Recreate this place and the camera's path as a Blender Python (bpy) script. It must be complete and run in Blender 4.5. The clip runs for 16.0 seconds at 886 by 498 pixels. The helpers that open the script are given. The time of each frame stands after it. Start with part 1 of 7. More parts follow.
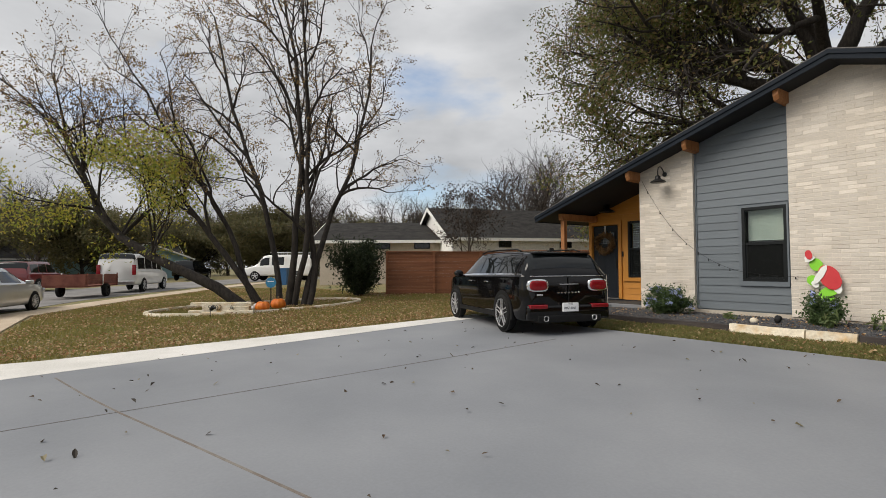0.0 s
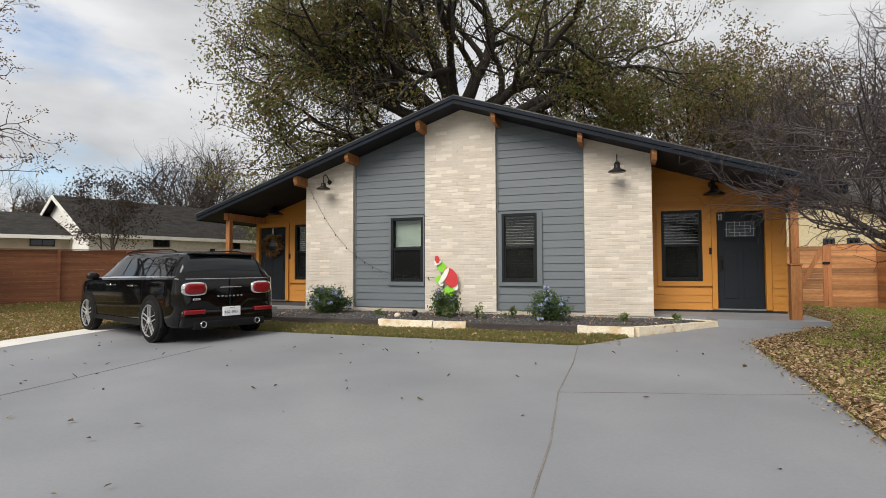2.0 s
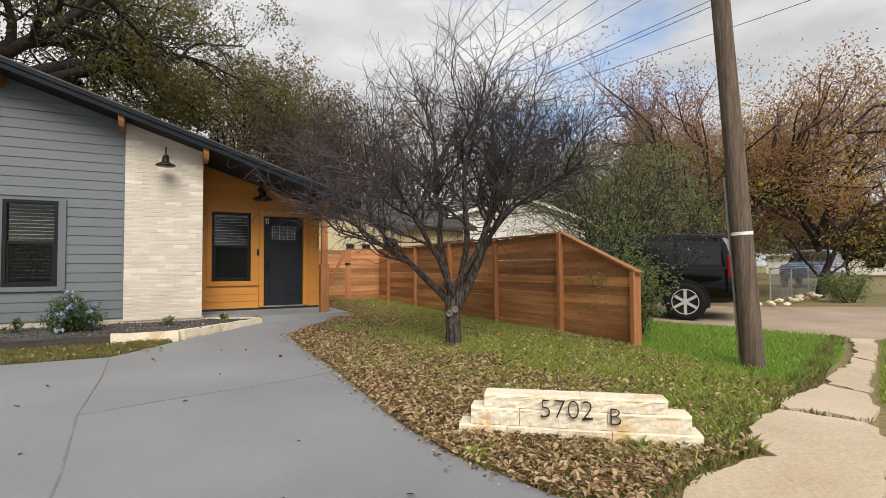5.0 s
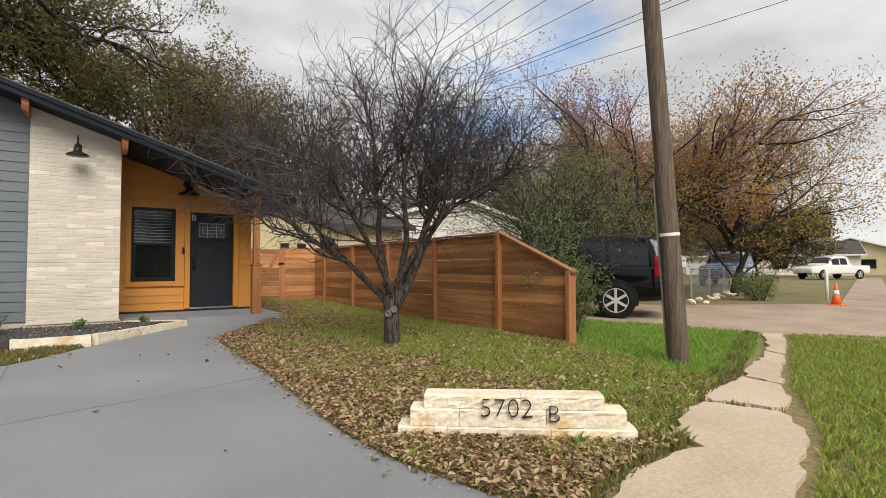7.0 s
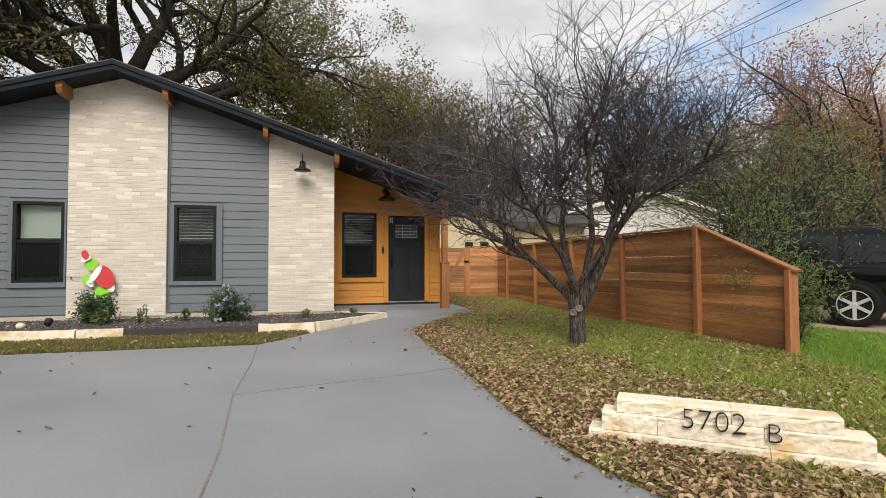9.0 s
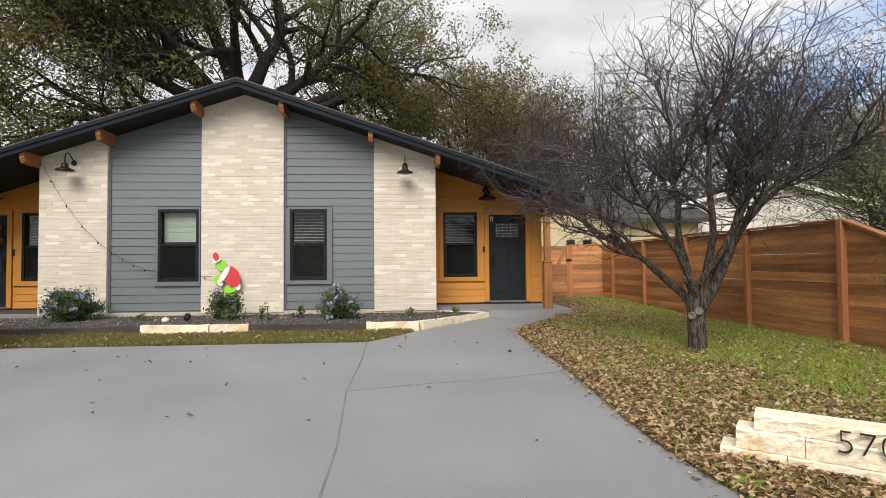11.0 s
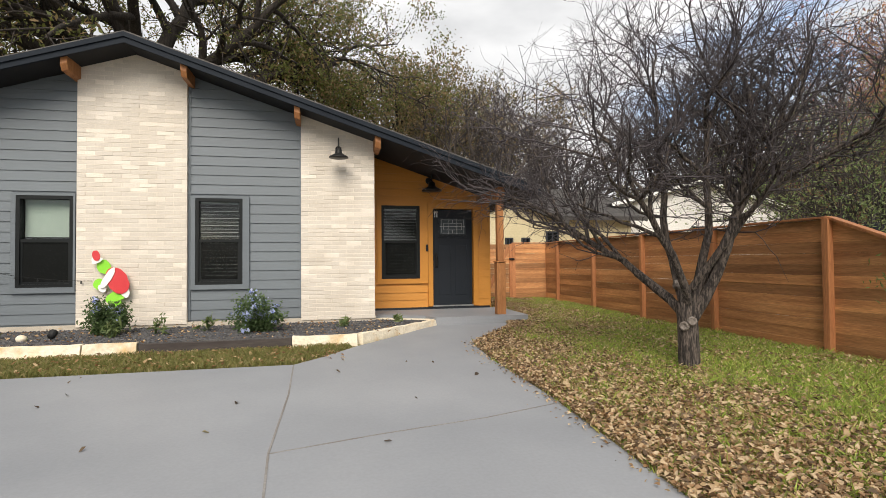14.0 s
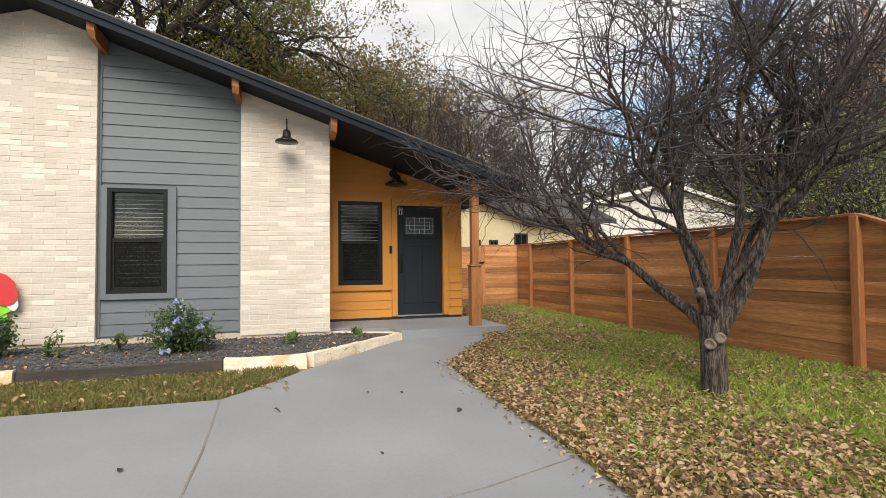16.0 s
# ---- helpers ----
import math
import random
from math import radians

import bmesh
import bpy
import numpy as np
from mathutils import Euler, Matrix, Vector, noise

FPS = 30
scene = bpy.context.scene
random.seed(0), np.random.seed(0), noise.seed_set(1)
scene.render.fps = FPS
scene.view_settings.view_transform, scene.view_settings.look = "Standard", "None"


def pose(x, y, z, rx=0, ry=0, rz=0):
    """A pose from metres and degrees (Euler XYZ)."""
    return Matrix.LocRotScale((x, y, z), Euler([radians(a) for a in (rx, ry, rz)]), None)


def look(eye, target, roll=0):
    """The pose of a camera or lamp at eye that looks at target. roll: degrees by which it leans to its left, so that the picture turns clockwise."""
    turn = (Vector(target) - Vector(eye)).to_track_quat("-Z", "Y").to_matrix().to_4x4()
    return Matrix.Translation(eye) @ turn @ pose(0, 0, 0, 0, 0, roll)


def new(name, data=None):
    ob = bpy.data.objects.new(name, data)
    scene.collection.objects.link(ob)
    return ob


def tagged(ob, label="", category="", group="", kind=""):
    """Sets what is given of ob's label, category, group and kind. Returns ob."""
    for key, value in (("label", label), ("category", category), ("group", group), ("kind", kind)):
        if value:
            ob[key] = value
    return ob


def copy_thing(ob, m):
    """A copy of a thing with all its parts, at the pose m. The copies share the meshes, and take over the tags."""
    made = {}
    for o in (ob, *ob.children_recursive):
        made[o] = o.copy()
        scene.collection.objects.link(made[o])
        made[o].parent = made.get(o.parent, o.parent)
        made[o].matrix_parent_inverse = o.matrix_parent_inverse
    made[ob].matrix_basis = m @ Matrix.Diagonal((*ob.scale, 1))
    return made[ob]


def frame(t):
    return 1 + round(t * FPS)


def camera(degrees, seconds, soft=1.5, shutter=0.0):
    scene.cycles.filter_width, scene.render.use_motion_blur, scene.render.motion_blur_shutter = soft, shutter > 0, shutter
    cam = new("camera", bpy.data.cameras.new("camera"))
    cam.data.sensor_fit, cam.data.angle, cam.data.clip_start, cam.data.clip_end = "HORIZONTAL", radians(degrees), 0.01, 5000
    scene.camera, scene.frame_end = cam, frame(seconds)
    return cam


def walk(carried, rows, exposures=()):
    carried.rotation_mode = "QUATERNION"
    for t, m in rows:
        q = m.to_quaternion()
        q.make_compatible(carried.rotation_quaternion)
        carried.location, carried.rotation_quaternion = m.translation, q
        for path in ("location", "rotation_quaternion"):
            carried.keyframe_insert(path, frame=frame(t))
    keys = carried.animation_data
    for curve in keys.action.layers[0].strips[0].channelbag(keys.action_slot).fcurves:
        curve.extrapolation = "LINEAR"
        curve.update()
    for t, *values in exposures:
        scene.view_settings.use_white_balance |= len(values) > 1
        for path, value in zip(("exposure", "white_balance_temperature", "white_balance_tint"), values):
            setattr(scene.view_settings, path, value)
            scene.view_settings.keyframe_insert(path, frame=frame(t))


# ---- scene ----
cam = camera(81.8, 16.0, soft=0.8)
PATH = [
    (0, (3.214, -10.958, 0.875), (1.582, -9.804, 0.946), -0.3),
    (0.5, (3.235, -10.953, 0.867), (1.804, -9.558, 0.939), -0.2),
    (1, (3.256, -10.924, 0.88), (2.066, -9.318, 0.952), -0.2),
    (1.5, (3.289, -10.922, 0.877), (2.362, -9.152, 0.95), -0.2),
    (2, (3.332, -10.911, 0.862), (2.676, -9.023, 0.938), -0.2),
    (2.5, (3.35, -10.914, 0.859), (2.971, -8.952, 0.935), -0.1),
    (3, (3.378, -10.949, 0.85), (3.272, -8.953, 0.928), -0.1),
    (3.5, (3.392, -10.961, 0.857), (3.56, -8.969, 0.932), -0.2),
    (4, (3.405, -10.981, 0.859), (3.85, -9.033, 0.933), -0.3),
    (4.5, (3.413, -10.992, 0.864), (4.123, -9.124, 0.936), -0.3),
    (5, (3.418, -10.991, 0.867), (4.353, -9.225, 0.936), -0.3),
    (5.2, (3.427, -10.988, 0.864), (4.435, -9.262, 0.934), -0.3),
    (5.7, (3.441, -10.965, 0.860), (4.587, -9.328, 0.928), -0.3),
    (6.3, (3.452, -10.930, 0.853), (4.660, -9.338, 0.923), -0.3),
    (6.9, (3.458, -10.900, 0.847), (4.616, -9.271, 0.917), -0.2),
    (7.3, (3.454, -10.89, 0.844), (4.528, -9.205, 0.915), -0.2),
    (7.5, (3.444, -10.888, 0.844), (4.463, -9.169, 0.913), -0.2),
    (8, (3.425, -10.886, 0.846), (4.283, -9.08, 0.913), -0.2),
    (8.5, (3.416, -10.886, 0.845), (4.102, -9.008, 0.91), -0.1),
    (9, (3.398, -10.898, 0.848), (3.91, -8.966, 0.912), -0.2),
    (9.5, (3.384, -10.91, 0.855), (3.729, -8.941, 0.916), -0.2),
    (10, (3.375, -10.909, 0.854), (3.596, -8.922, 0.916), -0.3),
    (10.2, (3.375, -10.89, 0.858), (3.564, -8.9, 0.92), -0.3),
    (10.7, (3.360, -10.860, 0.864), (3.506, -8.866, 0.925), -0.4),
    (11.3, (3.300, -10.730, 0.876), (3.436, -8.736, 0.935), -0.5),
    (11.8, (3.215, -10.550, 0.890), (3.372, -8.557, 0.948), -0.5),
    (12.3, (3.131, -10.34, 0.905), (3.318, -8.349, 0.962), -0.6),
    (12.5, (3.123, -10.201, 0.91), (3.325, -8.211, 0.962), -0.5),
    (13, (3.129, -9.942, 0.913), (3.388, -7.959, 0.96), -0.5),
    (13.5, (3.139, -9.663, 0.926), (3.481, -7.693, 0.972), -0.5),
    (14, (3.149, -9.408, 0.926), (3.578, -7.455, 0.974), -0.5),
    (14.5, (3.193, -9.127, 0.931), (3.683, -7.188, 0.978), -0.5),
    (15, (3.232, -8.814, 0.924), (3.756, -6.884, 0.975), -0.5),
    (15.5, (3.238, -8.483, 0.923), (3.789, -6.561, 0.982), -0.5),
    (16, (3.306, -8.165, 0.927), (3.887, -6.252, 0.988), -0.5),
]
walk(cam, [(t, look(eye, target, roll)) for t, eye, target, roll in PATH],
     [(0, 0.25, 6500, 10), (1.5, 0.4, 6500, 10), (3.5, 0.65, 6650, 10), (5, 0.52, 6650, 10), (7.5, 0.5, 6600, 10), (12.5, 0.75, 6600, 10), (16, 0.82, 6700, 10)])

# ---- world and sun: an overcast day with a few blue gaps ----
world = bpy.data.worlds.new("overcast_sky")
scene.world = world
world.use_nodes = True
wn, wl = world.node_tree.nodes, world.node_tree.links
wn.clear()
w_out = wn.new("ShaderNodeOutputWorld")
w_bg = wn.new("ShaderNodeBackground")
w_sky = wn.new("ShaderNodeTexSky")
w_sky.sky_type, w_sky.sun_disc = "NISHITA", False
w_sky.sun_elevation, w_sky.sun_rotation = radians(38), radians(200)
w_gain = wn.new("ShaderNodeVectorMath")
w_gain.operation = "SCALE"
w_gain.inputs["Scale"].default_value = 0.14
w_co = wn.new("ShaderNodeTexCoord")
w_map = wn.new("ShaderNodeMapping")
w_map.inputs["Scale"].default_value = (1.0, 1.0, 2.6)
w_n1 = wn.new("ShaderNodeTexNoise")
w_n1.inputs["Scale"].default_value, w_n1.inputs["Detail"].default_value, w_n1.inputs["Roughness"].default_value = 2.3, 6, 0.52
w_n2 = wn.new("ShaderNodeTexNoise")
w_n2.inputs["Scale"].default_value, w_n2.inputs["Detail"].default_value = 3.4, 5
w_cover = wn.new("ShaderNodeValToRGB")
w_cover.color_ramp.elements[0].position, w_cover.color_ramp.elements[1].position = 0.27, 0.43
w_shade = wn.new("ShaderNodeValToRGB")
w_shade.color_ramp.elements[0].position, w_shade.color_ramp.elements[1].position = 0.32, 0.66
w_shade.color_ramp.elements[0].color = (0.38, 0.39, 0.405, 1)
w_shade.color_ramp.elements[1].color = (0.61, 0.615, 0.625, 1)
w_mix = wn.new("ShaderNodeMix")
w_mix.data_type = "RGBA"
wl.new(w_co.outputs["Generated"], w_map.inputs["Vector"])
wl.new(w_map.outputs["Vector"], w_n1.inputs["Vector"])
wl.new(w_map.outputs["Vector"], w_n2.inputs["Vector"])
wl.new(w_n1.outputs["Fac"], w_cover.inputs["Fac"])
wl.new(w_n2.outputs["Fac"], w_shade.inputs["Fac"])
wl.new(w_sky.outputs["Color"], w_gain.inputs[0])
wl.new(w_cover.outputs["Color"], w_mix.inputs["Factor"])
wl.new(w_gain.outputs["Vector"], w_mix.inputs["A"])
wl.new(w_shade.outputs["Color"], w_mix.inputs["B"])
wl.new(w_mix.outputs["Result"], w_bg.inputs["Color"])
wl.new(w_bg.outputs["Background"], w_out.inputs["Surface"])
w_bg.inputs["Strength"].default_value = 1.0

sun = new("sun", bpy.data.lights.new("sun", "SUN"))
sun.data.energy, sun.data.angle, sun.data.color = 2.5, radians(40), (1.0, 0.93, 0.82)
sun.matrix_world = look((-6, -22, 22), (0, 0, 0))

# ---- small builders ----
def mat(name, c1, c2=None, scale=3.0, rough=0.7, metal=0.0, bump=0.0, bscale=60.0, fine=0.2, stretch=(1, 1, 1),
        rand=0.0, island=0.0, odd=0.0, spec=0.5, coat=0.0, lo=0.35, hi=0.65):
    """A surface: two base colours mixed by a coarse noise, a fine grain, relief, and a random tone per piece."""
    m = bpy.data.materials.new(name)
    m.use_nodes = True
    n, l = m.node_tree.nodes, m.node_tree.links
    b = n["Principled BSDF"]
    b.inputs["Roughness"].default_value, b.inputs["Metallic"].default_value = rough, metal
    b.inputs["Specular IOR Level"].default_value, b.inputs["Coat Weight"].default_value = spec, coat
    b.inputs["Coat Roughness"].default_value = 0.05
    c2 = c2 or c1
    geo = n.new("ShaderNodeNewGeometry")
    mp = n.new("ShaderNodeMapping")
    mp.inputs["Scale"].default_value = stretch
    l.new(geo.outputs["Position"], mp.inputs["Vector"])
    n1 = n.new("ShaderNodeTexNoise")
    n1.inputs["Scale"].default_value, n1.inputs["Detail"].default_value = scale, 5
    n2 = n.new("ShaderNodeTexNoise")
    n2.inputs["Scale"].default_value, n2.inputs["Detail"].default_value = bscale, 3
    l.new(mp.outputs["Vector"], n1.inputs["Vector"])
    l.new(mp.outputs["Vector"], n2.inputs["Vector"])
    r1 = n.new("ShaderNodeMapRange")
    r1.inputs["From Min"].default_value, r1.inputs["From Max"].default_value = lo, hi
    l.new(n1.outputs["Fac"], r1.inputs["Value"])
    mix = n.new("ShaderNodeMix")
    mix.data_type = "RGBA"
    mix.inputs["A"].default_value, mix.inputs["B"].default_value = (*c1, 1), (*c2, 1)
    l.new(r1.outputs["Result"], mix.inputs["Factor"])
    out = mix.outputs["Result"]

    def tone(source, amount, a, z):
        rg = n.new("ShaderNodeMapRange")
        rg.inputs["From Min"].default_value, rg.inputs["From Max"].default_value = a, z
        rg.inputs["To Min"].default_value, rg.inputs["To Max"].default_value = 1 - amount, 1 + amount
        l.new(source, rg.inputs["Value"])
        sc = n.new("ShaderNodeVectorMath")
        sc.operation = "SCALE"
        l.new(out, sc.inputs[0])
        l.new(rg.outputs["Result"], sc.inputs["Scale"])
        return sc.outputs["Vector"]

    if fine:
        out = tone(n2.outputs["Fac"], fine, 0.25, 0.75)
    if rand:
        out = tone(n.new("ShaderNodeObjectInfo").outputs["Random"], rand, 0, 1)
    if odd:
        src = geo.outputs["Random Per Island"] if island else n.new("ShaderNodeObjectInfo").outputs["Random"]
        out = tone(src, odd, 0.80, 1.05)
    if island:
        out = tone(geo.outputs["Random Per Island"], island, 0, 1)
    l.new(out, b.inputs["Base Color"])
    if bump:
        bp = n.new("ShaderNodeBump")
        bp.inputs["Strength"].default_value, bp.inputs["Distance"].default_value = min(1.0, bump), 0.012
        l.new(n2.outputs["Fac"], bp.inputs["Height"])
        l.new(bp.outputs["Normal"], b.inputs["Normal"])
    return m


def glass_mat(name, tint=(0.03, 0.035, 0.04), rough=0.03, alpha=1.0):
    m = bpy.data.materials.new(name)
    m.use_nodes = True
    b = m.node_tree.nodes["Principled BSDF"]
    b.inputs["Base Color"].default_value = (*tint, 1)
    b.inputs["Roughness"].default_value, b.inputs["IOR"].default_value = rough, 1.5
    b.inputs["Alpha"].default_value = alpha
    return m


def pane_mat(name):
    """Clear window glass: see-through, with a mirror gloss that grows at a slant."""
    m = bpy.data.materials.new(name)
    m.use_nodes = True
    n, l = m.node_tree.nodes, m.node_tree.links
    n.remove(n["Principled BSDF"])
    clear, gloss, mx, fr = n.new("ShaderNodeBsdfTransparent"), n.new("ShaderNodeBsdfGlossy"), n.new("ShaderNodeMixShader"), n.new("ShaderNodeFresnel")
    clear.inputs["Color"].default_value = (0.72, 0.76, 0.75, 1)
    gloss.inputs["Roughness"].default_value, fr.inputs["IOR"].default_value = 0.02, 1.6
    l.new(fr.outputs["Fac"], mx.inputs["Fac"])
    l.new(clear.outputs["BSDF"], mx.inputs[1])
    l.new(gloss.outputs["BSDF"], mx.inputs[2])
    l.new(mx.outputs["Shader"], n["Material Output"].inputs["Surface"])
    return m


def leaf_mat(name, colours, rough=0.6):
    """Leaf colours picked by chance for each leaf of a mesh."""
    m = bpy.data.materials.new(name)
    m.use_nodes = True
    n, l = m.node_tree.nodes, m.node_tree.links
    b = n["Principled BSDF"]
    b.inputs["Roughness"].default_value = rough
    geo = n.new("ShaderNodeNewGeometry")
    ramp = n.new("ShaderNodeValToRGB")
    ramp.color_ramp.interpolation = "CONSTANT"
    while len(ramp.color_ramp.elements) < len(colours):
        ramp.color_ramp.elements.new(0.5)
    for i, c in enumerate(colours):
        ramp.color_ramp.elements[i].position = i / len(colours)
        ramp.color_ramp.elements[i].color = (*c, 1)
    l.new(geo.outputs["Random Per Island"], ramp.inputs["Fac"])
    l.new(ramp.outputs["Color"], b.inputs["Base Color"])
    tr = n.new("ShaderNodeBsdfTranslucent")
    l.new(ramp.outputs["Color"], tr.inputs["Color"])
    mx = n.new("ShaderNodeMixShader")
    mx.inputs["Fac"].default_value = 0.42
    l.new(b.outputs["BSDF"], mx.inputs[1])
    l.new(tr.outputs["BSDF"], mx.inputs[2])
    l.new(mx.outputs["Shader"], n["Material Output"].inputs["Surface"])
    return m


def gz(x, y):
    """Height of the ground: it falls gently from the house to the street."""
    side = max(0.0, min(1.0, (x - 6.6) / 2.6)) * max(0.0, min(1.0, (y + 5.0) / 5.0))
    return -0.215 + 0.0235 * max(-16.0, min(3.0, y)) - 0.11 * side


def box(bm, x0, y0, z0, x1, y1, z1, m=None):
    g = bmesh.ops.create_cube(bm, size=1.0, matrix=Matrix.LocRotScale(((x0 + x1) / 2, (y0 + y1) / 2, (z0 + z1) / 2), None, (x1 - x0, y1 - y0, z1 - z0)))
    if m:
        bmesh.ops.transform(bm, matrix=m, verts=g["verts"])
    return g["verts"]


def prism(bm, pts, low, high):
    """A slab over a polygon; low and high are heights or functions of x and y."""
    lo = low if callable(low) else (lambda x, y: low)
    hi = high if callable(high) else (lambda x, y: high)
    a = [bm.verts.new((x, y, lo(x, y))) for x, y in pts]
    b = [bm.verts.new((x, y, hi(x, y))) for x, y in pts]
    k = len(pts)
    bm.faces.new(b)
    bm.faces.new(a[::-1])
    for i in range(k):
        bm.faces.new((a[i], a[(i + 1) % k], b[(i + 1) % k], b[i]))


def tube(bm, p, q, r0, r1=None, sides=10, caps=True):
    p, q = Vector(p), Vector(q)
    r1 = r0 if r1 is None else r1
    d = (q - p)
    rot = d.to_track_quat("Z", "Y").to_matrix().to_4x4()
    bmesh.ops.create_cone(bm, cap_ends=caps, segments=sides, radius1=r0, radius2=max(r1, 1e-4), depth=d.length,
                          matrix=Matrix.Translation((p + q) / 2) @ rot)


def lathe(bm, profile, sides=20, m=Matrix(), ring=False):
    """A turned shape: profile is (radius, height) pairs round the z axis."""
    rings = []
    for r, z in profile:
        rings.append([bm.verts.new(m @ Vector((r * math.cos(2 * math.pi * i / sides), r * math.sin(2 * math.pi * i / sides), z))) for i in range(sides)])
    for a, b in zip(rings, rings[1:]):
        for i in range(sides):
            bm.faces.new((a[i], a[(i + 1) % sides], b[(i + 1) % sides], b[i]))
    if ring:
        a, b = rings[-1], rings[0]
        for i in range(sides):
            bm.faces.new((a[i], a[(i + 1) % sides], b[(i + 1) % sides], b[i]))
        return
    bm.faces.new(rings[-1])
    bm.faces.new(rings[0][::-1])


def bevel(bm, width, segments=2):
    bmesh.ops.bevel(bm, geom=bm.edges[:], offset=width, segments=segments, affect="EDGES", profile=0.6, clamp_overlap=True)


def mesh_of(name, bm, material, smooth=False):
    bmesh.ops.recalc_face_normals(bm, faces=bm.faces[:])
    me = bpy.data.meshes.new(name)
    bm.to_mesh(me)
    bm.free()
    if material:
        me.materials.append(material)
    if smooth:
        for p in me.polygons:
            p.use_smooth = True
    return me


def part(name, bm, material, parent=None, label="", smooth=False):
    ob = new(name, mesh_of(name, bm, material, smooth))
    if parent:
        ob.parent = parent
    if label:
        ob["label"] = label
    return ob


def thing(name, m, label, category, group="", kind=""):
    ob = new(name)
    ob.empty_display_size = 0.2
    ob.matrix_world = m
    return tagged(ob, label, category, group, kind)


def piece(name, me, parent, m):
    ob = new(name, me)
    ob.parent = parent
    ob.matrix_local = m
    return ob


def raw_mesh(name, verts, faces, material, smooth=False):
    me = bpy.data.meshes.new(name)
    me.from_pydata(verts, [], faces)
    me.materials.append(material)
    if smooth:
        me.polygons.foreach_set("use_smooth", [True] * len(me.polygons))
    me.update()
    return me


def structure(name, bm, material, label="", category="", smooth=False):
    return tagged(part(name, bm, material, None, "", smooth), label, category, "", "structure")


def lettering(name, text, size, depth, material, parent, m, label="", weight=0.0):
    """Raised letters from the built-in font, standing in the plane of m."""
    cu = bpy.data.curves.new(name, "FONT")
    cu.body, cu.size, cu.extrude, cu.offset = text, size, depth, weight
    cu.resolution_u = 4
    tmp = bpy.data.objects.new(name, cu)
    me = bpy.data.meshes.new_from_object(tmp)
    bpy.data.objects.remove(tmp)
    me.materials.clear()
    me.materials.append(material)
    ob = new(name, me)
    ob.parent = parent
    ob.matrix_local = m
    if label:
        ob["label"] = label
    return ob

# ---- materials ----
M_DRIVE = mat("painted_concrete", (0.185, 0.196, 0.216), (0.255, 0.265, 0.285), 0.55, 0.6, bump=0.08, bscale=42, fine=0.05, lo=0.3, hi=0.7)
M_CONC = mat("pale_concrete", (0.60, 0.585, 0.55), (0.72, 0.70, 0.67), 1.2, 0.85, bump=0.25, bscale=50, fine=0.12)
M_WALK = mat("beige_sidewalk", (0.42, 0.33, 0.235), (0.53, 0.44, 0.335), 0.9, 0.9, bump=0.3, bscale=38, fine=0.16)
M_ROAD = mat("grey_asphalt", (0.16, 0.155, 0.15), (0.23, 0.22, 0.215), 0.5, 0.9, bump=0.3, bscale=70, fine=0.15)
M_LAWN = mat("lawn_soil", (0.15, 0.15, 0.05), (0.22, 0.165, 0.085), 0.8, 0.95, bump=0.9, bscale=26, fine=0.45)
M_BED = mat("dark_gravel_bed", (0.05, 0.048, 0.05), (0.09, 0.083, 0.08), 3, 0.9, bump=1.0, bscale=55, fine=0.6)
M_BRICK = mat("white_painted_brick", (0.62, 0.56, 0.485), (0.68, 0.625, 0.555), 2.2, 0.8, bump=0.35, bscale=48, fine=0.07, rand=0.05, odd=0.115)
M_MORTAR = mat("painted_mortar", (0.62, 0.56, 0.475), (0.68, 0.62, 0.54), 3, 0.85, bump=0.4, bscale=60, fine=0.08)
M_SIDING = mat("slate_grey_siding", (0.118, 0.138, 0.158), (0.128, 0.15, 0.17), 1.2, 0.55, bump=0.10, bscale=40, fine=0.05, stretch=(0.25, 1, 2), rand=0.03)
M_YELLOW = mat("mustard_siding", (0.52, 0.218, 0.03), (0.56, 0.24, 0.038), 1.5, 0.55, bump=0.10, bscale=40, fine=0.05, stretch=(0.3, 1, 2), rand=0.02)
M_DARK = mat("charcoal_trim", (0.02, 0.024, 0.03), (0.026, 0.03, 0.038), 2, 0.5, fine=0.1, bscale=30, spec=0.25)
M_FASCIA = mat("blue_black_fascia", (0.011, 0.015, 0.022), (0.015, 0.02, 0.028), 2, 0.55, fine=0.08, bscale=30, spec=0.1)
M_SOFFIT = mat("dark_soffit", (0.022, 0.023, 0.025), (0.028, 0.028, 0.03), 2, 0.7, fine=0.1, spec=0.2)
M_SHINGLE = mat("grey_shingle", (0.07, 0.066, 0.064), (0.13, 0.122, 0.115), 4, 0.9, bump=0.8, bscale=30, fine=0.35, rand=0.15)
M_CEDAR = mat("orange_cedar", (0.27, 0.105, 0.034), (0.38, 0.165, 0.056), 2.5, 0.6, bump=0.3, bscale=22, fine=0.25, stretch=(6, 6, 0.6))
M_FENCE = mat("stained_cedar_fence", (0.285, 0.122, 0.046), (0.47, 0.228, 0.092), 1.6, 0.62, bump=0.35, bscale=16, fine=0.3, stretch=(0.5, 0.5, 7), rand=0.36)
M_FPOST = mat("stained_cedar_post", (0.33, 0.13, 0.05), (0.42, 0.175, 0.07), 2, 0.65, bump=0.3, bscale=20, fine=0.25, stretch=(7, 7, 0.5), rand=0.12)
M_FENCE2 = mat("red_brown_fence", (0.20, 0.072, 0.03), (0.27, 0.105, 0.045), 1.6, 0.65, bump=0.3, bscale=16, fine=0.2, stretch=(0.5, 0.5, 7), rand=0.12)
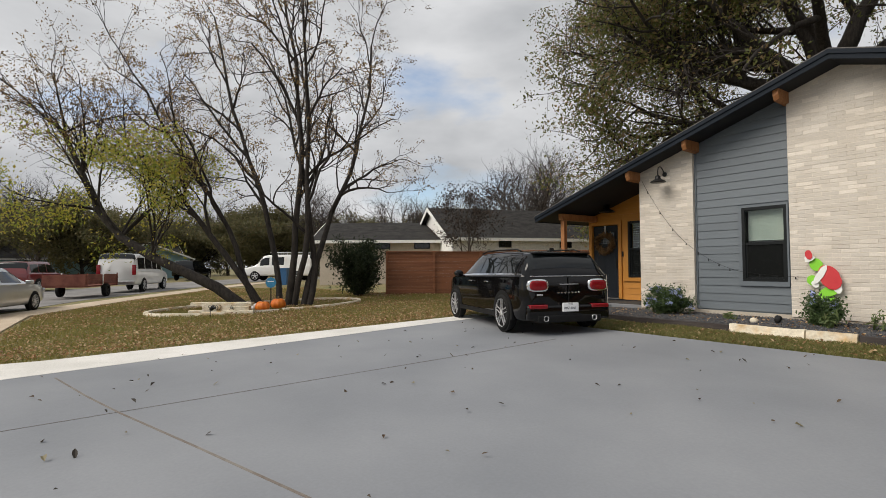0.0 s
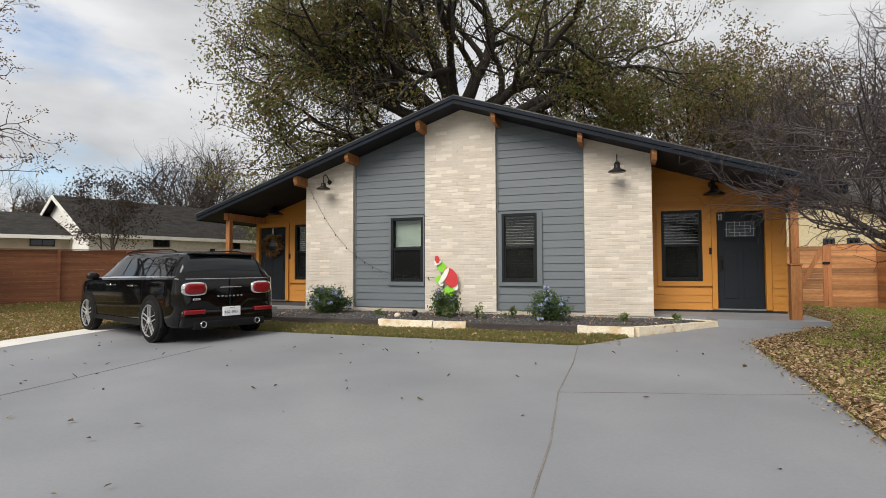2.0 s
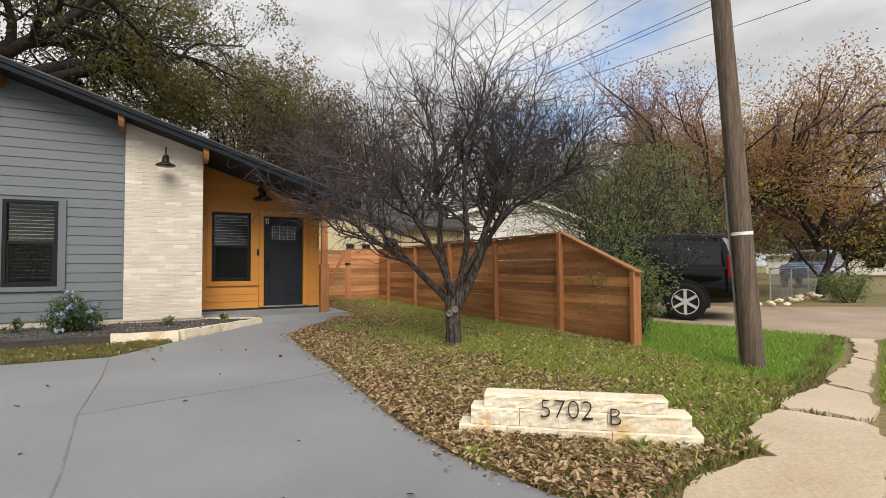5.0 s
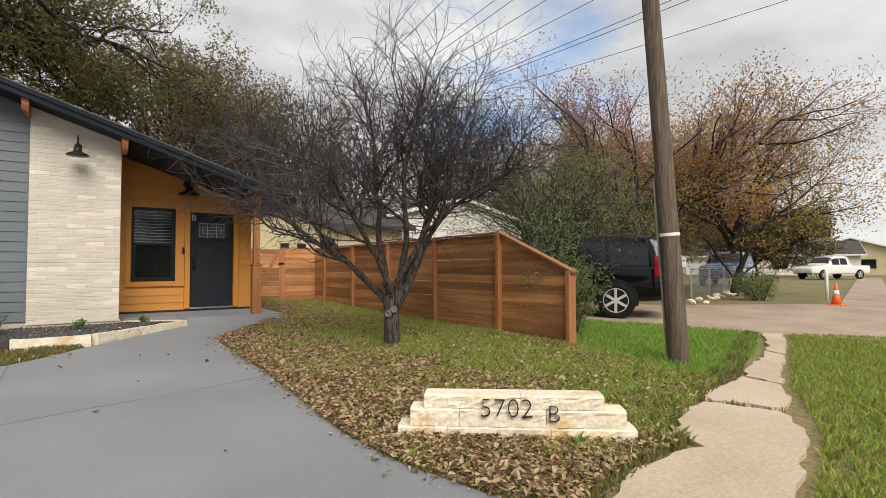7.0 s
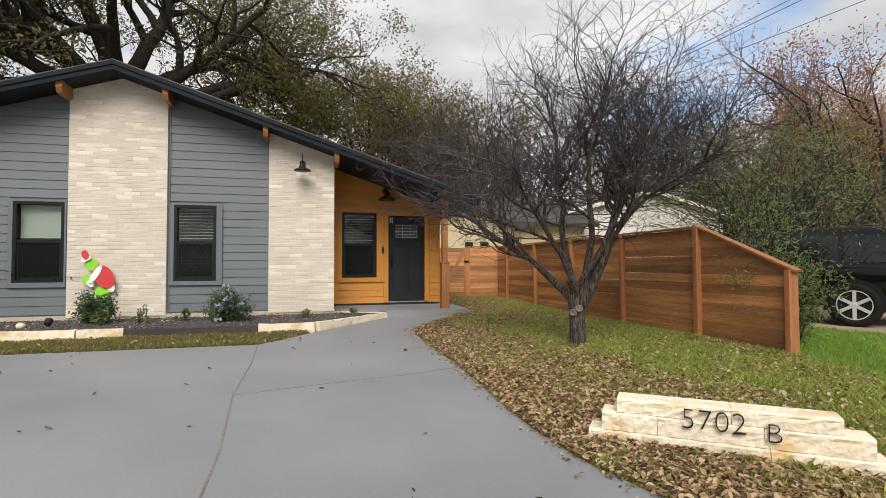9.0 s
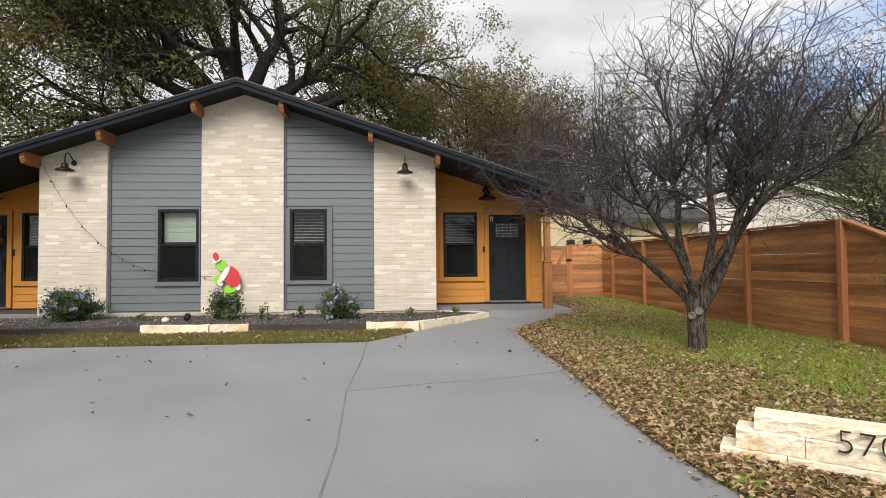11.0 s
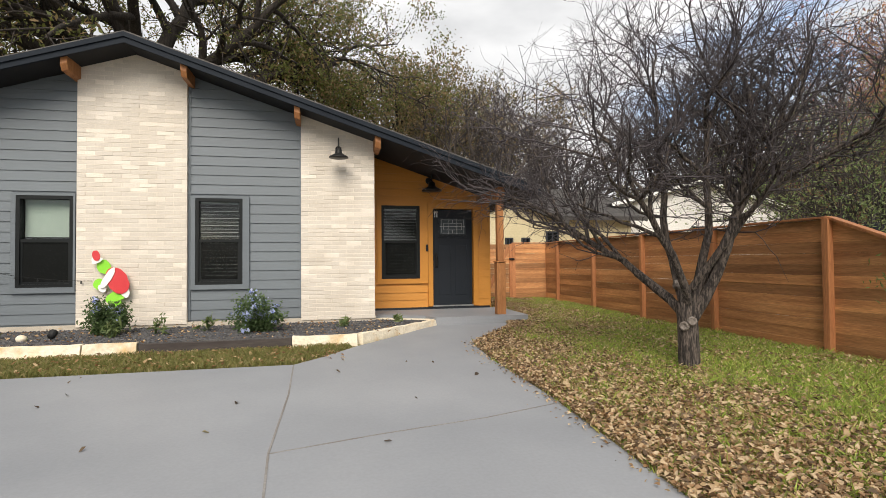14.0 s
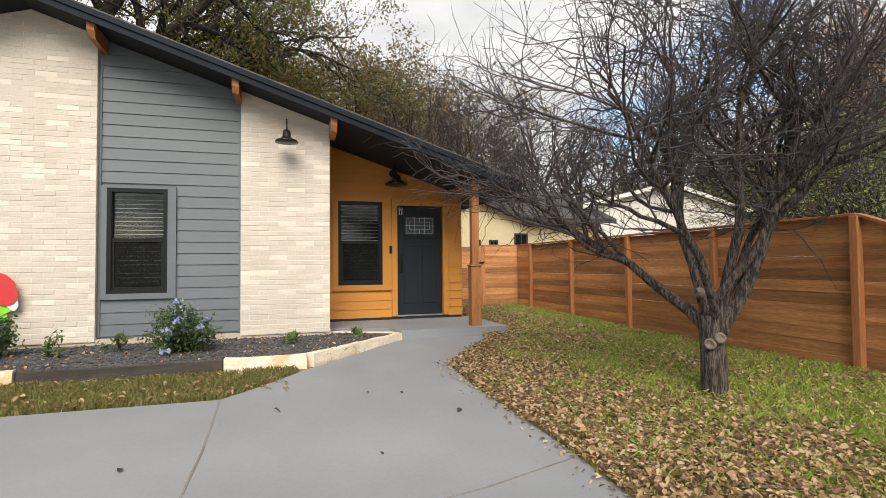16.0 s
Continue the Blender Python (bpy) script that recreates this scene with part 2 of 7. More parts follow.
M_DOOR = mat("navy_door", (0.014, 0.018, 0.024), (0.017, 0.021, 0.028), 2, 0.4, fine=0.06, spec=0.25)
M_BLACK = mat("black_metal", (0.009, 0.009, 0.01), (0.014, 0.014, 0.014), 6, 0.4, fine=0.1, spec=0.3)
M_WINFRAME = mat("black_window_frame", (0.011, 0.013, 0.014), None, 4, 0.4, fine=0.08, spec=0.2)
M_GLASS = pane_mat("window_glass")
M_BLIND = mat("grey_blind", (0.58, 0.585, 0.575), (0.64, 0.645, 0.635), 5, 0.6, fine=0.05)
M_BLIND2 = mat("pale_green_blind", (0.55, 0.62, 0.56), (0.6, 0.66, 0.6), 5, 0.6, fine=0.05)
# near-black base colour stands in for the shade inside the rooms
M_INSIDE = mat("painted_room_dimness", (0.035, 0.033, 0.03), (0.05, 0.048, 0.045), 1, 0.9)
M_STONE = mat("limestone", (0.58, 0.40, 0.20), (0.70, 0.63, 0.505), 3.4, 0.85, bump=0.7, bscale=30, fine=0.14, rand=0.08, lo=0.30, hi=0.50)
M_TIMBER = mat("dark_edging_timber", (0.03, 0.022, 0.02), (0.05, 0.04, 0.035), 3, 0.8, bump=0.3, bscale=20, fine=0.3, stretch=(0.4, 3, 3))
M_FOUND = mat("foundation_concrete", (0.42, 0.37, 0.31), (0.5, 0.45, 0.38), 2, 0.9, bump=0.3, fine=0.12)
M_BARK = mat("dark_bark", (0.018, 0.015, 0.013), (0.045, 0.037, 0.031), 4, 0.95, bump=1.0, bscale=22, fine=0.45, stretch=(3, 3, 0.7))
M_BARK2 = mat("grey_brown_bark", (0.05, 0.04, 0.035), (0.115, 0.095, 0.08), 6, 0.95, bump=1.0, bscale=26, fine=0.4, stretch=(3, 3, 0.8))
M_BARK3 = mat("rough_dark_bark", (0.024, 0.019, 0.017), (0.10, 0.080, 0.068), 15, 0.95, bump=2.2, bscale=44, fine=0.8, stretch=(3.0, 3.0, 0.45), lo=0.44, hi=0.56)
M_SCAR = mat("callused_bark", (0.12, 0.10, 0.088), (0.19, 0.165, 0.145), 18, 0.9, bump=0.8, bscale=60, fine=0.4)
M_TWIG2 = mat("thin_dark_red_brown_twig", (0.036, 0.030, 0.033), (0.07, 0.059, 0.063), 3, 0.9, fine=0.2)
M_REDTWIG = mat("reddish_grey_twig", (0.16, 0.095, 0.09), (0.25, 0.16, 0.15), 3, 0.9, fine=0.2)
M_TWIG = mat("thin_dark_twig", (0.035, 0.028, 0.026), (0.065, 0.053, 0.048), 3, 0.9, fine=0.2)

# ---- ground, driveway, walks ----
M_TANDRIVE = mat("tan_drive_concrete", (0.30, 0.225, 0.17), (0.40, 0.31, 0.24), 0.8, 0.9, bump=0.3, bscale=30, fine=0.2)
from mathutils.geometry import tessellate_polygon


def spread(a, b, fine_a, fine_b, step):
    near = list(np.arange(fine_a, fine_b + 1e-6, step))
    low = [fine_a - 2.0 * 1.5 ** k for k in range(30) if fine_a - 2.0 * 1.5 ** k > a]
    high = [fine_b + 2.0 * 1.5 ** k for k in range(30) if fine_b + 2.0 * 1.5 ** k < b]
    return [a] + low[::-1] + near + high + [b]


gx, gy = spread(-900, 900, -20, 18, 0.5), spread(-900, 900, -16, 6, 0.5)
g_verts = [(x, y, gz(x, y) - 0.02 + 0.02 * noise.noise((x * 0.7, y * 0.7, 0.0))) for y in gy for x in gx]
nx = len(gx)
g_faces = [(j * nx + i, j * nx + i + 1, (j + 1) * nx + i + 1, (j + 1) * nx + i) for j in range(len(gy) - 1) for i in range(nx - 1)]
ground = tagged(new("ground", raw_mesh("ground", g_verts, g_faces, M_LAWN, True)), "lawn ground with sparse olive grass and dry leaves", "ground", "", "structure")

DRIVE = [(-5.85, -4.5), (-5.9, -3.1), (2.72, -3.12), (3.05, -2.75), (3.5, -2.12), (4.2, -1.35), (4.95, -0.42), (4.2, 0.2), (4.0, 0.3), (4.0, 1.1), (6.6, 1.1), (6.62, 0.6),
         (6.15, -0.95), (5.75, -1.5), (5.15, -2.3), (5.08, -3.4), (5.12, -5.0), (5.06, -6.5), (5.03, -7.3), (5.1, -8.0), (5.32, -8.75), (5.78, -9.08), (6.0, -10.0), (6.6, -13.5), (-8.0, -16.5), (-7.0, -13.2), (-5.0, -12.4)]


def bands(bm, pts, low, high):
    """A slab over a polygon of any outline, its top cut into triangles."""
    a = [bm.verts.new((x, y, low(x, y))) for x, y in pts]
    b = [bm.verts.new((x, y, high(x, y))) for x, y in pts]
    for tri in tessellate_polygon([[Vector((x, y, 0)) for x, y in pts]]):
        bm.faces.new([b[i] for i in tri])
    k = len(pts)
    for i in range(k):
        bm.faces.new((a[i], a[(i + 1) % k], b[(i + 1) % k], b[i]))


def strip(bm, left, right, low, high):
    """A slab between two edge lines of equally many points."""
    for (a, b), (c, d) in zip(zip(left, left[1:]), zip(right, right[1:])):
        prism(bm, [a, b, d, c], low, high)


bm = bmesh.new()
bands(bm, DRIVE, lambda x, y: gz(x, y) - 0.12, lambda x, y: gz(x, y) + 0.012)
driveway = structure("driveway", bm, M_DRIVE, "grey painted concrete driveway with hairline joints and scattered leaves", "driveway")

bm = bmesh.new()
bands(bm, [(-5.0, -12.4), (-5.85, -4.5), (-5.9, -3.1), (-6.55, -3.1), (-6.5, -4.5), (-6.35, -11.4), (-6.6, -12.6)], lambda x, y: gz(x, y) - 0.1, lambda x, y: gz(x, y) + 0.016)
structure("driveway_border", bm, M_CONC, "unpainted whitish concrete strip along the driveway", "concrete strip")

# shallow dark joints cut in the concrete
M_JOINT = mat("joint_dirt", (0.150, 0.132, 0.12), (0.215, 0.205, 0.2), 2.5, 0.95, fine=0.3)
M_JOINT2 = mat("brown_joint_dirt", (0.15, 0.12, 0.10), (0.215, 0.195, 0.175), 4, 0.95, fine=0.3)
for pts, w, m in (([(-2.42, -12.0), (-2.45, -10.0), (-2.5, -6.9), (-2.6, -4.6)], 0.010, M_JOINT),
                  ([(-4.75, -11.2), (-3.4, -10.9), (-2.41, -10.65), (-1.0, -10.25), (0.31, -9.89), (1.6, -9.55)], 0.02, M_JOINT2),
                  ([(2.72, -3.15), (2.76, -4.4), (2.74, -5.82), (2.84, -7.2), (2.86, -8.6), (2.9, -9.6)], 0.015, M_JOINT),
                  ([(2.74, -5.82), (3.5, -5.62), (4.37, -5.44), (5.05, -5.22)], 0.010, M_JOINT)):
    bm = bmesh.new()
    for (ax, ay), (bx, by) in zip(pts, pts[1:]):
        s = Vector((by - ay, ax - bx)).normalized() * w / 2
        prism(bm, [(ax - s.x, ay - s.y), (bx - s.x, by - s.y), (bx + s.x, by + s.y), (ax + s.x, ay + s.y)], lambda x, y: gz(x, y) - 0.01, lambda x, y: gz(x, y) + 0.0155)
    part("joint", bm, m, driveway, "dirt-filled joint in the concrete")

# the porches' slabs
for s, n in ((1, "porch_slab_1"), (-1, "porch_slab_2")):
    bm = bmesh.new()
    out_ = [(3.93, 0.28), (4.85, -0.1), (4.98, -0.45), (6.72, -0.45), (6.72, 1.2), (3.93, 1.2)]
    prism(bm, [(s * x, y) for x, y in out_], -0.4, -0.075)
    structure(n, bm, M_DRIVE, "grey painted concrete porch slab", "porch")

# the sidewalk: pale beige slabs, the near ones broken and uneven
sidewalk = structure("pavement", bmesh.new(), M_WALK, "beige concrete sidewalk, cracked, grass in its joints", "sidewalk")
rs = random.Random(4)


def ragged(pts, step=0.12, rough=0.035):
    """An outline broken into short uneven steps, as worn concrete under creeping grass."""
    out = []
    for (ax, ay), (bx, by) in zip(pts, pts[1:] + pts[:1]):
        n_ = max(1, int(math.hypot(bx - ax, by - ay) / step))
        for i in range(n_):
            k = rough if i else rough * 0.3
            out.append((ax + (bx - ax) * i / n_ + rs.uniform(-k, k), ay + (by - ay) * i / n_ + rs.uniform(-k, k)))
    return out


for outline in ([(5.8, -9.1), (6.28, -8.92), (6.62, -8.93), (7.0, -8.97), (7.16, -8.66), (7.65, -8.43), (8.10, -8.37), (8.38, -8.88), (8.05, -9.2), (7.6, -9.36), (6.7, -9.64), (6.0, -9.85)],
                [(8.2, -8.33), (8.52, -8.17), (9.1, -8.12), (9.5, -8.08), (9.42, -8.48), (8.98, -8.75), (8.52, -8.86)],
                [(9.55, -8.08), (10.04, -7.88), (10.87, -7.67), (11.5, -7.45), (11.3, -7.78), (10.3, -8.13), (9.5, -8.46)],
                [(11.56, -7.43), (12.16, -7.21), (12.8, -6.9), (13.35, -6.6), (13.6, -6.86), (12.6, -7.27), (11.4, -7.74)]):
    bm = bmesh.new()
    bands(bm, ragged(outline), lambda x, y: gz(x, y) - 0.08, lambda x, y: gz(x, y) + 0.02)
    part("slab", bm, M_WALK, sidewalk)

# street bend, far sidewalk and the neighbour's drives
bm = bmesh.new()
strip(bm, [(60, 3.5), (30, -4.4), (16.0, -8.2), (6.6, -11.3), (-8.0, -14.6), (-16.0, -14.2), (-24, -10.8), (-31, -6.2), (-37, -1.5), (-41, 4), (-46, 30)],
      [(62, -6.5), (32, -14), (18, -18), (8, -21), (-6, -24.5), (-19.5, -24), (-29, -19.5), (-38, -13), (-46, -5), (-50, 3), (-55, 30)], lambda x, y: -0.7, lambda x, y: gz(x, y) - 0.004)
structure("road", bm, M_ROAD, "worn grey asphalt street bending round the corner", "road")
bm = bmesh.new()
strip(bm, [(-7.6, -13.9), (-12, -13.9), (-16.5, -13.5), (-23, -10.0), (-30, -5.4), (-36, -0.6), (-39.6, 4.6)],
      [(-7.0, -12.5), (-11.6, -12.4), (-16.1, -12.2), (-22.3, -8.9), (-29, -4.3), (-34.8, 0.3), (-38.4, 5.2)], lambda x, y: gz(x, y) - 0.1, lambda x, y: gz(x, y) + 0.012)
structure("pavement_far", bm, M_WALK, "beige sidewalk curving along the street", "sidewalk")
bm = bmesh.new()
strip(bm, [(10.9, 12), (11.4, 2), (12.4, -3.4), (13.7, -7.0)], [(15.5, 12), (16.0, 2), (17.6, -2.0), (22.5, -4.9)], lambda x, y: gz(x, y) - 0.1, lambda x, y: gz(x, y) + 0.008)
strip(bm, [(13.7, -7.0), (22.5, -4.9), (60, 5.5)], [(14.5, -8.5), (22.5, -6.3), (60, 3.9)], lambda x, y: gz(x, y) - 0.1, lambda x, y: gz(x, y) + 0.010)
structure("neighbour_drive", bm, M_TANDRIVE, "weathered tan concrete driveway of the next lot", "driveway")

# ---- the house: a gabled duplex, alike on both sides ----
def under(x):
    """Height of the roof's underside."""
    return 4.41 - 0.3295 * abs(x)


def gable_slab(bm, x0, x1, y0, y1, low, cut=0.0):
    """A wall piece from low up to the roof's underside."""
    xs = sorted({x0, x1} | ({0.0} if x0 < 0 < x1 else set()))
    pts = [(x0, low)] + [(x1, low)] + [(x, under(x) - cut) for x in reversed(xs)]
    a = [bm.verts.new((x, y0, z)) for x, z in pts]
    b = [bm.verts.new((x, y1, z)) for x, z in pts]
    k = len(pts)
    bm.faces.new(a)
    bm.faces.new(b[::-1])
    for i in range(k):
        bm.faces.new((a[i], a[(i + 1) % k], b[(i + 1) % k], b[i]))


WIN = {-1: (-1.74, -0.93), 1: (0.90, 1.66)}
W_LOW, W_TOP = 0.56, 2.04
P_LOW, P_TOP = 0.57, 2.09

# wall cores with real openings
for s in (-1, 1):
    a, b = (-2.71, -0.84) if s < 0 else (0.76, 2.64)
    wa, wb = WIN[s]
    bm = bmesh.new()
    gable_slab(bm, a, wa, 0.02, 0.2, -0.15)
    gable_slab(bm, wb, b, 0.02, 0.2, -0.15)
    box(bm, wa, 0.02, -0.15, wb, 0.2, W_LOW)
    f = [bm.verts.new((x, y, z)) for y in (0.02, 0.2) for x, z in ((wa, W_TOP), (wb, W_TOP), (wb, under(wb)), (wa, under(wa)))]
    for q in ((0, 1, 2, 3), (7, 6, 5, 4), (0, 4, 5, 1), (1, 5, 6, 2), (2, 6, 7, 3), (3, 7, 4, 0)):
        bm.faces.new([f[i] for i in q])
    structure("wall_front_%d" % (1 if s < 0 else 2), bm, M_SIDING, "slate grey lap-sided wall bay", "wall")
    # porch wall with a window and a door
    x_in, x_out = 3.9, 6.52
    win, door = ((4.17, 4.97), (5.25, 6.13)) if s > 0 else ((4.40, 5.20), (5.51, 6.39))
    bm = bmesh.new()
    for x0, x1, z0, z1 in ((x_in, win[0], -0.15, 9), (win[0], win[1], -0.15, P_LOW), (win[0], win[1], P_TOP, 9), (win[1], door[0], -0.15, 9), (door[0], door[1], 2.04, 9), (door[1], x_out, -0.15, 9)):
        zt = min(z1, 9)
        xa, xb = sorted((s * x0, s * x1))
        if z1 == 9:
            gable_slab(bm, xa, xb, 1.18, 1.32, z0)
        else:
            box(bm, xa, 1.18, z0, xb, 1.32, z1)
    structure("wall_porch_%d" % (1 if s < 0 else 2), bm, M_YELLOW, "mustard yellow lap-sided porch wall", "wall")
    # side walls of the house and the return beside the porch
    bm = bmesh.new()
    box(bm, s * 6.46 if s > 0 else -6.52, 1.32, -0.3, s * 6.46 + 0.06 if s > 0 else -6.46, 12.0, under(6.55))
    structure("wall_side_%d" % (1 if s < 0 else 2), bm, M_YELLOW, "mustard yellow side wall", "wall")
    bm = bmesh.new()
    xa, xb = (-3.99, -3.89) if s < 0 else (3.80, 3.90)
    gable_slab(bm, xa, xb, 0.0, 1.32, -0.15)
    structure("wall_return_%d" % (1 if s < 0 else 2), bm, M_MORTAR, "painted brick return wall beside the porch", "wall")

bm = bmesh.new()
gable_slab(bm, -6.5, 6.5, 11.9, 12.0, -0.3)
structure("wall_back", bm, M_YELLOW, "plain back wall", "wall")
# inner wall, floor and ceiling: the rooms' dimness is in their colour
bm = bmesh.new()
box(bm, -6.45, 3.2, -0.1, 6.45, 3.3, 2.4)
structure("wall_inside", bm, M_INSIDE, "interior wall seen through the windows, the room's dimness put into its near-black colour", "wall")
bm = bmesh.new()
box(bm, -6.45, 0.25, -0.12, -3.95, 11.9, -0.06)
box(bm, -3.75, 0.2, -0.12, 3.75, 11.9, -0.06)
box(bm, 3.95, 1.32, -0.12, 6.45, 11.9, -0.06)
structure("floor", bm, M_INSIDE, "interior floor, the room's dimness put into its near-black colour", "floor")
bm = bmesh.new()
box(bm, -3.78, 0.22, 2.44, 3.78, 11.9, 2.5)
structure("ceiling", bm, M_INSIDE, "plain interior ceiling, the room's dimness put into its near-black colour", "ceiling")
bm = bmesh.new()
box(bm, -4.03, -0.06, -0.34, 3.95, 0.3, -0.06)
structure("foundation", bm, M_FOUND, "bare concrete foundation edge", "foundation")
for s in (-1, 1):
    bm = bmesh.new()
    xa, xb = sorted((s * 3.92, s * 6.5))
    box(bm, xa, 1.165, -0.075, xb, 1.178, -0.03)
    structure("baseboard_%d" % (1 if s < 0 else 2), bm, M_DARK, "dark strip under the porch siding", "trim")

# roof
roof = thing("roof", pose(0, 0, 0), "low gable roof with dark grey shingles and blue-black fascia", "roof", "", "structure")
R_END, R_FRONT, R_BACK = 6.95, -0.6, 12.6
for s, n in ((1, 1), (-1, -1)):
    bm = bmesh.new()
    v = []
    for y in (R_FRONT + 0.03, R_BACK):
        v += [bm.verts.new((x, y, z)) for x, z in ((0, 4.415), (s * (R_END - 0.02), 4.415 - 0.3295 * (R_END - 0.02)), (s * (R_END - 0.02), 4.55 - 0.3295 * (R_END - 0.02)), (0, 4.55))]
    for q in ((0, 1, 2, 3), (7, 6, 5, 4), (0, 4, 5, 1), (1, 5, 6, 2), (2, 6, 7, 3)):
        bm.faces.new([v[i] for i in q])
    part("soffit", bm, M_SOFFIT, roof, "dark painted soffit boards")
    bm = bmesh.new()
    v = []
    for y in (R_FRONT - 0.02, R_BACK + 0.05):
        v += [bm.verts.new((x, y, z)) for x, z in ((0, 4.552), (s * (R_END + 0.04), 4.552 - 0.3295 * (R_END + 0.04)), (s * (R_END + 0.04), 4.585 - 0.3295 * (R_END + 0.04)), (0, 4.585))]
    for q in ((0, 1, 2, 3), (7, 6, 5, 4), (0, 4, 5, 1), (1, 5, 6, 2), (2, 6, 7, 3)):
        bm.faces.new([v[i] for i in q])
    part("shingle_layer", bm, M_SHINGLE, roof, "grey asphalt shingles")
    for t0, t1, y0, y1, nm in ((4.395, 4.55, R_FRONT - 0.012, R_FRONT + 0.028, "fascia"), (4.485, 4.56, R_FRONT - 0.035, R_FRONT - 0.0125, "shadow_board")):
        bm = bmesh.new()
        v = []
        for y in (y0, y1):
            v += [bm.verts.new((x, y, z)) for x, z in ((0, t0), (s * R_END, t0 - 0.3295 * R_END), (s * R_END, t1 - 0.3295 * R_END), (0, t1))]
        for q in ((0, 1, 2, 3), (7, 6, 5, 4), (0, 4, 5, 1), (1, 5, 6, 2), (2, 6, 7, 3), (3, 7, 4, 0)):
            bm.faces.new([v[i] for i in q])
        part(nm, bm, M_FASCIA, roof, "blue-black painted rake board")
    bm = bmesh.new()
    zt = 4.55 - 0.3295 * R_END
    xa, xb = sorted((s * (R_END - 0.018), s * (R_END + 0.018)))
    box(bm, xa, R_FRONT + 0.03, zt - 0.15, xb, R_BACK, zt)
    part("eave_board", bm, M_FASCIA, roof)

# outlookers under the rake, cut with a sloping foot
for x in (-4.03, -2.64, -0.86, 0.84, 2.60, 3.96):
    bm = bmesh.new()
    s = 1 if x > 0 else -1
    w, u = 0.046, under(x)
    pr = [(0.0, u - 0.20), (0.0, u + 0.004), (-0.545, u + 0.004), (-0.545, u - 0.10), (-0.49, u - 0.19)]
    tl = -0.3295 * s * w
    a = [bm.verts.new((x - w, y, z - tl)) for y, z in pr]
    b = [bm.verts.new((x + w, y, z + tl)) for y, z in pr]
    bm.faces.new(a)
    bm.faces.new(b[::-1])
    for i in range(5):
        bm.faces.new((a[i], a[(i + 1) % 5], b[(i + 1) % 5], b[i]))
    part("bracket", bm, M_CEDAR, roof, "orange-stained cedar outlooker")


M_SCREEN = glass_mat("insect_screen", (0.012, 0.013, 0.013), 0.6, 0.6)
M_SCREEN.node_tree.nodes["Principled BSDF"].inputs["IOR"].default_value = 1.08


# windows: frame, two sashes, glass, blind, trim
def window(name, x0, x1, z0, z1, y, trim, trim_mat, blind, half, label):
    w = thing(name, pose((x0 + x1) / 2, y, z0), label, "window", "", "structure")
    hw, h = (x1 - x0) / 2, z1 - z0
    fr = 0.055
    bm = bmesh.new()
    for a in ((-hw, 0, -hw + fr, h), (hw - fr, 0, hw, h), (-hw + fr, 0, hw - fr, fr), (-hw + fr, h - fr, hw - fr, h)):
        box(bm, a[0], -0.03, a[1], a[2], 0.09, a[3])
    part("window_frame", bm, M_WINFRAME, w, "black vinyl window frame")
    bm = bmesh.new()
    box(bm, -hw + fr, -0.012, h * 0.49, hw - fr, 0.05, h * 0.49 + 0.05)
    part("meeting_rail", bm, M_WINFRAME, w)
    bm = bmesh.new()
    for a in ((-hw + fr, fr, -hw + fr + 0.03, h * 0.49), (hw - fr - 0.03, fr, hw - fr, h * 0.49), (-hw + fr + 0.03, fr, hw - fr - 0.03, fr + 0.035)):
        box(bm, a[0], 0.0, a[1], a[2], 0.04, a[3])
    part("lower_sash", bm, M_WINFRAME, w)
    for z_a, z_b, yy in ((fr, h * 0.49, 0.02), (h * 0.49 + 0.05, h - fr, 0.045)):
        bm = bmesh.new()
        box(bm, -hw + fr, yy, z_a, hw - fr, yy + 0.006, z_b)
        g = part("pane", bm, M_GLASS, w, "reflecting window pane")
        g.visible_shadow = False
    bm = bmesh.new()
    box(bm, -hw + fr + 0.03, 0.006, fr + 0.035, hw - fr - 0.03, 0.008, h * 0.49)
    part("insect_screen", bm, M_SCREEN, w, "dark insect screen").visible_shadow = False
    # trim boards round the opening
    tl, tr, tb, tt = trim
    for a in ((-hw - tl, -tb, -hw, h + tt), (hw, -tb, hw + tr, h + tt), (-hw, h, hw, h + tt), (-hw, -tb, hw, 0)):
        if a[2] - a[0] < 0.005 or a[3] - a[1] < 0.005:
            continue
        bm = bmesh.new()
        box(bm, a[0], -0.035, a[1], a[2], 0.03, a[3])
        part("trim_board", bm, trim_mat, w)
    # blind slats behind the glass
    bl = thing("window_blind", pose((x0 + x1) / 2, y + 0.13, z0), "horizontal slat blind hanging behind the window", "blind")
    low = fr + (h * 0.5 if half else 0.02)
    pitch_ = 0.05 if half else 0.062
    n = int((h - fr - low) / pitch_)
    bm = bmesh.new()
    wd = 0.028 if half else 0.017
    box(bm, -hw + fr, -wd, -0.001, hw - fr, wd, 0.001, pose(0, 0, 0, 80 if half else 13))
    slat = mesh_of("slat", bm, blind)
    for i in range(n):
        piece("slat", slat, bl, pose(0, 0, h - fr - 0.03 - i * pitch_))
    bm = bmesh.new()
    box(bm, -hw + fr, -0.03, h - fr - 0.02, hw - fr, 0.03, h - fr + 0.03)
    part("headrail", bm, blind, bl)
    return w


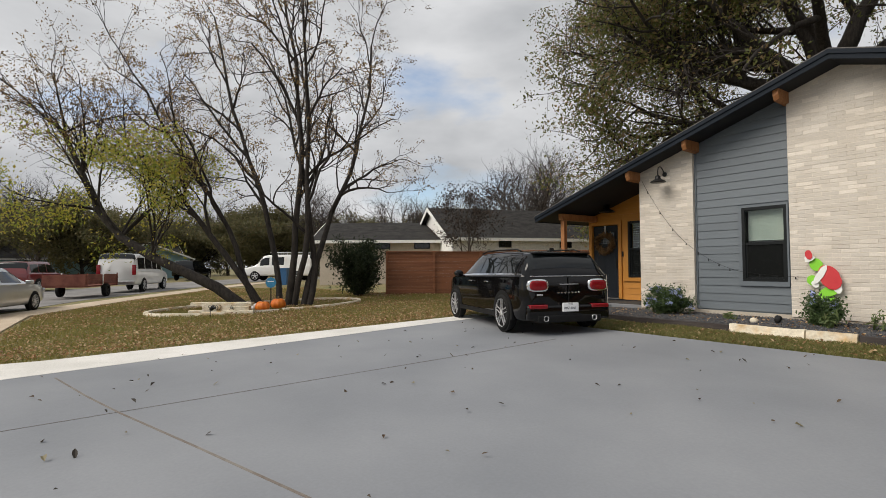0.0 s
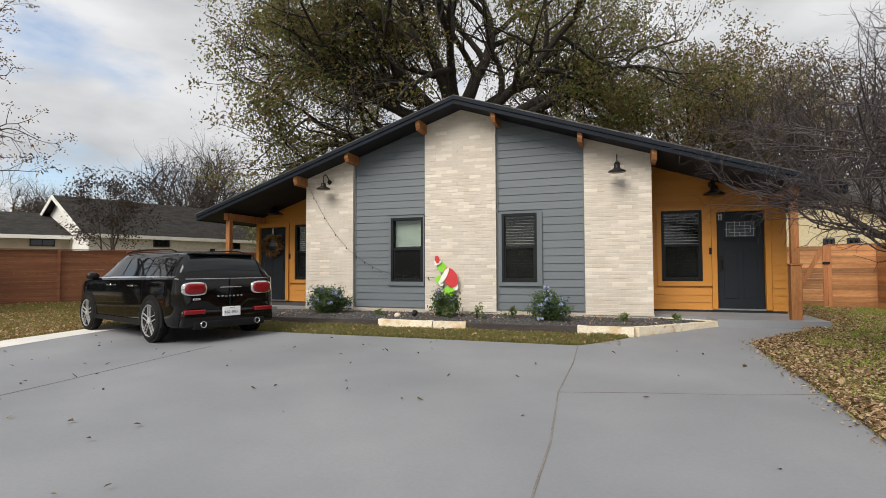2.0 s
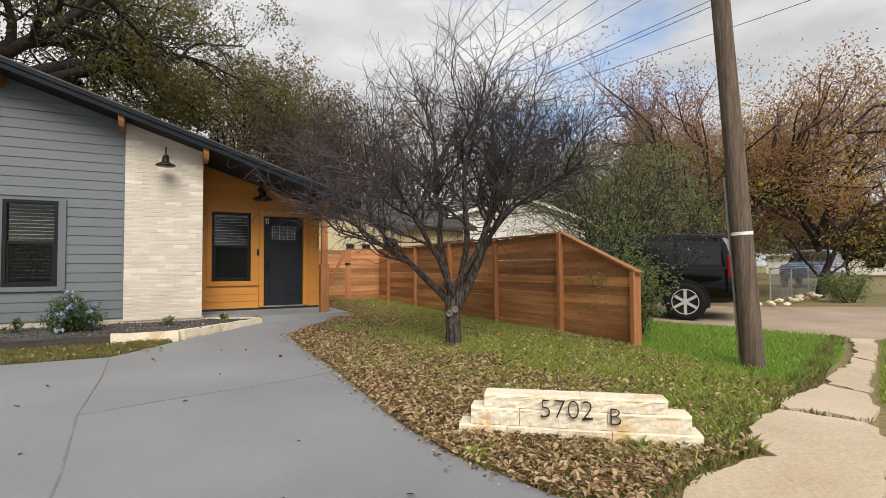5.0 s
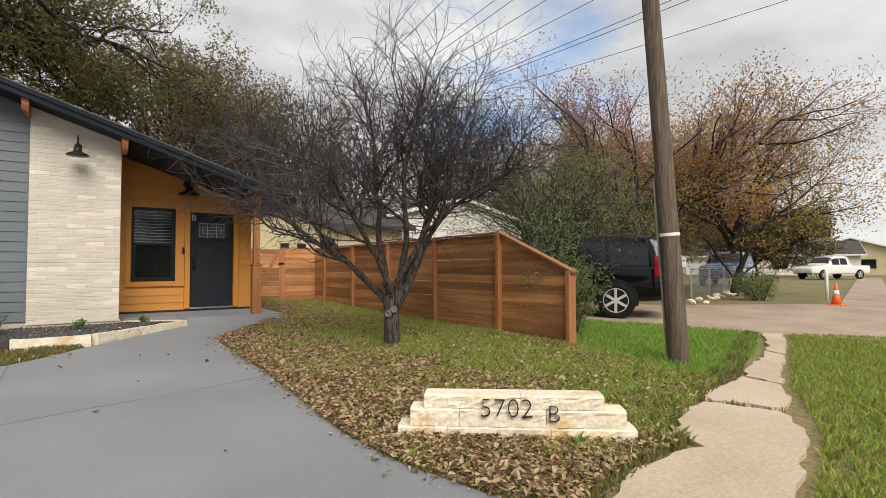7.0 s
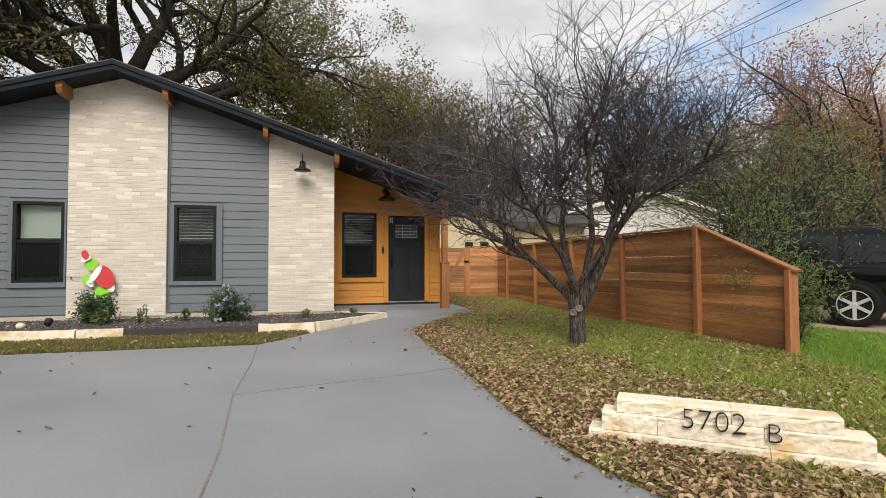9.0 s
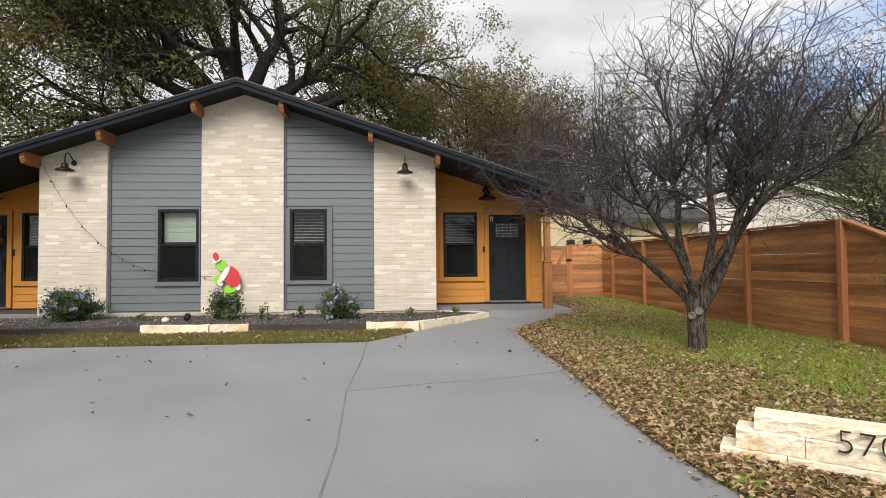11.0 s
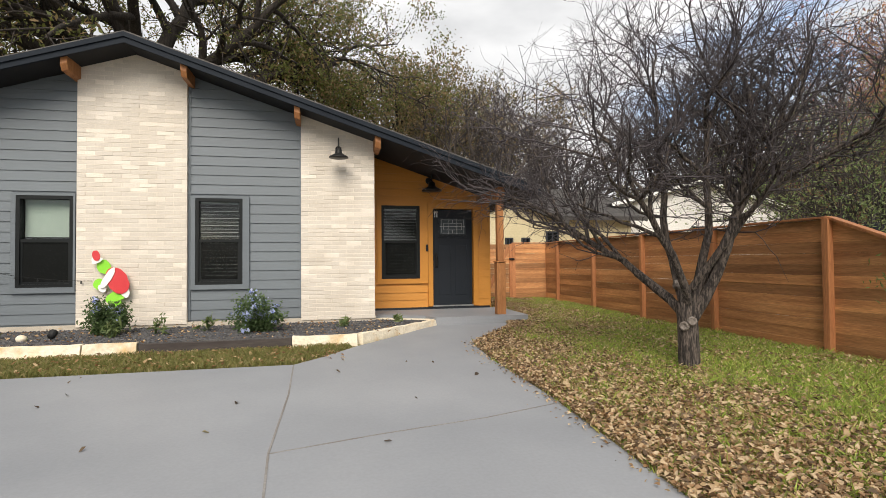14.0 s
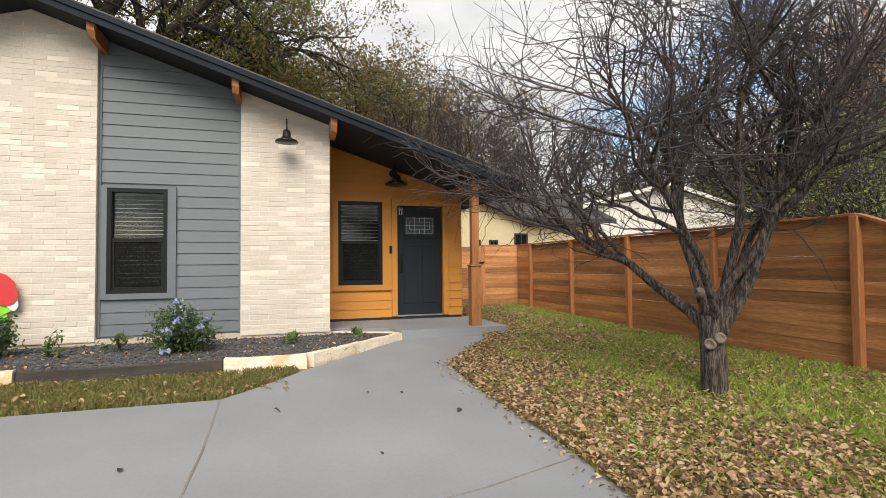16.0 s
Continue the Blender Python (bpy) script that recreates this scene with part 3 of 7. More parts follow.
window("window_1", -1.74, -0.93, W_LOW, W_TOP, 0.0, (0.07, 0.03, 0.09, 0.04), M_SIDING, M_BLIND2, True, "black double-hung window with a half-lowered pale blind")
window("window_2", 0.90, 1.66, W_LOW, W_TOP, 0.0, (0.07, 0.11, 0.08, 0.03), M_SIDING, M_BLIND, False, "black double-hung window with an open slat blind")
window("window_3", 4.17, 4.97, P_LOW, P_TOP, 1.16, (0.09, 0.17, 0.10, 0.10), M_YELLOW, M_BLIND, False, "black double-hung porch window with slat blind")
window("window_4", -5.20, -4.40, P_LOW, P_TOP, 1.16, (0.17, 0.09, 0.10, 0.10), M_YELLOW, M_BLIND2, False, "black double-hung porch window with pale blind")

# ---- trees: limbs grown from a seed, leaves at the tips ----
def grow(rng, segs, tips, p, d, length, r, level, rules):
    """One limb and, at its nodes and end, the limbs that spring from it."""
    rule = rules[level]
    n = rule["n"]
    p, d = Vector(p), Vector(d).normalized()
    end = r * rule.get("taper", 0.45)
    for i in range(n):
        d = d + Vector((rng.gauss(0, 1), rng.gauss(0, 1), rng.gauss(0, 1))) * rule["bend"] + Vector((0, 0, rule.get("up", 0.0)))
        d.z = max(d.z, rule.get("least", -9.0))
        d.normalize()
        q = p + d * (length / n)
        r0, r1 = r + (end - r) * i / n, r + (end - r) * (i + 1) / n
        segs.append((p.copy(), q.copy(), r0, r1))
        if level + 1 < len(rules) and (i + 1) / n > rule.get("bare", 0.25):
            k = rule["kids"] / (n * (1 - rule.get("bare", 0.25)))
            k = int(k) + (1 if rng.random() < k - int(k) else 0)
            for _ in range(k):
                side = d.cross(Vector((rng.gauss(0, 1), rng.gauss(0, 1), rng.gauss(0, 1)))).normalized()
                a = radians(rng.uniform(*rule["fork"]))
                nd = d * math.cos(a) + side * math.sin(a)
                f = 1 - 0.45 * (i + 1) / n
                grow(rng, segs, tips, q, nd, rules[level + 1]["len"] * rng.uniform(0.65, 1.25) * (0.6 + f * 0.6), min(r1 * 0.75, rules[level + 1].get("r", 9)), level + 1, rules)
        p = q
    if level >= len(rules) - 2:
        tips.append(p.copy())


def limb_mesh(name, segs, material, low=0.0, high=99.0):
    verts, faces = [], []
    for p, q, r0, r1 in segs:
        if not low <= r0 < high:
            continue
        d = (q - p).normalized()
        u = d.orthogonal().normalized()
        v = d.cross(u)
        k = 9 if r0 > 0.08 else 6 if r0 > 0.03 else 4 if r0 > 0.012 else 3
        b = len(verts)
        for c, r in ((p - d * r0 * 0.25, r0), (q + d * r1 * 0.25, r1)):
            for i in range(k):
                a = 2 * math.pi * i / k
                verts.append(c + (u * math.cos(a) + v * math.sin(a)) * r)
        faces += [(b + i, b + (i + 1) % k, b + k + (i + 1) % k, b + k + i) for i in range(k)]
    return raw_mesh(name, [tuple(v) for v in verts], faces, material, True)


def scatter_leaves(name, centres, per, radius, size, material, seed, ratio=0.45, flat=0.0):
    """Many small folded leaves round the given places."""
    g = np.random.default_rng(seed)
    c = np.repeat(np.array([tuple(x) for x in centres]), per, axis=0)
    n = len(c)
    c = c + g.normal(0, 1, (n, 3)) * radius * (1, 1, 0.75)
    a = g.normal(0, 1, (n, 3)) * (1, 1, 1 - flat)
    a /= np.linalg.norm(a, axis=1)[:, None]
    b = np.cross(a, g.normal(0, 1, (n, 3)))
    b /= np.linalg.norm(b, axis=1)[:, None]
    s = size * g.uniform(0.6, 1.3, n)[:, None]
    up = np.cross(a, b) * s * 0.12
    v = np.stack([c - a * s * 0.5, c + b * s * ratio * 0.5 + up, c + a * s * 0.5, c - b * s * ratio * 0.5 + up], axis=1).reshape(-1, 3)
    f = np.arange(4 * n).reshape(-1, 4)
    return raw_mesh(name, v.tolist(), f.tolist(), material)


def limb_parts(t, groups, thin, bark, twig):
    """The limbs of a tree, each with its branches, and all the thin twigs."""
    for i, segs in enumerate(groups):
        if any(s_[2] >= thin for s_ in segs):
            nm = "trunk" if i == 0 else "limb"
            new(nm, limb_mesh(nm, segs, bark, thin)).parent = t
    fine = [s_ for segs in groups for s_ in segs if s_[2] < thin]
    if fine:
        o_ = new("twig_work", limb_mesh("twig_work", fine, twig))
        o_.parent = t
        tagged(o_, kind="stuff")


def tree(name, base, stems, rules, seed, bark, twig, label, leaves=None, thin=0.02, pick=1.0, keep=None):
    rng = random.Random(seed)
    groups, tips = [], []
    for off, d, length, r in stems:
        groups.append([])
        grow(rng, groups[-1], tips, Vector(off), d, length, r, 0, rules)
    t = thing(name, pose(*base), label, "tree")
    limb_parts(t, groups, thin, bark, twig)
    if leaves:
        per, radius, size, m = leaves
        tips = [x for x in tips if rng.random() < pick * (keep(x) if keep else 1.0)]
        o = new("crown", scatter_leaves("crown", tips, per, radius, size, m, seed))
        o.parent = t
    return t


L_OAK = leaf_mat("oak_leaves", [(0.135, 0.15, 0.036), (0.16, 0.165, 0.04), (0.20, 0.15, 0.058), (0.115, 0.13, 0.032), (0.24, 0.165, 0.08), (0.08, 0.095, 0.026)])
L_BROWN = leaf_mat("russet_leaves", [(0.22, 0.155, 0.07), (0.17, 0.14, 0.055), (0.27, 0.19, 0.09), (0.13, 0.13, 0.045)])
L_YELLOW = leaf_mat("yellow_leaves", [(0.40, 0.38, 0.045), (0.31, 0.33, 0.045), (0.46, 0.38, 0.07), (0.22, 0.27, 0.04)])
L_SEED = leaf_mat("dry_seed_clusters", [(0.20, 0.125, 0.05), (0.13, 0.085, 0.04), (0.28, 0.18, 0.06)])
L_RED = leaf_mat("red_autumn_leaves", [(0.34, 0.14, 0.09), (0.40, 0.19, 0.085), (0.42, 0.26, 0.08), (0.27, 0.12, 0.09)])
L_GREEN = leaf_mat("feathery_green_leaves", [(0.15, 0.21, 0.07), (0.19, 0.245, 0.085), (0.11, 0.16, 0.055), (0.25, 0.28, 0.11)])
L_FAR = leaf_mat("far_olive_leaves", [(0.12, 0.12, 0.05), (0.15, 0.135, 0.055), (0.10, 0.095, 0.045), (0.18, 0.15, 0.07)])

# the bare spreading tree on the front lawn: a short trunk, a few crooked limbs, a dome of twigs
rb = random.Random(11)
front_groups, front_tips = [[]], []
grow(rb, front_groups[0], front_tips, (0, 0, -0.06), (0.03, 0.0, 1), 0.82, 0.125, 0, [dict(n=4, bend=0.05, kids=0, fork=(30, 50), taper=0.9, len=0)])
limbs_front = [dict(n=10, bend=0.15, up=0.02, kids=8, fork=(28, 62), taper=0.30, bare=0.36, len=0, least=0.48),
               dict(n=7, bend=0.20, up=0.035, kids=7, fork=(30, 65), len=1.35, taper=0.38, r=0.028, bare=0.1, least=0.22),
               dict(n=6, bend=0.22, up=0.04, kids=5.2, fork=(28, 65), len=0.78, taper=0.45, r=0.0115, bare=0.1, least=-0.1),
               dict(n=4, bend=0.22, up=0.03, kids=1.3, fork=(30, 60), len=0.38, taper=0.6, r=0.0058, bare=0.2),
               dict(n=2, bend=0.2, kids=0, fork=(30, 60), len=0.18, taper=0.6, r=0.0042)]
for k, (az, tilt, ln, r, z) in enumerate(((138, 45, 2.6, 0.064, 0.62), (315, 44, 2.9, 0.076, 0.60), (120, 14, 2.8, 0.062, 0.74), (330, 20, 2.9, 0.060, 0.74),
                                          (300, 30, 3.0, 0.050, 0.95), (46, 42, 2.7, 0.056, 0.68), (226, 44, 2.5, 0.052, 0.70), (10, 34, 2.9, 0.050, 0.72))):
    a, e = radians(az), radians(tilt)
    front_groups.append([])
    grow(rb, front_groups[-1], front_tips, (0.05 * math.cos(a), 0.05 * math.sin(a), z), (math.cos(a) * math.sin(e), math.sin(a) * math.sin(e), math.cos(e)), ln, r, 0, limbs_front)
front = thing("bare_tree", pose(7.16, -4.26, gz(7.16, -4.26)) @ Matrix.Scale(0.97, 4), "leafless spreading tree with dense dark twigs on the lawn", "tree")
limb_parts(front, front_groups, 0.0128, M_BARK3, M_TWIG2)
# sawn-off limb stubs on the trunk
for a, z in ((212, 0.50), (248, 0.56), (160, 0.98)):
    bm = bmesh.new()
    d = Vector((math.cos(radians(a)), math.sin(radians(a)), 0.15))
    lathe(bm, [(0.052, -0.02), (0.058, 0.02), (0.05, 0.045), (0.034, 0.05), (0.026, 0.035)], 12, Matrix.Translation((0.115 * d.x, 0.115 * d.y, z)) @ d.to_track_quat("Z", "Y").to_matrix().to_4x4())
    part("pruning_scar", bm, M_SCAR, front, "round callused pruning scar", True)

# the many-stemmed tree in its stone ring
rules_multi = [dict(n=12, bend=0.10, up=0.02, kids=8, fork=(18, 48), taper=0.3, bare=0.26, len=0),
               dict(n=7, bend=0.16, up=0.04, kids=6, fork=(25, 58), len=2.7, taper=0.35, r=0.06, bare=0.15),
               dict(n=5, bend=0.2, up=0.03, kids=4.4, fork=(28, 60), len=1.2, taper=0.45, r=0.03, bare=0.2),
               dict(n=3, bend=0.16, up=0.03, kids=0, fork=(30, 60), len=0.62, taper=0.5, r=0.0135)]
u_right, v_away = Vector((0.577, 0.816, 0)), Vector((-0.816, 0.577, 0))


def lean(right, away, up=1.0):
    d = u_right * right + v_away * away + Vector((0, 0, up))
    return tuple(d)


stems = [((0.3, 0.55, -0.1), lean(-0.02, -0.05), 10.7, 0.12), ((-0.1, -0.1, -0.1), lean(-0.5, 0.1), 8.8, 0.11), ((0.15, 0.35, -0.1), lean(-0.2, 0.2), 10.7, 0.105),
         ((0.45, 0.7, -0.1), lean(0.08, 0.15), 10.4, 0.105), ((0.6, 0.95, -0.1), lean(0.12, 0.0), 10.2, 0.11), ((0.7, 1.1, -0.1), lean(0.26, 0.2), 7.2, 0.11), ((-0.3, -0.2, -0.1), lean(-0.85, -0.1), 8.6, 0.10)]
tree("multi_stem_tree", (-13.5, -6.05, gz(-13.5, -6.05)), stems, rules_multi, 21, M_BARK, M_TWIG, "tall many-stemmed tree, nearly bare, with dry seed clusters", (15, 0.10, 0.085, L_SEED), pick=0.85)
# its low arching neighbour that still holds yellow leaves
ra = random.Random(5)
arch_segs, arch_tips = [], []
pts = [(-13.75, -6.6, -0.45)] + [tuple(Vector((-13.8, -6.65, 0)) + u_right * a + v_away * 0.6 * i / 7 + Vector((0, 0, z))) for i, (a, z) in enumerate(((-0.9, 0.25), (-2.0, 0.75), (-3.1, 1.25), (-4.2, 1.9), (-5.0, 2.8), (-5.6, 4.0), (-6.3, 5.4)))]
for i, (a, b) in enumerate(zip(pts, pts[1:])):
    arch_segs.append((Vector(a), Vector(b), 0.19 - 0.016 * i, 0.174 - 0.016 * i))
    if i > 1:
        for _ in range(4):
            grow(ra, arch_segs, arch_tips, b, lean(ra.uniform(-0.6, 0.7), ra.uniform(-0.8, 0.8), ra.uniform(0.0, 1)), ra.uniform(2.0, 3.6), 0.045, 0,
                 [dict(n=7, bend=0.1, up=0.03, kids=7, fork=(25, 50), taper=0.3, bare=0.2, len=0), dict(n=5, bend=0.13, up=0.02, kids=4, fork=(25, 55), len=1.2, taper=0.4, r=0.018), dict(n=4, bend=0.15, kids=0, fork=(30, 60), len=0.6, taper=0.5, r=0.008)])
arch = thing("arching_tree", pose(0, 0, 0), "low arching tree with thin yellow-green leaves", "tree")
limb_parts(arch, [arch_segs], 0.014, M_BARK, M_TWIG)
o = new("crown", scatter_leaves("crown", [q for q in arch_tips if 1.2 < q.z < 5.0 and noise.noise(q * 0.6) > -0.12], 64, 0.26, 0.10, L_YELLOW, 3))
o.parent = arch
o = new("seed_work", scatter_leaves("seed_work", [q for q in arch_tips if q.z >= 4.2], 9, 0.11, 0.085, L_SEED, 4))
o.parent = arch
tagged(o, kind="stuff")

# the big oak behind the house
rules_oak = [dict(n=9, bend=0.13, up=0.012, kids=7, fork=(25, 62), taper=0.3, bare=0.25, len=0, least=-0.12),
             dict(n=7, bend=0.16, up=0.0, kids=6, fork=(30, 65), len=4.6, taper=0.35, r=0.19, bare=0.2),
             dict(n=6, bend=0.16, up=-0.01, kids=4.5, fork=(30, 65), len=2.4, taper=0.4, r=0.06, bare=0.15),
             dict(n=4, bend=0.18, up=0.0, kids=0, fork=(30, 65), len=1.2, taper=0.5, r=0.02)]
stems = [((0, 0, -0.2), (0.02, 0, 1), 9.2, 0.62)]
for az, tilt, ln, r, z in ((197, 80, 10.5, 0.36, 8.4), (188, 58, 10.5, 0.34, 8.9), (218, 70, 9.5, 0.30, 8.3), (18, 58, 11.0, 0.42, 7.6), (8, 72, 10.5, 0.32, 7.4), (107, 60, 9.5, 0.36, 8.6), (150, 62, 10.0, 0.34, 8.8),
                           (62, 55, 10.0, 0.36, 8.6), (287, 62, 8.0, 0.30, 8.6), (335, 62, 9.0, 0.32, 8.4), (252, 66, 8.5, 0.28, 8.4), (195, 14, 8.0, 0.42, 8.8), (20, 22, 8.5, 0.40, 8.8), (207, 90, 8.2, 0.28, 7.7), (188, 92, 7.6, 0.27, 7.5)):
    a, e = radians(az), radians(tilt)
    stems.append(((0, 0, z), (math.cos(a) * math.sin(e), math.sin(a) * math.sin(e), math.cos(e)), ln, r))
tree("oak_tree", (-4.9, 14.8, -0.3), stems, rules_oak, 8, M_BARK, M_TWIG, "huge oak with dark limbs and thinning olive-brown leaves", (52, 0.40, 0.19, L_OAK), thin=0.03,
     keep=lambda q: (1.0 if noise.noise(q * 0.3) > -0.03 else 0.2) * (0.3 if math.hypot(q.x, q.z - 9) < 4.6 else 1.0))

# ---- fences ----
def fence_run(fence, a, b, low, high, rows, spacing, post_mat, board, post_side, post=0.09, cap=True):
    """Posts from a to b with horizontal boards between them, and a cap rail."""
    a, b = Vector((*a, 0)), Vector((*b, 0))
    run = b - a
    n = max(1, round(run.length / spacing))
    ang = math.degrees(math.atan2(run.y, run.x))
    step = run.length / n
    h = (high - low) / rows
    bm = bmesh.new()
    box(bm, -step / 2 + 0.002, -0.011, 0.0, step / 2 - 0.002, 0.011, h - 0.001)
    bevel(bm, 0.005, 1)
    me = mesh_of("board", bm, board)
    side = Vector((-run.y, run.x, 0)).normalized() * post_side
    for i in range(n):
        c = a + run * (i + 0.5) / n
        for k in range(rows):
            q = c + side * random.uniform(-0.004, 0.004)
            piece("board", me, fence, pose(q.x, q.y, low + k * h + random.uniform(-0.0012, 0.0012), random.uniform(-0.9, 0.9), 0, ang))
    bm = bmesh.new()
    box(bm, -post / 2, -post / 2, low - 0.12, post / 2, post / 2, high + 0.005)
    bevel(bm, 0.004, 1)
    pm = mesh_of("post", bm, post_mat)
    for i in range(n + 1):
        c = a + run * i / n + side * (post / 2 + 0.013)
        piece("post", pm, fence, pose(c.x, c.y, 0, 0, 0, ang))
    if cap:
        bm = bmesh.new()
        box(bm, -0.02, -0.055, 0, run.length + 0.02, 0.055, 0.03)
        bevel(bm, 0.004, 1)
        o = part("cap_rail", bm, post_mat, fence)
        c = a + side * 0.03
        o.matrix_local = pose(c.x, c.y, high + 0.007, 0, 0, ang)


side_fence = thing("wooden_fence", pose(0, 0, 0), "reddish-brown stained horizontal board fence with a sloping end", "fence")
fence_run(side_fence, (9.5, -4.0), (9.5, 4.1), -0.33, 1.43, 12, 2.0, M_FPOST, M_FENCE, 1)
fence_run(side_fence, (9.5, 4.1), (9.5, 5.0), -0.33, 1.43, 12, 2.0, M_FPOST, M_FENCE, -1)
fence_run(side_fence, (8.5, 5.02), (9.48, 5.02), -0.33, 1.43, 12, 1.75, M_FPOST, M_FENCE, 1)
# the sloping end bay towards the street
h = 1.76 / 12
for k in range(12):
    z0, z1 = -0.33 + k * h, -0.33 + (k + 1) * h - 0.001
    ya, yb = -5.6, -4.04
    reach = lambda z: ya if z <= 0.77 else ya + (z - 0.77) / 0.66 * (yb - ya)
    bm = bmesh.new()
    q = [(reach(z0), z0), (yb, z0), (yb, z1), (reach(z1), z1)]
    if z0 < 0.77 < z1:
        q = [(ya, z0), (yb, z0), (yb, z1), (reach(z1), z1), (ya, 0.77)]
    va = [bm.verts.new((9.489, y, z)) for y, z in q]
    vb = [bm.verts.new((9.511, y, z)) for y, z in q]
    bm.faces.new(va)
    bm.faces.new(vb[::-1])
    for i in range(len(q)):
        bm.faces.new((va[i], va[(i + 1) % len(q)], vb[(i + 1) % len(q)], vb[i]))
    part("board", bm, M_FENCE, side_fence)
bm = bmesh.new()
box(bm, 9.40, -5.66, -0.5, 9.55, -5.58, 0.775)
bevel(bm, 0.004, 1)
part("post", bm, M_FPOST, side_fence)
bm = bmesh.new()
L = math.hypot(1.62, 0.66)
box(bm, 9.42, -0.05, 0, 9.55, L + 0.02, 0.03, pose(0, -5.66, 0.765, math.degrees(math.atan2(0.66, 1.62))) )
part("cap_rail", bm, M_FPOST, side_fence)

gate = thing("garden_gate", pose(7.9, 4.99, -0.33), "reddish cedar side gate with black latch", "gate")
for k in range(12):
    bm = bmesh.new()
    box(bm, -0.5, -0.011, 0.04 + k * 0.142, 0.5, 0.011, 0.04 + k * 0.142 + 0.136)
    part("board", bm, M_FENCE, gate)
for x in (-0.46, 0.46):
    bm = bmesh.new()
    box(bm, x - 0.045, -0.04, 0.0, x + 0.045, -0.012, 1.76)
    part("gate_frame", bm, M_FPOST, gate)
bm = bmesh.new()
box(bm, -0.05, -0.036, -0.85, 0.05, -0.014, 0.85, pose(0, 0, 0.88, 0, 27))
part("brace", bm, M_FPOST, gate)
bm = bmesh.new()
box(bm, 0.40, -0.07, 1.28, 0.56, -0.04, 1.33)
part("latch", bm, M_BLACK, gate, "black gate latch")
bm = bmesh.new()
box(bm, 8.41, 4.95, -0.5, 8.5, 5.03, 1.46)
part("post", bm, M_FPOST, side_fence)

left_fence = thing("slatted_fence", pose(0, 0, 0), "dark red-brown horizontal slat fence between the lots", "fence")
fence_run(left_fence, (-15.1, -0.8), (-9.6, 6.98), -0.27, 1.50, 14, 1.95, M_FENCE2, M_FENCE2, -1, cap=True)

# ---- planting bed: limestone and timber edging ----
bm = bmesh.new()
bands(bm, [(-6.2, -1.85), (2.7, -1.85), (3.55, -1.78), (4.9, -0.3), (3.98, 0.14), (3.93, -0.02), (-6.2, -0.02)], lambda x, y: gz(x, y) - 0.1, lambda x, y: -0.135)
structure("planting_bed", bm, M_BED, "planting bed of dark gravel along the wall", "planting bed")


def edge_block(name, a, b, low, high, w, material, label, cat_, seed, group):
    """A rough-hewn edging piece from a to b."""
    g = random.Random(seed)
    a, b = Vector((*a, 0)), Vector((*b, 0))
    run = b - a
    bm = bmesh.new()
    n = max(3, int(run.length / 0.18))
    rings = []
    for i in range(n + 1):
        x = run.length * i / n
        j = lambda s: g.uniform(-s, s)
        rings.append([bm.verts.new((x + j(0.004), y + j(0.008), z + j(0.007))) for y, z in ((-w / 2, low), (-w / 2 - 0.004, (low + high) / 2), (-w / 2 + 0.012, high), (w / 2 - 0.012, high), (w / 2, low))])
    for p, q in zip(rings, rings[1:]):
        for i in range(5):
            bm.faces.new((p[i], p[(i + 1) % 5], q[(i + 1) % 5], q[i]))
    bm.faces.new(rings[0][::-1])
    bm.faces.new(rings[-1])
    ob = part(name, bm, material)
    ob.matrix_world = pose(a.x, a.y, 0, 0, 0, math.degrees(math.atan2(run.y, run.x)))
    return tagged(ob, label, cat_, group)


for k, (a, b) in enumerate((((-1.13, -1.86), (-0.02, -1.86)), ((0.0, -1.86), (0.63, -1.85)), ((2.62, -1.86), (3.52, -1.86)), ((3.56, -1.83), (4.25, -1.12)), ((4.27, -1.10), (5.0, -0.35)),
                             ((4.97, -0.27), (4.5, -0.06)), ((4.48, -0.05), (3.96, 0.17)), ((-4.9, -1.86), (-3.7, -1.86)))):
    edge_block("edging_stone", a, b, -0.36, -0.118, 0.13, M_STONE, "cream limestone edging block of the planting bed", "edging stone", 30 + k, "limestone edging")
for k, (a, b) in enumerate((((-3.65, -1.86), (-1.16, -1.86)), ((0.66, -1.86), (2.6, -1.86)))):
    edge_block("edging_timber", a, b, -0.36, -0.145, 0.07, M_TIMBER, "dark weathered timber edging of the planting bed", "edging timber", 50 + k, "timber edging")


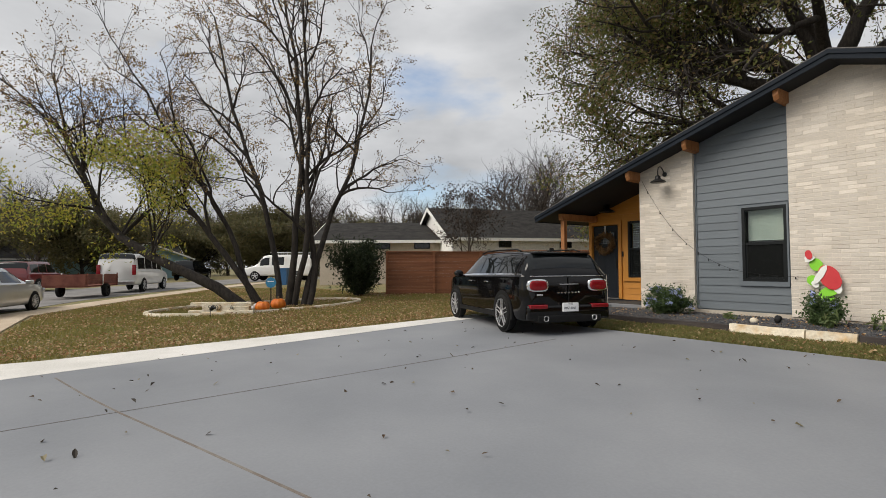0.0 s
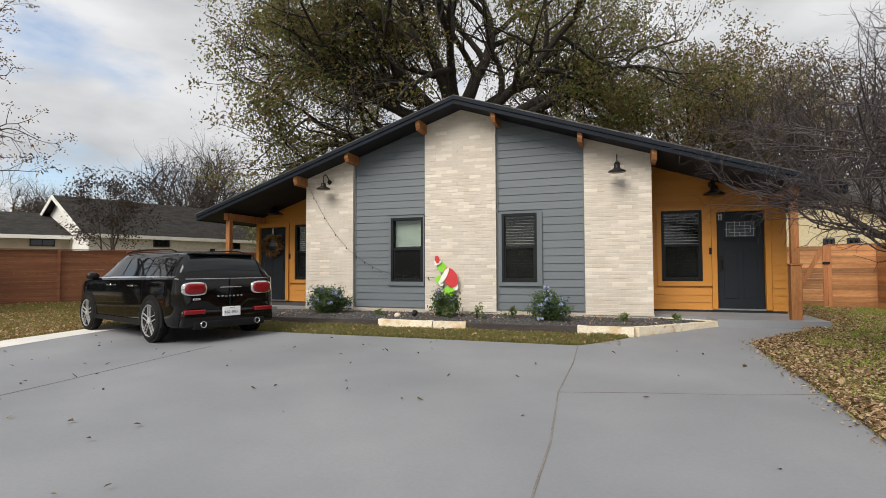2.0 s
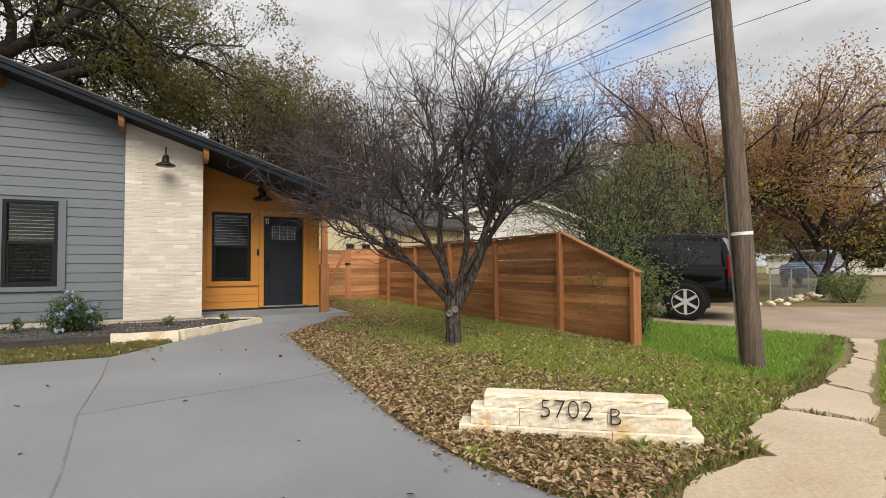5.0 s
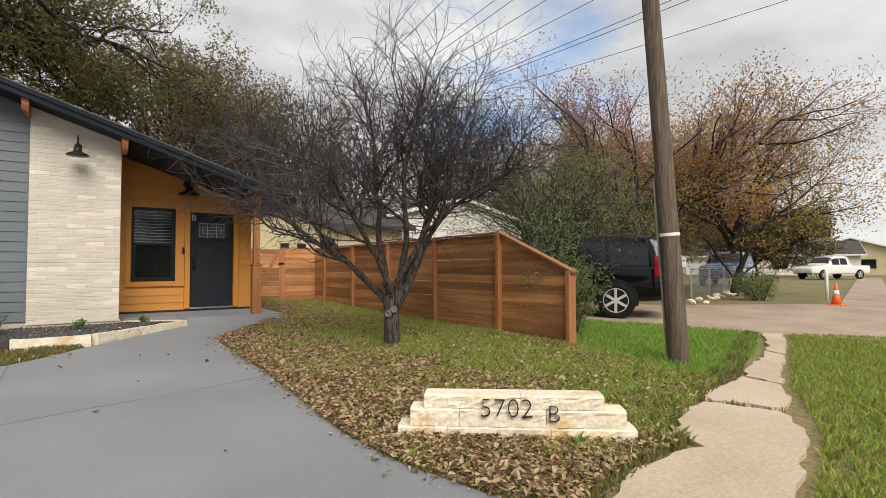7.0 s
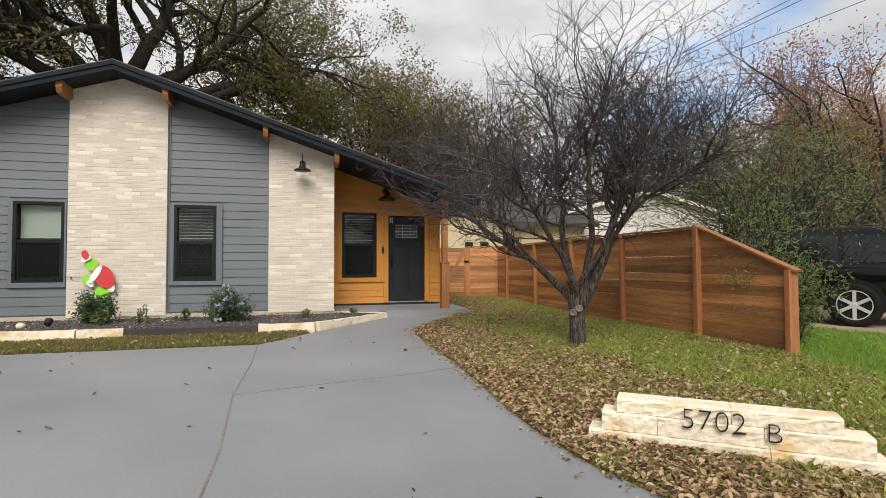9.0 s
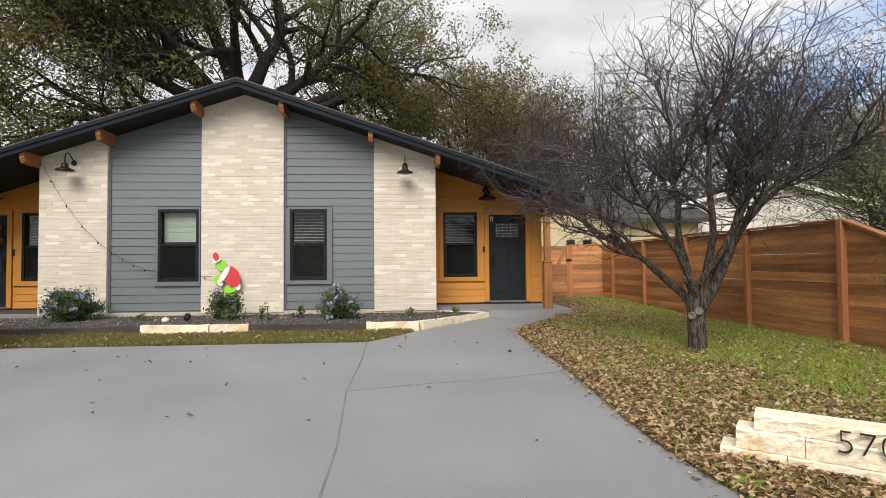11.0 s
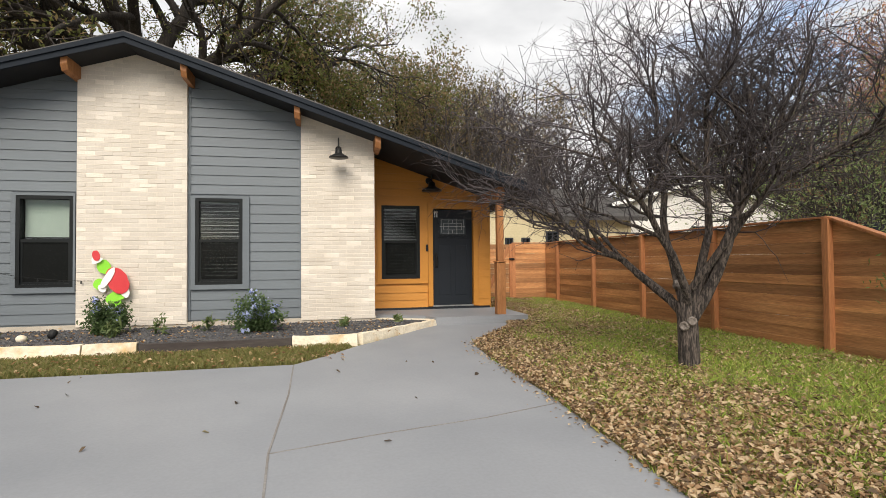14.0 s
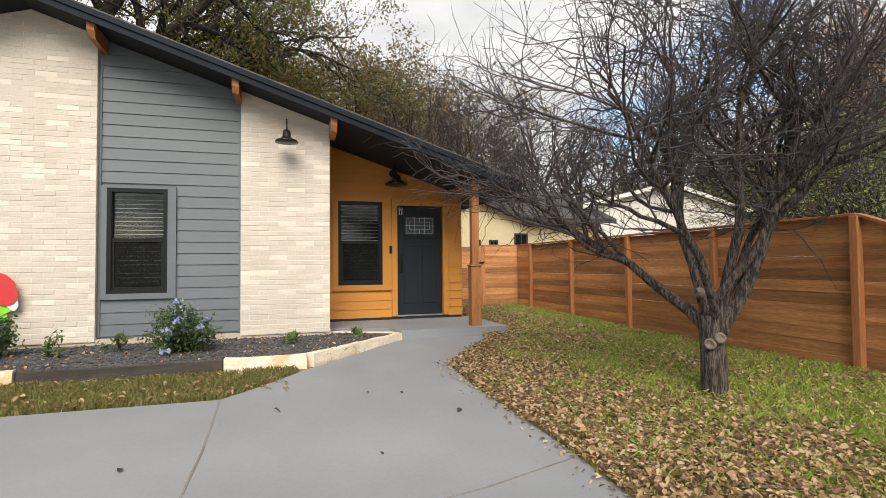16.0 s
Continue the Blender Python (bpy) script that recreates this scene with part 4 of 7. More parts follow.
# ---- address stones ----
def address_sign(base, ang, scale, text, rows, label):
    t = thing("address_sign", pose(*base, 0, 0, ang), label, "address sign")
    for k, (x0, z0, z1, y0, blocks) in enumerate(rows):
        g = random.Random(70 + k)
        x = x0
        for w in blocks:
            bm = bmesh.new()
            n = 12
            front, back = [], []
            for i in range(n + 1):
                xx = x + 0.0015 + (w - 0.003) * i / n
                front.append([bm.verts.new((xx, y0 + g.uniform(-0.006, 0.006), z)) for z in (z0, z0 + (z1 - z0) * 0.25, z0 + (z1 - z0) * 0.5, z0 + (z1 - z0) * 0.72, z1 - 0.014)] + [bm.verts.new((xx, y0 + 0.016, z1 + g.uniform(-0.003, 0.003)))])
                back.append([bm.verts.new((xx, 0.13, z0)), bm.verts.new((xx, 0.13, z1))])
            for i in range(n):
                for j in range(5):
                    bm.faces.new((front[i][j], front[i + 1][j], front[i + 1][j + 1], front[i][j + 1]))
                bm.faces.new((front[i][5], front[i + 1][5], back[i + 1][1], back[i][1]))
                bm.faces.new((back[i][0], back[i + 1][0], front[i + 1][0], front[i][0]))
                bm.faces.new((back[i][1], back[i + 1][1], back[i + 1][0], back[i][0]))
            bm.faces.new([*front[0], back[0][1], back[0][0]])
            bm.faces.new([*front[n], back[n][1], back[n][0]][::-1])
            part("stone_block", bm, M_STONE, t)
            x += w
    for chars, x, z, size in text:
        lettering("house_number", chars, size, 0.009, M_BLACK, t, pose(x, -0.078, z, 90, 0, 0), "black metal house number", -0.0055)
    return t


# front face looks to the street corner; rows from the ground up
sx, sy = 5.37, -7.57
dx, dy = 6.72 - 5.37, -8.66 + 7.57
ln = math.hypot(dx, dy)
address_sign((sx, sy, gz(6, -8)), math.degrees(math.atan2(dy, dx)), 1.0,
             [("5702", 0.59, 0.175, 0.195), ("B", 1.07, 0.145, 0.175)],
             [(0.0, -0.06, 0.10, -0.07, (0.36, 0.74, 0.60)), (0.09, 0.102, 0.225, -0.06, (0.36, 0.62, 0.56)), (0.19, 0.227, 0.325, -0.05, (0.70, 0.59))],
             "low stacked limestone address wall with black number 5702 B")
a0 = Vector((-12.55, -8.48))
a1 = Vector((-11.5, -7.03))
address_sign((a0.x, a0.y, gz(-12, -7.5) - 0.02), math.degrees(math.atan2(a1.y - a0.y, a1.x - a0.x)), 1.0,
             [("5702", 0.55, 0.13, 0.2), ("A", 1.15, 0.13, 0.2)],
             [(0.0, -0.05, 0.12, -0.07, (0.5, 0.8, 0.5)), (0.38, 0.122, 0.235, -0.06, (0.7, 0.6)), (0.05, 0.237, 0.34, -0.05, (0.8, 0.9))],
             "low stacked limestone address wall with black number 5702 A")

# ---- doors, porch posts, lamps ----
M_LITE = glass_mat("leaded_glass", (0.07, 0.085, 0.095), 0.10)
M_LEAD = mat("lead_came", (0.34, 0.35, 0.37), (0.42, 0.43, 0.45), 5, 0.4, metal=0.3)
M_STEEL = mat("brushed_steel", (0.5, 0.5, 0.5), (0.6, 0.6, 0.6), 8, 0.3, metal=1.0, fine=0.1)


def front_door(name, x0, x1, s, label):
    d = thing(name, pose((x0 + x1) / 2, 1.2, -0.01), label, "door", "", "structure")
    hw, h = (x1 - x0) / 2 - 0.012, 2.03
    bm = bmesh.new()
    box(bm, -hw, 0, 0.015, hw, 0.045, h)
    bevel(bm, 0.004, 1)
    part("leaf", bm, M_DOOR, d)
    # shallow raised panels under the light
    for a, b in ((-hw + 0.12, -0.05), (0.05, hw - 0.12)):
        bm = bmesh.new()
        box(bm, a, -0.008, 0.22, b, 0.004, 1.28)
        bevel(bm, 0.006, 1)
        part("panel", bm, M_DOOR, d)
    bm = bmesh.new()
    box(bm, -0.31, -0.018, 1.44, 0.31, 0.004, 1.46)
    part("shelf_mould", bm, M_DOOR, d)
    light = part("light_frame", bmesh.new(), M_DOOR, d)
    for a in ((-0.31, 1.48, -0.28, 1.87), (0.28, 1.48, 0.31, 1.87), (-0.28, 1.48, 0.28, 1.51), (-0.28, 1.84, 0.28, 1.87)):
        bm = bmesh.new()
        box(bm, a[0], -0.014, a[1], a[2], 0.004, a[3])
        part("moulding", bm, M_DOOR, light)
    bm = bmesh.new()
    box(bm, -0.28, -0.004, 1.51, 0.28, 0.002, 1.84)
    part("leaded_pane", bm, M_LITE, light, "bluish leaded glass light")
    for a in ((-0.1, 1.51, -0.09, 1.84), (0.09, 1.51, 0.1, 1.84), (-0.28, 1.67, 0.28, 1.68), (-0.2, 1.74, 0.2, 1.748), (-0.2, 1.6, 0.2, 1.608), (-0.2, 1.6, -0.192, 1.748), (0.192, 1.6, 0.2, 1.748),
              (-0.25, 1.53, 0.25, 1.537), (-0.25, 1.813, 0.25, 1.82), (-0.25, 1.537, -0.243, 1.813), (0.243, 1.537, 0.25, 1.813), (-0.005, 1.537, 0.005, 1.6), (-0.005, 1.748, 0.005, 1.813)):
        bm = bmesh.new()
        box(bm, a[0], -0.008, a[1], a[2], -0.0045, a[3])
        part("came", bm, M_LEAD, light)
    bm = bmesh.new()
    hx = -s * (hw - 0.07)
    box(bm, hx - 0.03, -0.02, 0.80, hx + 0.03, 0.002, 1.12)
    bevel(bm, 0.006, 1)
    hd = part("handle_plate", bm, M_BLACK, d, "black handle set")
    bm = bmesh.new()
    for a, b in (((hx, -0.02, 0.84), (hx, -0.07, 0.86)), ((hx, -0.07, 0.86), (hx, -0.07, 1.02)), ((hx, -0.07, 1.02), (hx, -0.02, 1.04))):
        tube(bm, a, b, 0.011)
    part("grip", bm, M_BLACK, hd)
    bm = bmesh.new()
    box(bm, -hw - 0.01, -0.05, -0.015, hw + 0.01, 0.05, 0.012)
    part("threshold", bm, M_STEEL, d, "metal threshold")
    # casing
    for a in ((-hw - 0.115, 0, -hw - 0.014, h + 0.13), (hw + 0.014, 0, hw + 0.115, h + 0.13), (-hw - 0.014, h + 0.014, hw + 0.014, h + 0.13)):
        bm = bmesh.new()
        box(bm, a[0], -0.075, a[1], a[2], -0.01, a[3])
        part("casing", bm, M_YELLOW, d, "mustard painted casing")
    return d


front_door("door_1", 5.25, 6.13, 1, "closed dark navy front door with leaded glass light")
front_door("door_2", -6.39, -5.51, -1, "closed dark navy front door behind a straw wreath")
bm = bmesh.new()
box(bm, 5.095, 1.10, 1.14, 5.145, 1.122, 1.28)
bevel(bm, 0.006, 2)
bell = tagged(part("doorbell", bm, M_BLACK), "black doorbell beside the door", "doorbell")
bm = bmesh.new()
box(bm, -5.385, 1.10, 1.14, -5.335, 1.122, 1.28)
bevel(bm, 0.006, 2)
tagged(part("doorbell", bm, M_BLACK), "black doorbell beside the wreathed door", "doorbell")
bm = bmesh.new()
for k in range(2):
    lathe(bm, [(0.02, 0), (0.024, 0.02), (0.012, 0.05)], 8, pose(5.30 + 0.045 * k, 1.175, 1.95))
    box(bm, 5.29 + 0.045 * k, 1.165, 1.86, 5.31 + 0.045 * k, 1.18, 1.95)
tagged(part("door_hanger", bm, M_STEEL), "small metal hanger on the door's top corner", "hanger")

# straw wreath on the far door
L_STRAW = leaf_mat("straw", [(0.32, 0.18, 0.07), (0.22, 0.12, 0.05), (0.42, 0.27, 0.12), (0.16, 0.09, 0.04)])
g = np.random.default_rng(2)
ring = [(-5.95 + 0.25 * math.cos(a), 1.13, 1.52 + 0.25 * math.sin(a)) for a in np.linspace(0, 2 * math.pi, 60)]
wreath = thing("wreath", pose(0, 0, 0), "round wreath of dry straw and feathers on the door", "wreath")
o = new("straw", scatter_leaves("straw", ring, 14, 0.045, 0.17, L_STRAW, 4, 0.12))
o.parent = wreath
bm = bmesh.new()
box(bm, -5.97, 1.15, 1.75, -5.93, 1.165, 2.02)
part("hanger", bm, M_STEEL, wreath, "steel over-door hanger")

for s in (1, -1):
    p = thing("porch_post", pose(s * 6.27, -0.2, -0.075), "orange-stained cedar porch post on a boxed base", "post", "porch posts")
    for nm, a, z0, z1 in (("shaft", 0.062, 1.0, 2.21), ("base", 0.085, 0.0, 0.97), ("collar", 0.098, 0.97, 1.0)):
        bm = bmesh.new()
        box(bm, -a, -a, z0, a, a, z1)
        bevel(bm, 0.006, 1)
        part(nm, bm, M_CEDAR, p)
    xa, xb = s * 6.27 - 0.07, s * 6.27 + 0.07
    beam = thing("porch_beam", pose(0, 0, 0), "cedar beam carrying the porch roof", "beam", "porch beams")
    bm = bmesh.new()
    box(bm, xa, -0.33, 2.137, xb, 1.15, 2.31)
    bevel(bm, 0.004, 1)
    part("beam_timber", bm, M_CEDAR, beam)


def barn_lamp(x, y, z, k=1.0, name="wall_lamp"):
    """Gooseneck barn lamp; z is the rim of its shade."""
    t = thing(name, pose(x, y, z) @ Matrix.Scale(k, 4), "dark bronze gooseneck barn light on the wall", "wall lamp", "barn lights")
    bm = bmesh.new()
    lathe(bm, [(0.165, 0.0), (0.167, 0.012), (0.15, 0.03), (0.085, 0.06), (0.06, 0.085), (0.055, 0.14), (0.03, 0.155), (0.025, 0.16)], 24, pose(0, -0.28, 0))
    part("shade", bm, M_BLACK, t, "", True)
    bm = bmesh.new()
    path = [(0, -0.28, 0.15), (0, -0.28, 0.27), (0, -0.255, 0.335), (0, -0.2, 0.365), (0, -0.13, 0.35), (0, -0.07, 0.29), (0, -0.01, 0.22)]
    for a, b in zip(path, path[1:]):
        tube(bm, a, b, 0.012, None, 8)
    part("gooseneck", bm, M_BLACK, t, "", True)
    bm = bmesh.new()
    lathe(bm, [(0.055, 0), (0.055, 0.012), (0.04, 0.022)], 18, pose(0, 0, 0.21, 90))
    part("back_plate", bm, M_BLACK, t)
    bm = bmesh.new()
    lathe(bm, [(0.014, 0.06), (0.03, 0.035), (0.026, 0.012), (0.01, 0.0)], 12, pose(0, -0.28, 0.02))
    part("bulb", bm, mat("unlit_bulb", (0.6, 0.58, 0.52), None, 5, 0.2), t, "unlit bulb", True)
    return t


barn_lamp(3.29, -0.09, 2.74)
barn_lamp(-3.35, -0.09, 2.76)
barn_lamp(5.17, 1.155, 2.36, 1.25)
barn_lamp(-5.62, 1.155, 2.36, 1.25)

# ---- string of lights from the eave to the window ----
cord = thing("string_lights", pose(0, 0, 0), "dark cord of small unlit bulbs hanging loosely", "string lights")
ends = [Vector((-3.9, -0.16, 2.9)), Vector((-2.7, -0.14, 1.25)), Vector((-1.85, -0.1, 0.78)), Vector((-0.62, -0.12, 0.66))]
line = []
for a, b, sag in ((ends[0], ends[1], 0.18), (ends[1], ends[2], 0.05), (ends[2], ends[3], 0.03)):
    for i in range(8):
        f = i / 8
        line.append(a.lerp(b, f) - Vector((0, 0, sag * 4 * f * (1 - f))))
line.append(ends[-1])
bm = bmesh.new()
for a, b in zip(line, line[1:]):
    tube(bm, a, b, 0.0035, None, 5)
part("cord", bm, M_BLACK, cord)
bm = bmesh.new()
lathe(bm, [(0.009, 0.0), (0.009, -0.016), (0.014, -0.035), (0.006, -0.05)], 8)
bulb = mesh_of("bulb", bm, M_BLACK, True)
for p in line[1::2]:
    piece("bulb", bulb, cord, pose(*p))

# ---- flat painted yard decoration: plain patches of colour ----
M_RED = mat("red_enamel", (0.55, 0.03, 0.04), (0.6, 0.045, 0.05), 5, 0.45, fine=0.05)
M_LIME = mat("lime_enamel", (0.22, 0.62, 0.03), (0.27, 0.68, 0.05), 5, 0.45, fine=0.05)
M_WHITE = mat("white_enamel", (0.78, 0.78, 0.76), (0.83, 0.83, 0.8), 5, 0.5, fine=0.05)
deco = thing("yard_decoration", pose(-0.325, -0.16, 0.105), "flat cut-out yard decoration in red, white and lime patches", "yard decoration")


def blob(name, m, cx, cz, rx, rz, turn, y, seed, pts=22):
    g_ = random.Random(seed)
    bm_ = bmesh.new()
    out = []
    for i in range(pts):
        a = 2 * math.pi * i / pts
        k = 1 + g_.uniform(-0.05, 0.05)
        x, z = rx * k * math.cos(a), rz * k * math.sin(a)
        t = radians(turn)
        out.append((cx + x * math.cos(t) - z * math.sin(t), cz + x * math.sin(t) + z * math.cos(t)))
    f = [bm_.verts.new((x, y, z)) for x, z in out]
    b = [bm_.verts.new((x, y + 0.012, z)) for x, z in out]
    bm_.faces.new(f)
    bm_.faces.new(b[::-1])
    for i in range(pts):
        bm_.faces.new((f[i], f[(i + 1) % pts], b[(i + 1) % pts], b[i]))
    part(name, bm_, m, deco)


for i, (m, cx, cz, rx, rz, turn) in enumerate(((M_LIME, 0.05, 0.12, 0.10, 0.17, -15), (M_LIME, 0.08, 0.30, 0.17, 0.085, 25), (M_WHITE, 0.20, 0.40, 0.07, 0.13, 20), (M_RED, 0.10, 0.56, 0.155, 0.23, 28),
                                               (M_WHITE, -0.03, 0.60, 0.055, 0.19, -30), (M_LIME, -0.11, 0.78, 0.10, 0.12, 30), (M_LIME, -0.17, 0.50, 0.085, 0.09, 0), (M_WHITE, -0.12, 0.43, 0.05, 0.07, 40),
                                               (M_WHITE, -0.19, 0.88, 0.085, 0.04, 25), (M_RED, -0.20, 0.96, 0.055, 0.085, 10), (M_WHITE, -0.25, 0.90, 0.035, 0.045, 0), (M_RED, 0.12, 0.0, 0.05, 0.06, 20))):
    blob("patch", m, cx, cz, rx, rz, turn, -0.013 * (i % 5), 90 + i)
bm = bmesh.new()
box(bm, 0.03, 0.0125, -0.35, 0.06, 0.03, 0.6)
part("stake", bm, M_FPOST, deco)

# ---- plants and small things in the bed ----
L_PLUMB = leaf_mat("shrub_leaves", [(0.07, 0.12, 0.035), (0.09, 0.15, 0.05), (0.12, 0.17, 0.07), (0.05, 0.085, 0.03)])
L_SPRIG = leaf_mat("pale_sprig_leaves", [(0.11, 0.16, 0.055), (0.15, 0.20, 0.07), (0.19, 0.22, 0.09)])
L_BLUE = leaf_mat("pale_blue_petals", [(0.42, 0.49, 0.82), (0.50, 0.56, 0.86), (0.60, 0.65, 0.88)])


def shrub(x, y, z, r, h, seed, flowers, name="flowering_shrub", label="small green shrub with pale blue flowers", leaf=0.055, n=70):
    g_ = random.Random(seed)
    t = thing(name, pose(x, y, z), label, "shrub")
    segs, tips = [], []
    for k in range(12 if flowers else 5):
        a = g_.uniform(0, 6.28)
        e = g_.uniform(0.1, 1.25)
        grow(g_, segs, tips, (0, 0, -0.02), (math.cos(a) * e, math.sin(a) * e, 1.0), h * g_.uniform(0.7, 1.15) * (1 - 0.2 * e), 0.006, 0,
             [dict(n=4, bend=0.12, kids=5, fork=(25, 60), taper=0.5, bare=0.2, len=0), dict(n=3, bend=0.15, kids=0, fork=(20, 50), len=h * 0.35, taper=0.5, r=0.003)])
    o_ = new("stems", limb_mesh("stems", segs, L_PLUMB))
    o_.parent = t
    c = [s[1] for s in segs if s[1].z > 0.04]
    if flowers:
        o_ = new("leaves", scatter_leaves("leaves", c, max(1, int(n * 12 / len(c))), r * 0.12, leaf, L_PLUMB, seed))
    else:
        o_ = new("leaves", scatter_leaves("leaves", g_.sample(c, min(n, len(c))), 1, r * 0.10, leaf, L_SPRIG, seed, 0.24))
    o_.parent = t
    if flowers:
        high = sorted(c, key=lambda q: -(q.z + 0.6 * math.hypot(q.x, q.y)))
        heads = g_.sample(high[:len(high) // 2], min(flowers, len(high) // 2))
        o_ = new("flowers", scatter_leaves("flowers", heads, 13, 0.03, 0.055, L_BLUE, seed + 1, 0.9))
        o_.parent = t
        tagged(o_, kind="stuff")
    return t


shrub(-2.95, -0.75, -0.14, 0.5, 0.55, 1, 40, n=520)
shrub(-0.25, -0.85, -0.14, 0.45, 0.46, 2, 26, n=430)
shrub(2.05, -0.95, -0.14, 0.5, 0.56, 3, 70, n=520)
for i, (x, y, h) in enumerate(((0.55, -0.9, 0.28), (1.25, -0.75, 0.26), (3.35, -0.85, 0.16), (-1.6, -0.9, 0.12), (4.3, -0.4, 0.12), (0.05, -1.2, 0.25))):
    shrub(x, y, -0.14, 0.2, h, 20 + i, 0, "bed_plant", "small leafy green plant in the gravel bed", 0.15, 34)
for i, (x, y) in enumerate(((-1.05, -1.2),)):
    bm = bmesh.new()
    bmesh.ops.create_icosphere(bm, subdivisions=2, radius=0.07)
    for v in bm.verts:
        v.co *= 1 + 0.2 * noise.noise(v.co * 9 + Vector((i, 0, 0)))
        v.co.z *= 0.8
    o = part("white_rock", bm, M_STONE, None, "", True)
    o.location = (x, y, -0.10)
    tagged(o, "small whitish rock in the gravel bed", "rock")
spot = thing("spotlight", pose(-0.62, -1.35, -0.14), "small black garden spotlight aimed at the wall", "garden light")
bm = bmesh.new()
lathe(bm, [(0.03, 0), (0.05, 0.02), (0.06, 0.10), (0.055, 0.11)], 12, pose(0, 0, 0.06, -50))
part("head", bm, M_BLACK, spot)
bm = bmesh.new()
tube(bm, (0, 0, -0.05), (0, 0, 0.08), 0.008)
part("spike", bm, M_BLACK, spot)

# ---- vehicles ----
M_TYRE = mat("tyre_rubber", (0.008, 0.008, 0.008), (0.014, 0.014, 0.014), 6, 0.85, fine=0.2, spec=0.2)
M_RIM = mat("machined_alloy", (0.66, 0.66, 0.67), (0.74, 0.74, 0.75), 6, 0.4, metal=0.6, fine=0.06)
M_CHROME = mat("chrome", (0.75, 0.75, 0.76), None, 6, 0.12, metal=1.0, fine=0)
M_CARGLASS = glass_mat("dark_car_glass", (0.008, 0.01, 0.011), 0.03)
M_LAMP_RED = mat("red_lamp_lens", (0.27, 0.008, 0.014), (0.20, 0.006, 0.01), 30, 0.18, fine=0.2, bscale=90)
M_PLASTIC = mat("black_plastic", (0.008, 0.008, 0.009), (0.012, 0.012, 0.012), 8, 0.6, fine=0.15, spec=0.2)
M_PLATE = mat("plate_white", (0.84, 0.85, 0.86), None, 8, 0.5, fine=0.04)
M_LAMP_CLEAR = mat("clear_lamp_lens", (0.55, 0.56, 0.57), (0.4, 0.4, 0.42), 20, 0.15, fine=0.1)


def paint(name, c, rough=0.22, coat=1.0, spec=0.5):
    return mat(name, c, tuple(k * 1.08 for k in c), 1.5, rough, coat=coat, fine=0.02, spec=spec)


def catmull(ps, t):
    """A point on a smooth line through ps at t, counted in points."""
    n = len(ps)
    i = max(0, min(n - 2, int(t)))
    f = t - i
    p0, p1, p2, p3 = ps[max(0, i - 1)], ps[i], ps[i + 1], ps[min(n - 1, i + 2)]
    return tuple(0.5 * (2 * b + (c - a) * f + (2 * a - 5 * b + 4 * c - d) * f * f + (3 * b - a - 3 * c + d) * f ** 3) for a, b, c, d in zip(p0, p1, p2, p3))


class Shell:
    """A car body lofted over stations (x, bottom, belt, top, half width, half width of the roof), x forward."""

    def __init__(self, stations):
        self.st = stations

    def at(self, x):
        xs = [s[0] for s in self.st]
        i = max(0, min(len(xs) - 2, sum(1 for v in xs if v <= x) - 1))
        f = (x - xs[i]) / (xs[i + 1] - xs[i])
        return catmull(self.st, i + max(0.0, min(1.0, f)))

    def point(self, x, u, side=1, out=0.0):
        """u 0..7 from the sill up round to the middle of the roof."""
        _, zb, zs, zt, w, wt = self.at(x)
        wt = min(wt, w)
        ps = [(w * 0.80, zb), (w * 0.965, zb + 0.05), (w * 1.0, zb + 0.45 * (zs - zb)), (w * 0.985, zs - 0.02), (w * 0.95, zs + 0.015),
              (wt + 0.03, zt - 0.12 * (zt - zs) - 0.012), (wt * 0.80, zt - 0.008), (0.0, zt + 0.012)]
        y, z = catmull(ps, u)
        y2, z2 = catmull(ps, min(7, u + 0.05))
        y1, z1 = catmull(ps, max(0, u - 0.05))
        n = Vector((0, z2 - z1, -(y2 - y1))).normalized() * out
        return Vector((x, side * (y + n.y), z + n.z))

    def skin(self, bm, xs, us, sides=(1, -1), out=0.0, close=True):
        for side in sides:
            grid = [[bm.verts.new(self.point(x, u, side, out)) for u in us] for x in xs]
            for a, b in zip(grid, grid[1:]):
                for i in range(len(us) - 1):
                    bm.faces.new((a[i], a[i + 1], b[i + 1], b[i]))
            if close and len(sides) == 2:
                for row in (grid[0], grid[-1]):
                    c = bm.verts.new((row[0].co.x, 0, row[0].co.z))
                    try:
                        bm.faces.new([*row, c])
                    except ValueError:
                        pass
        bmesh.ops.remove_doubles(bm, verts=bm.verts[:], dist=0.0005)


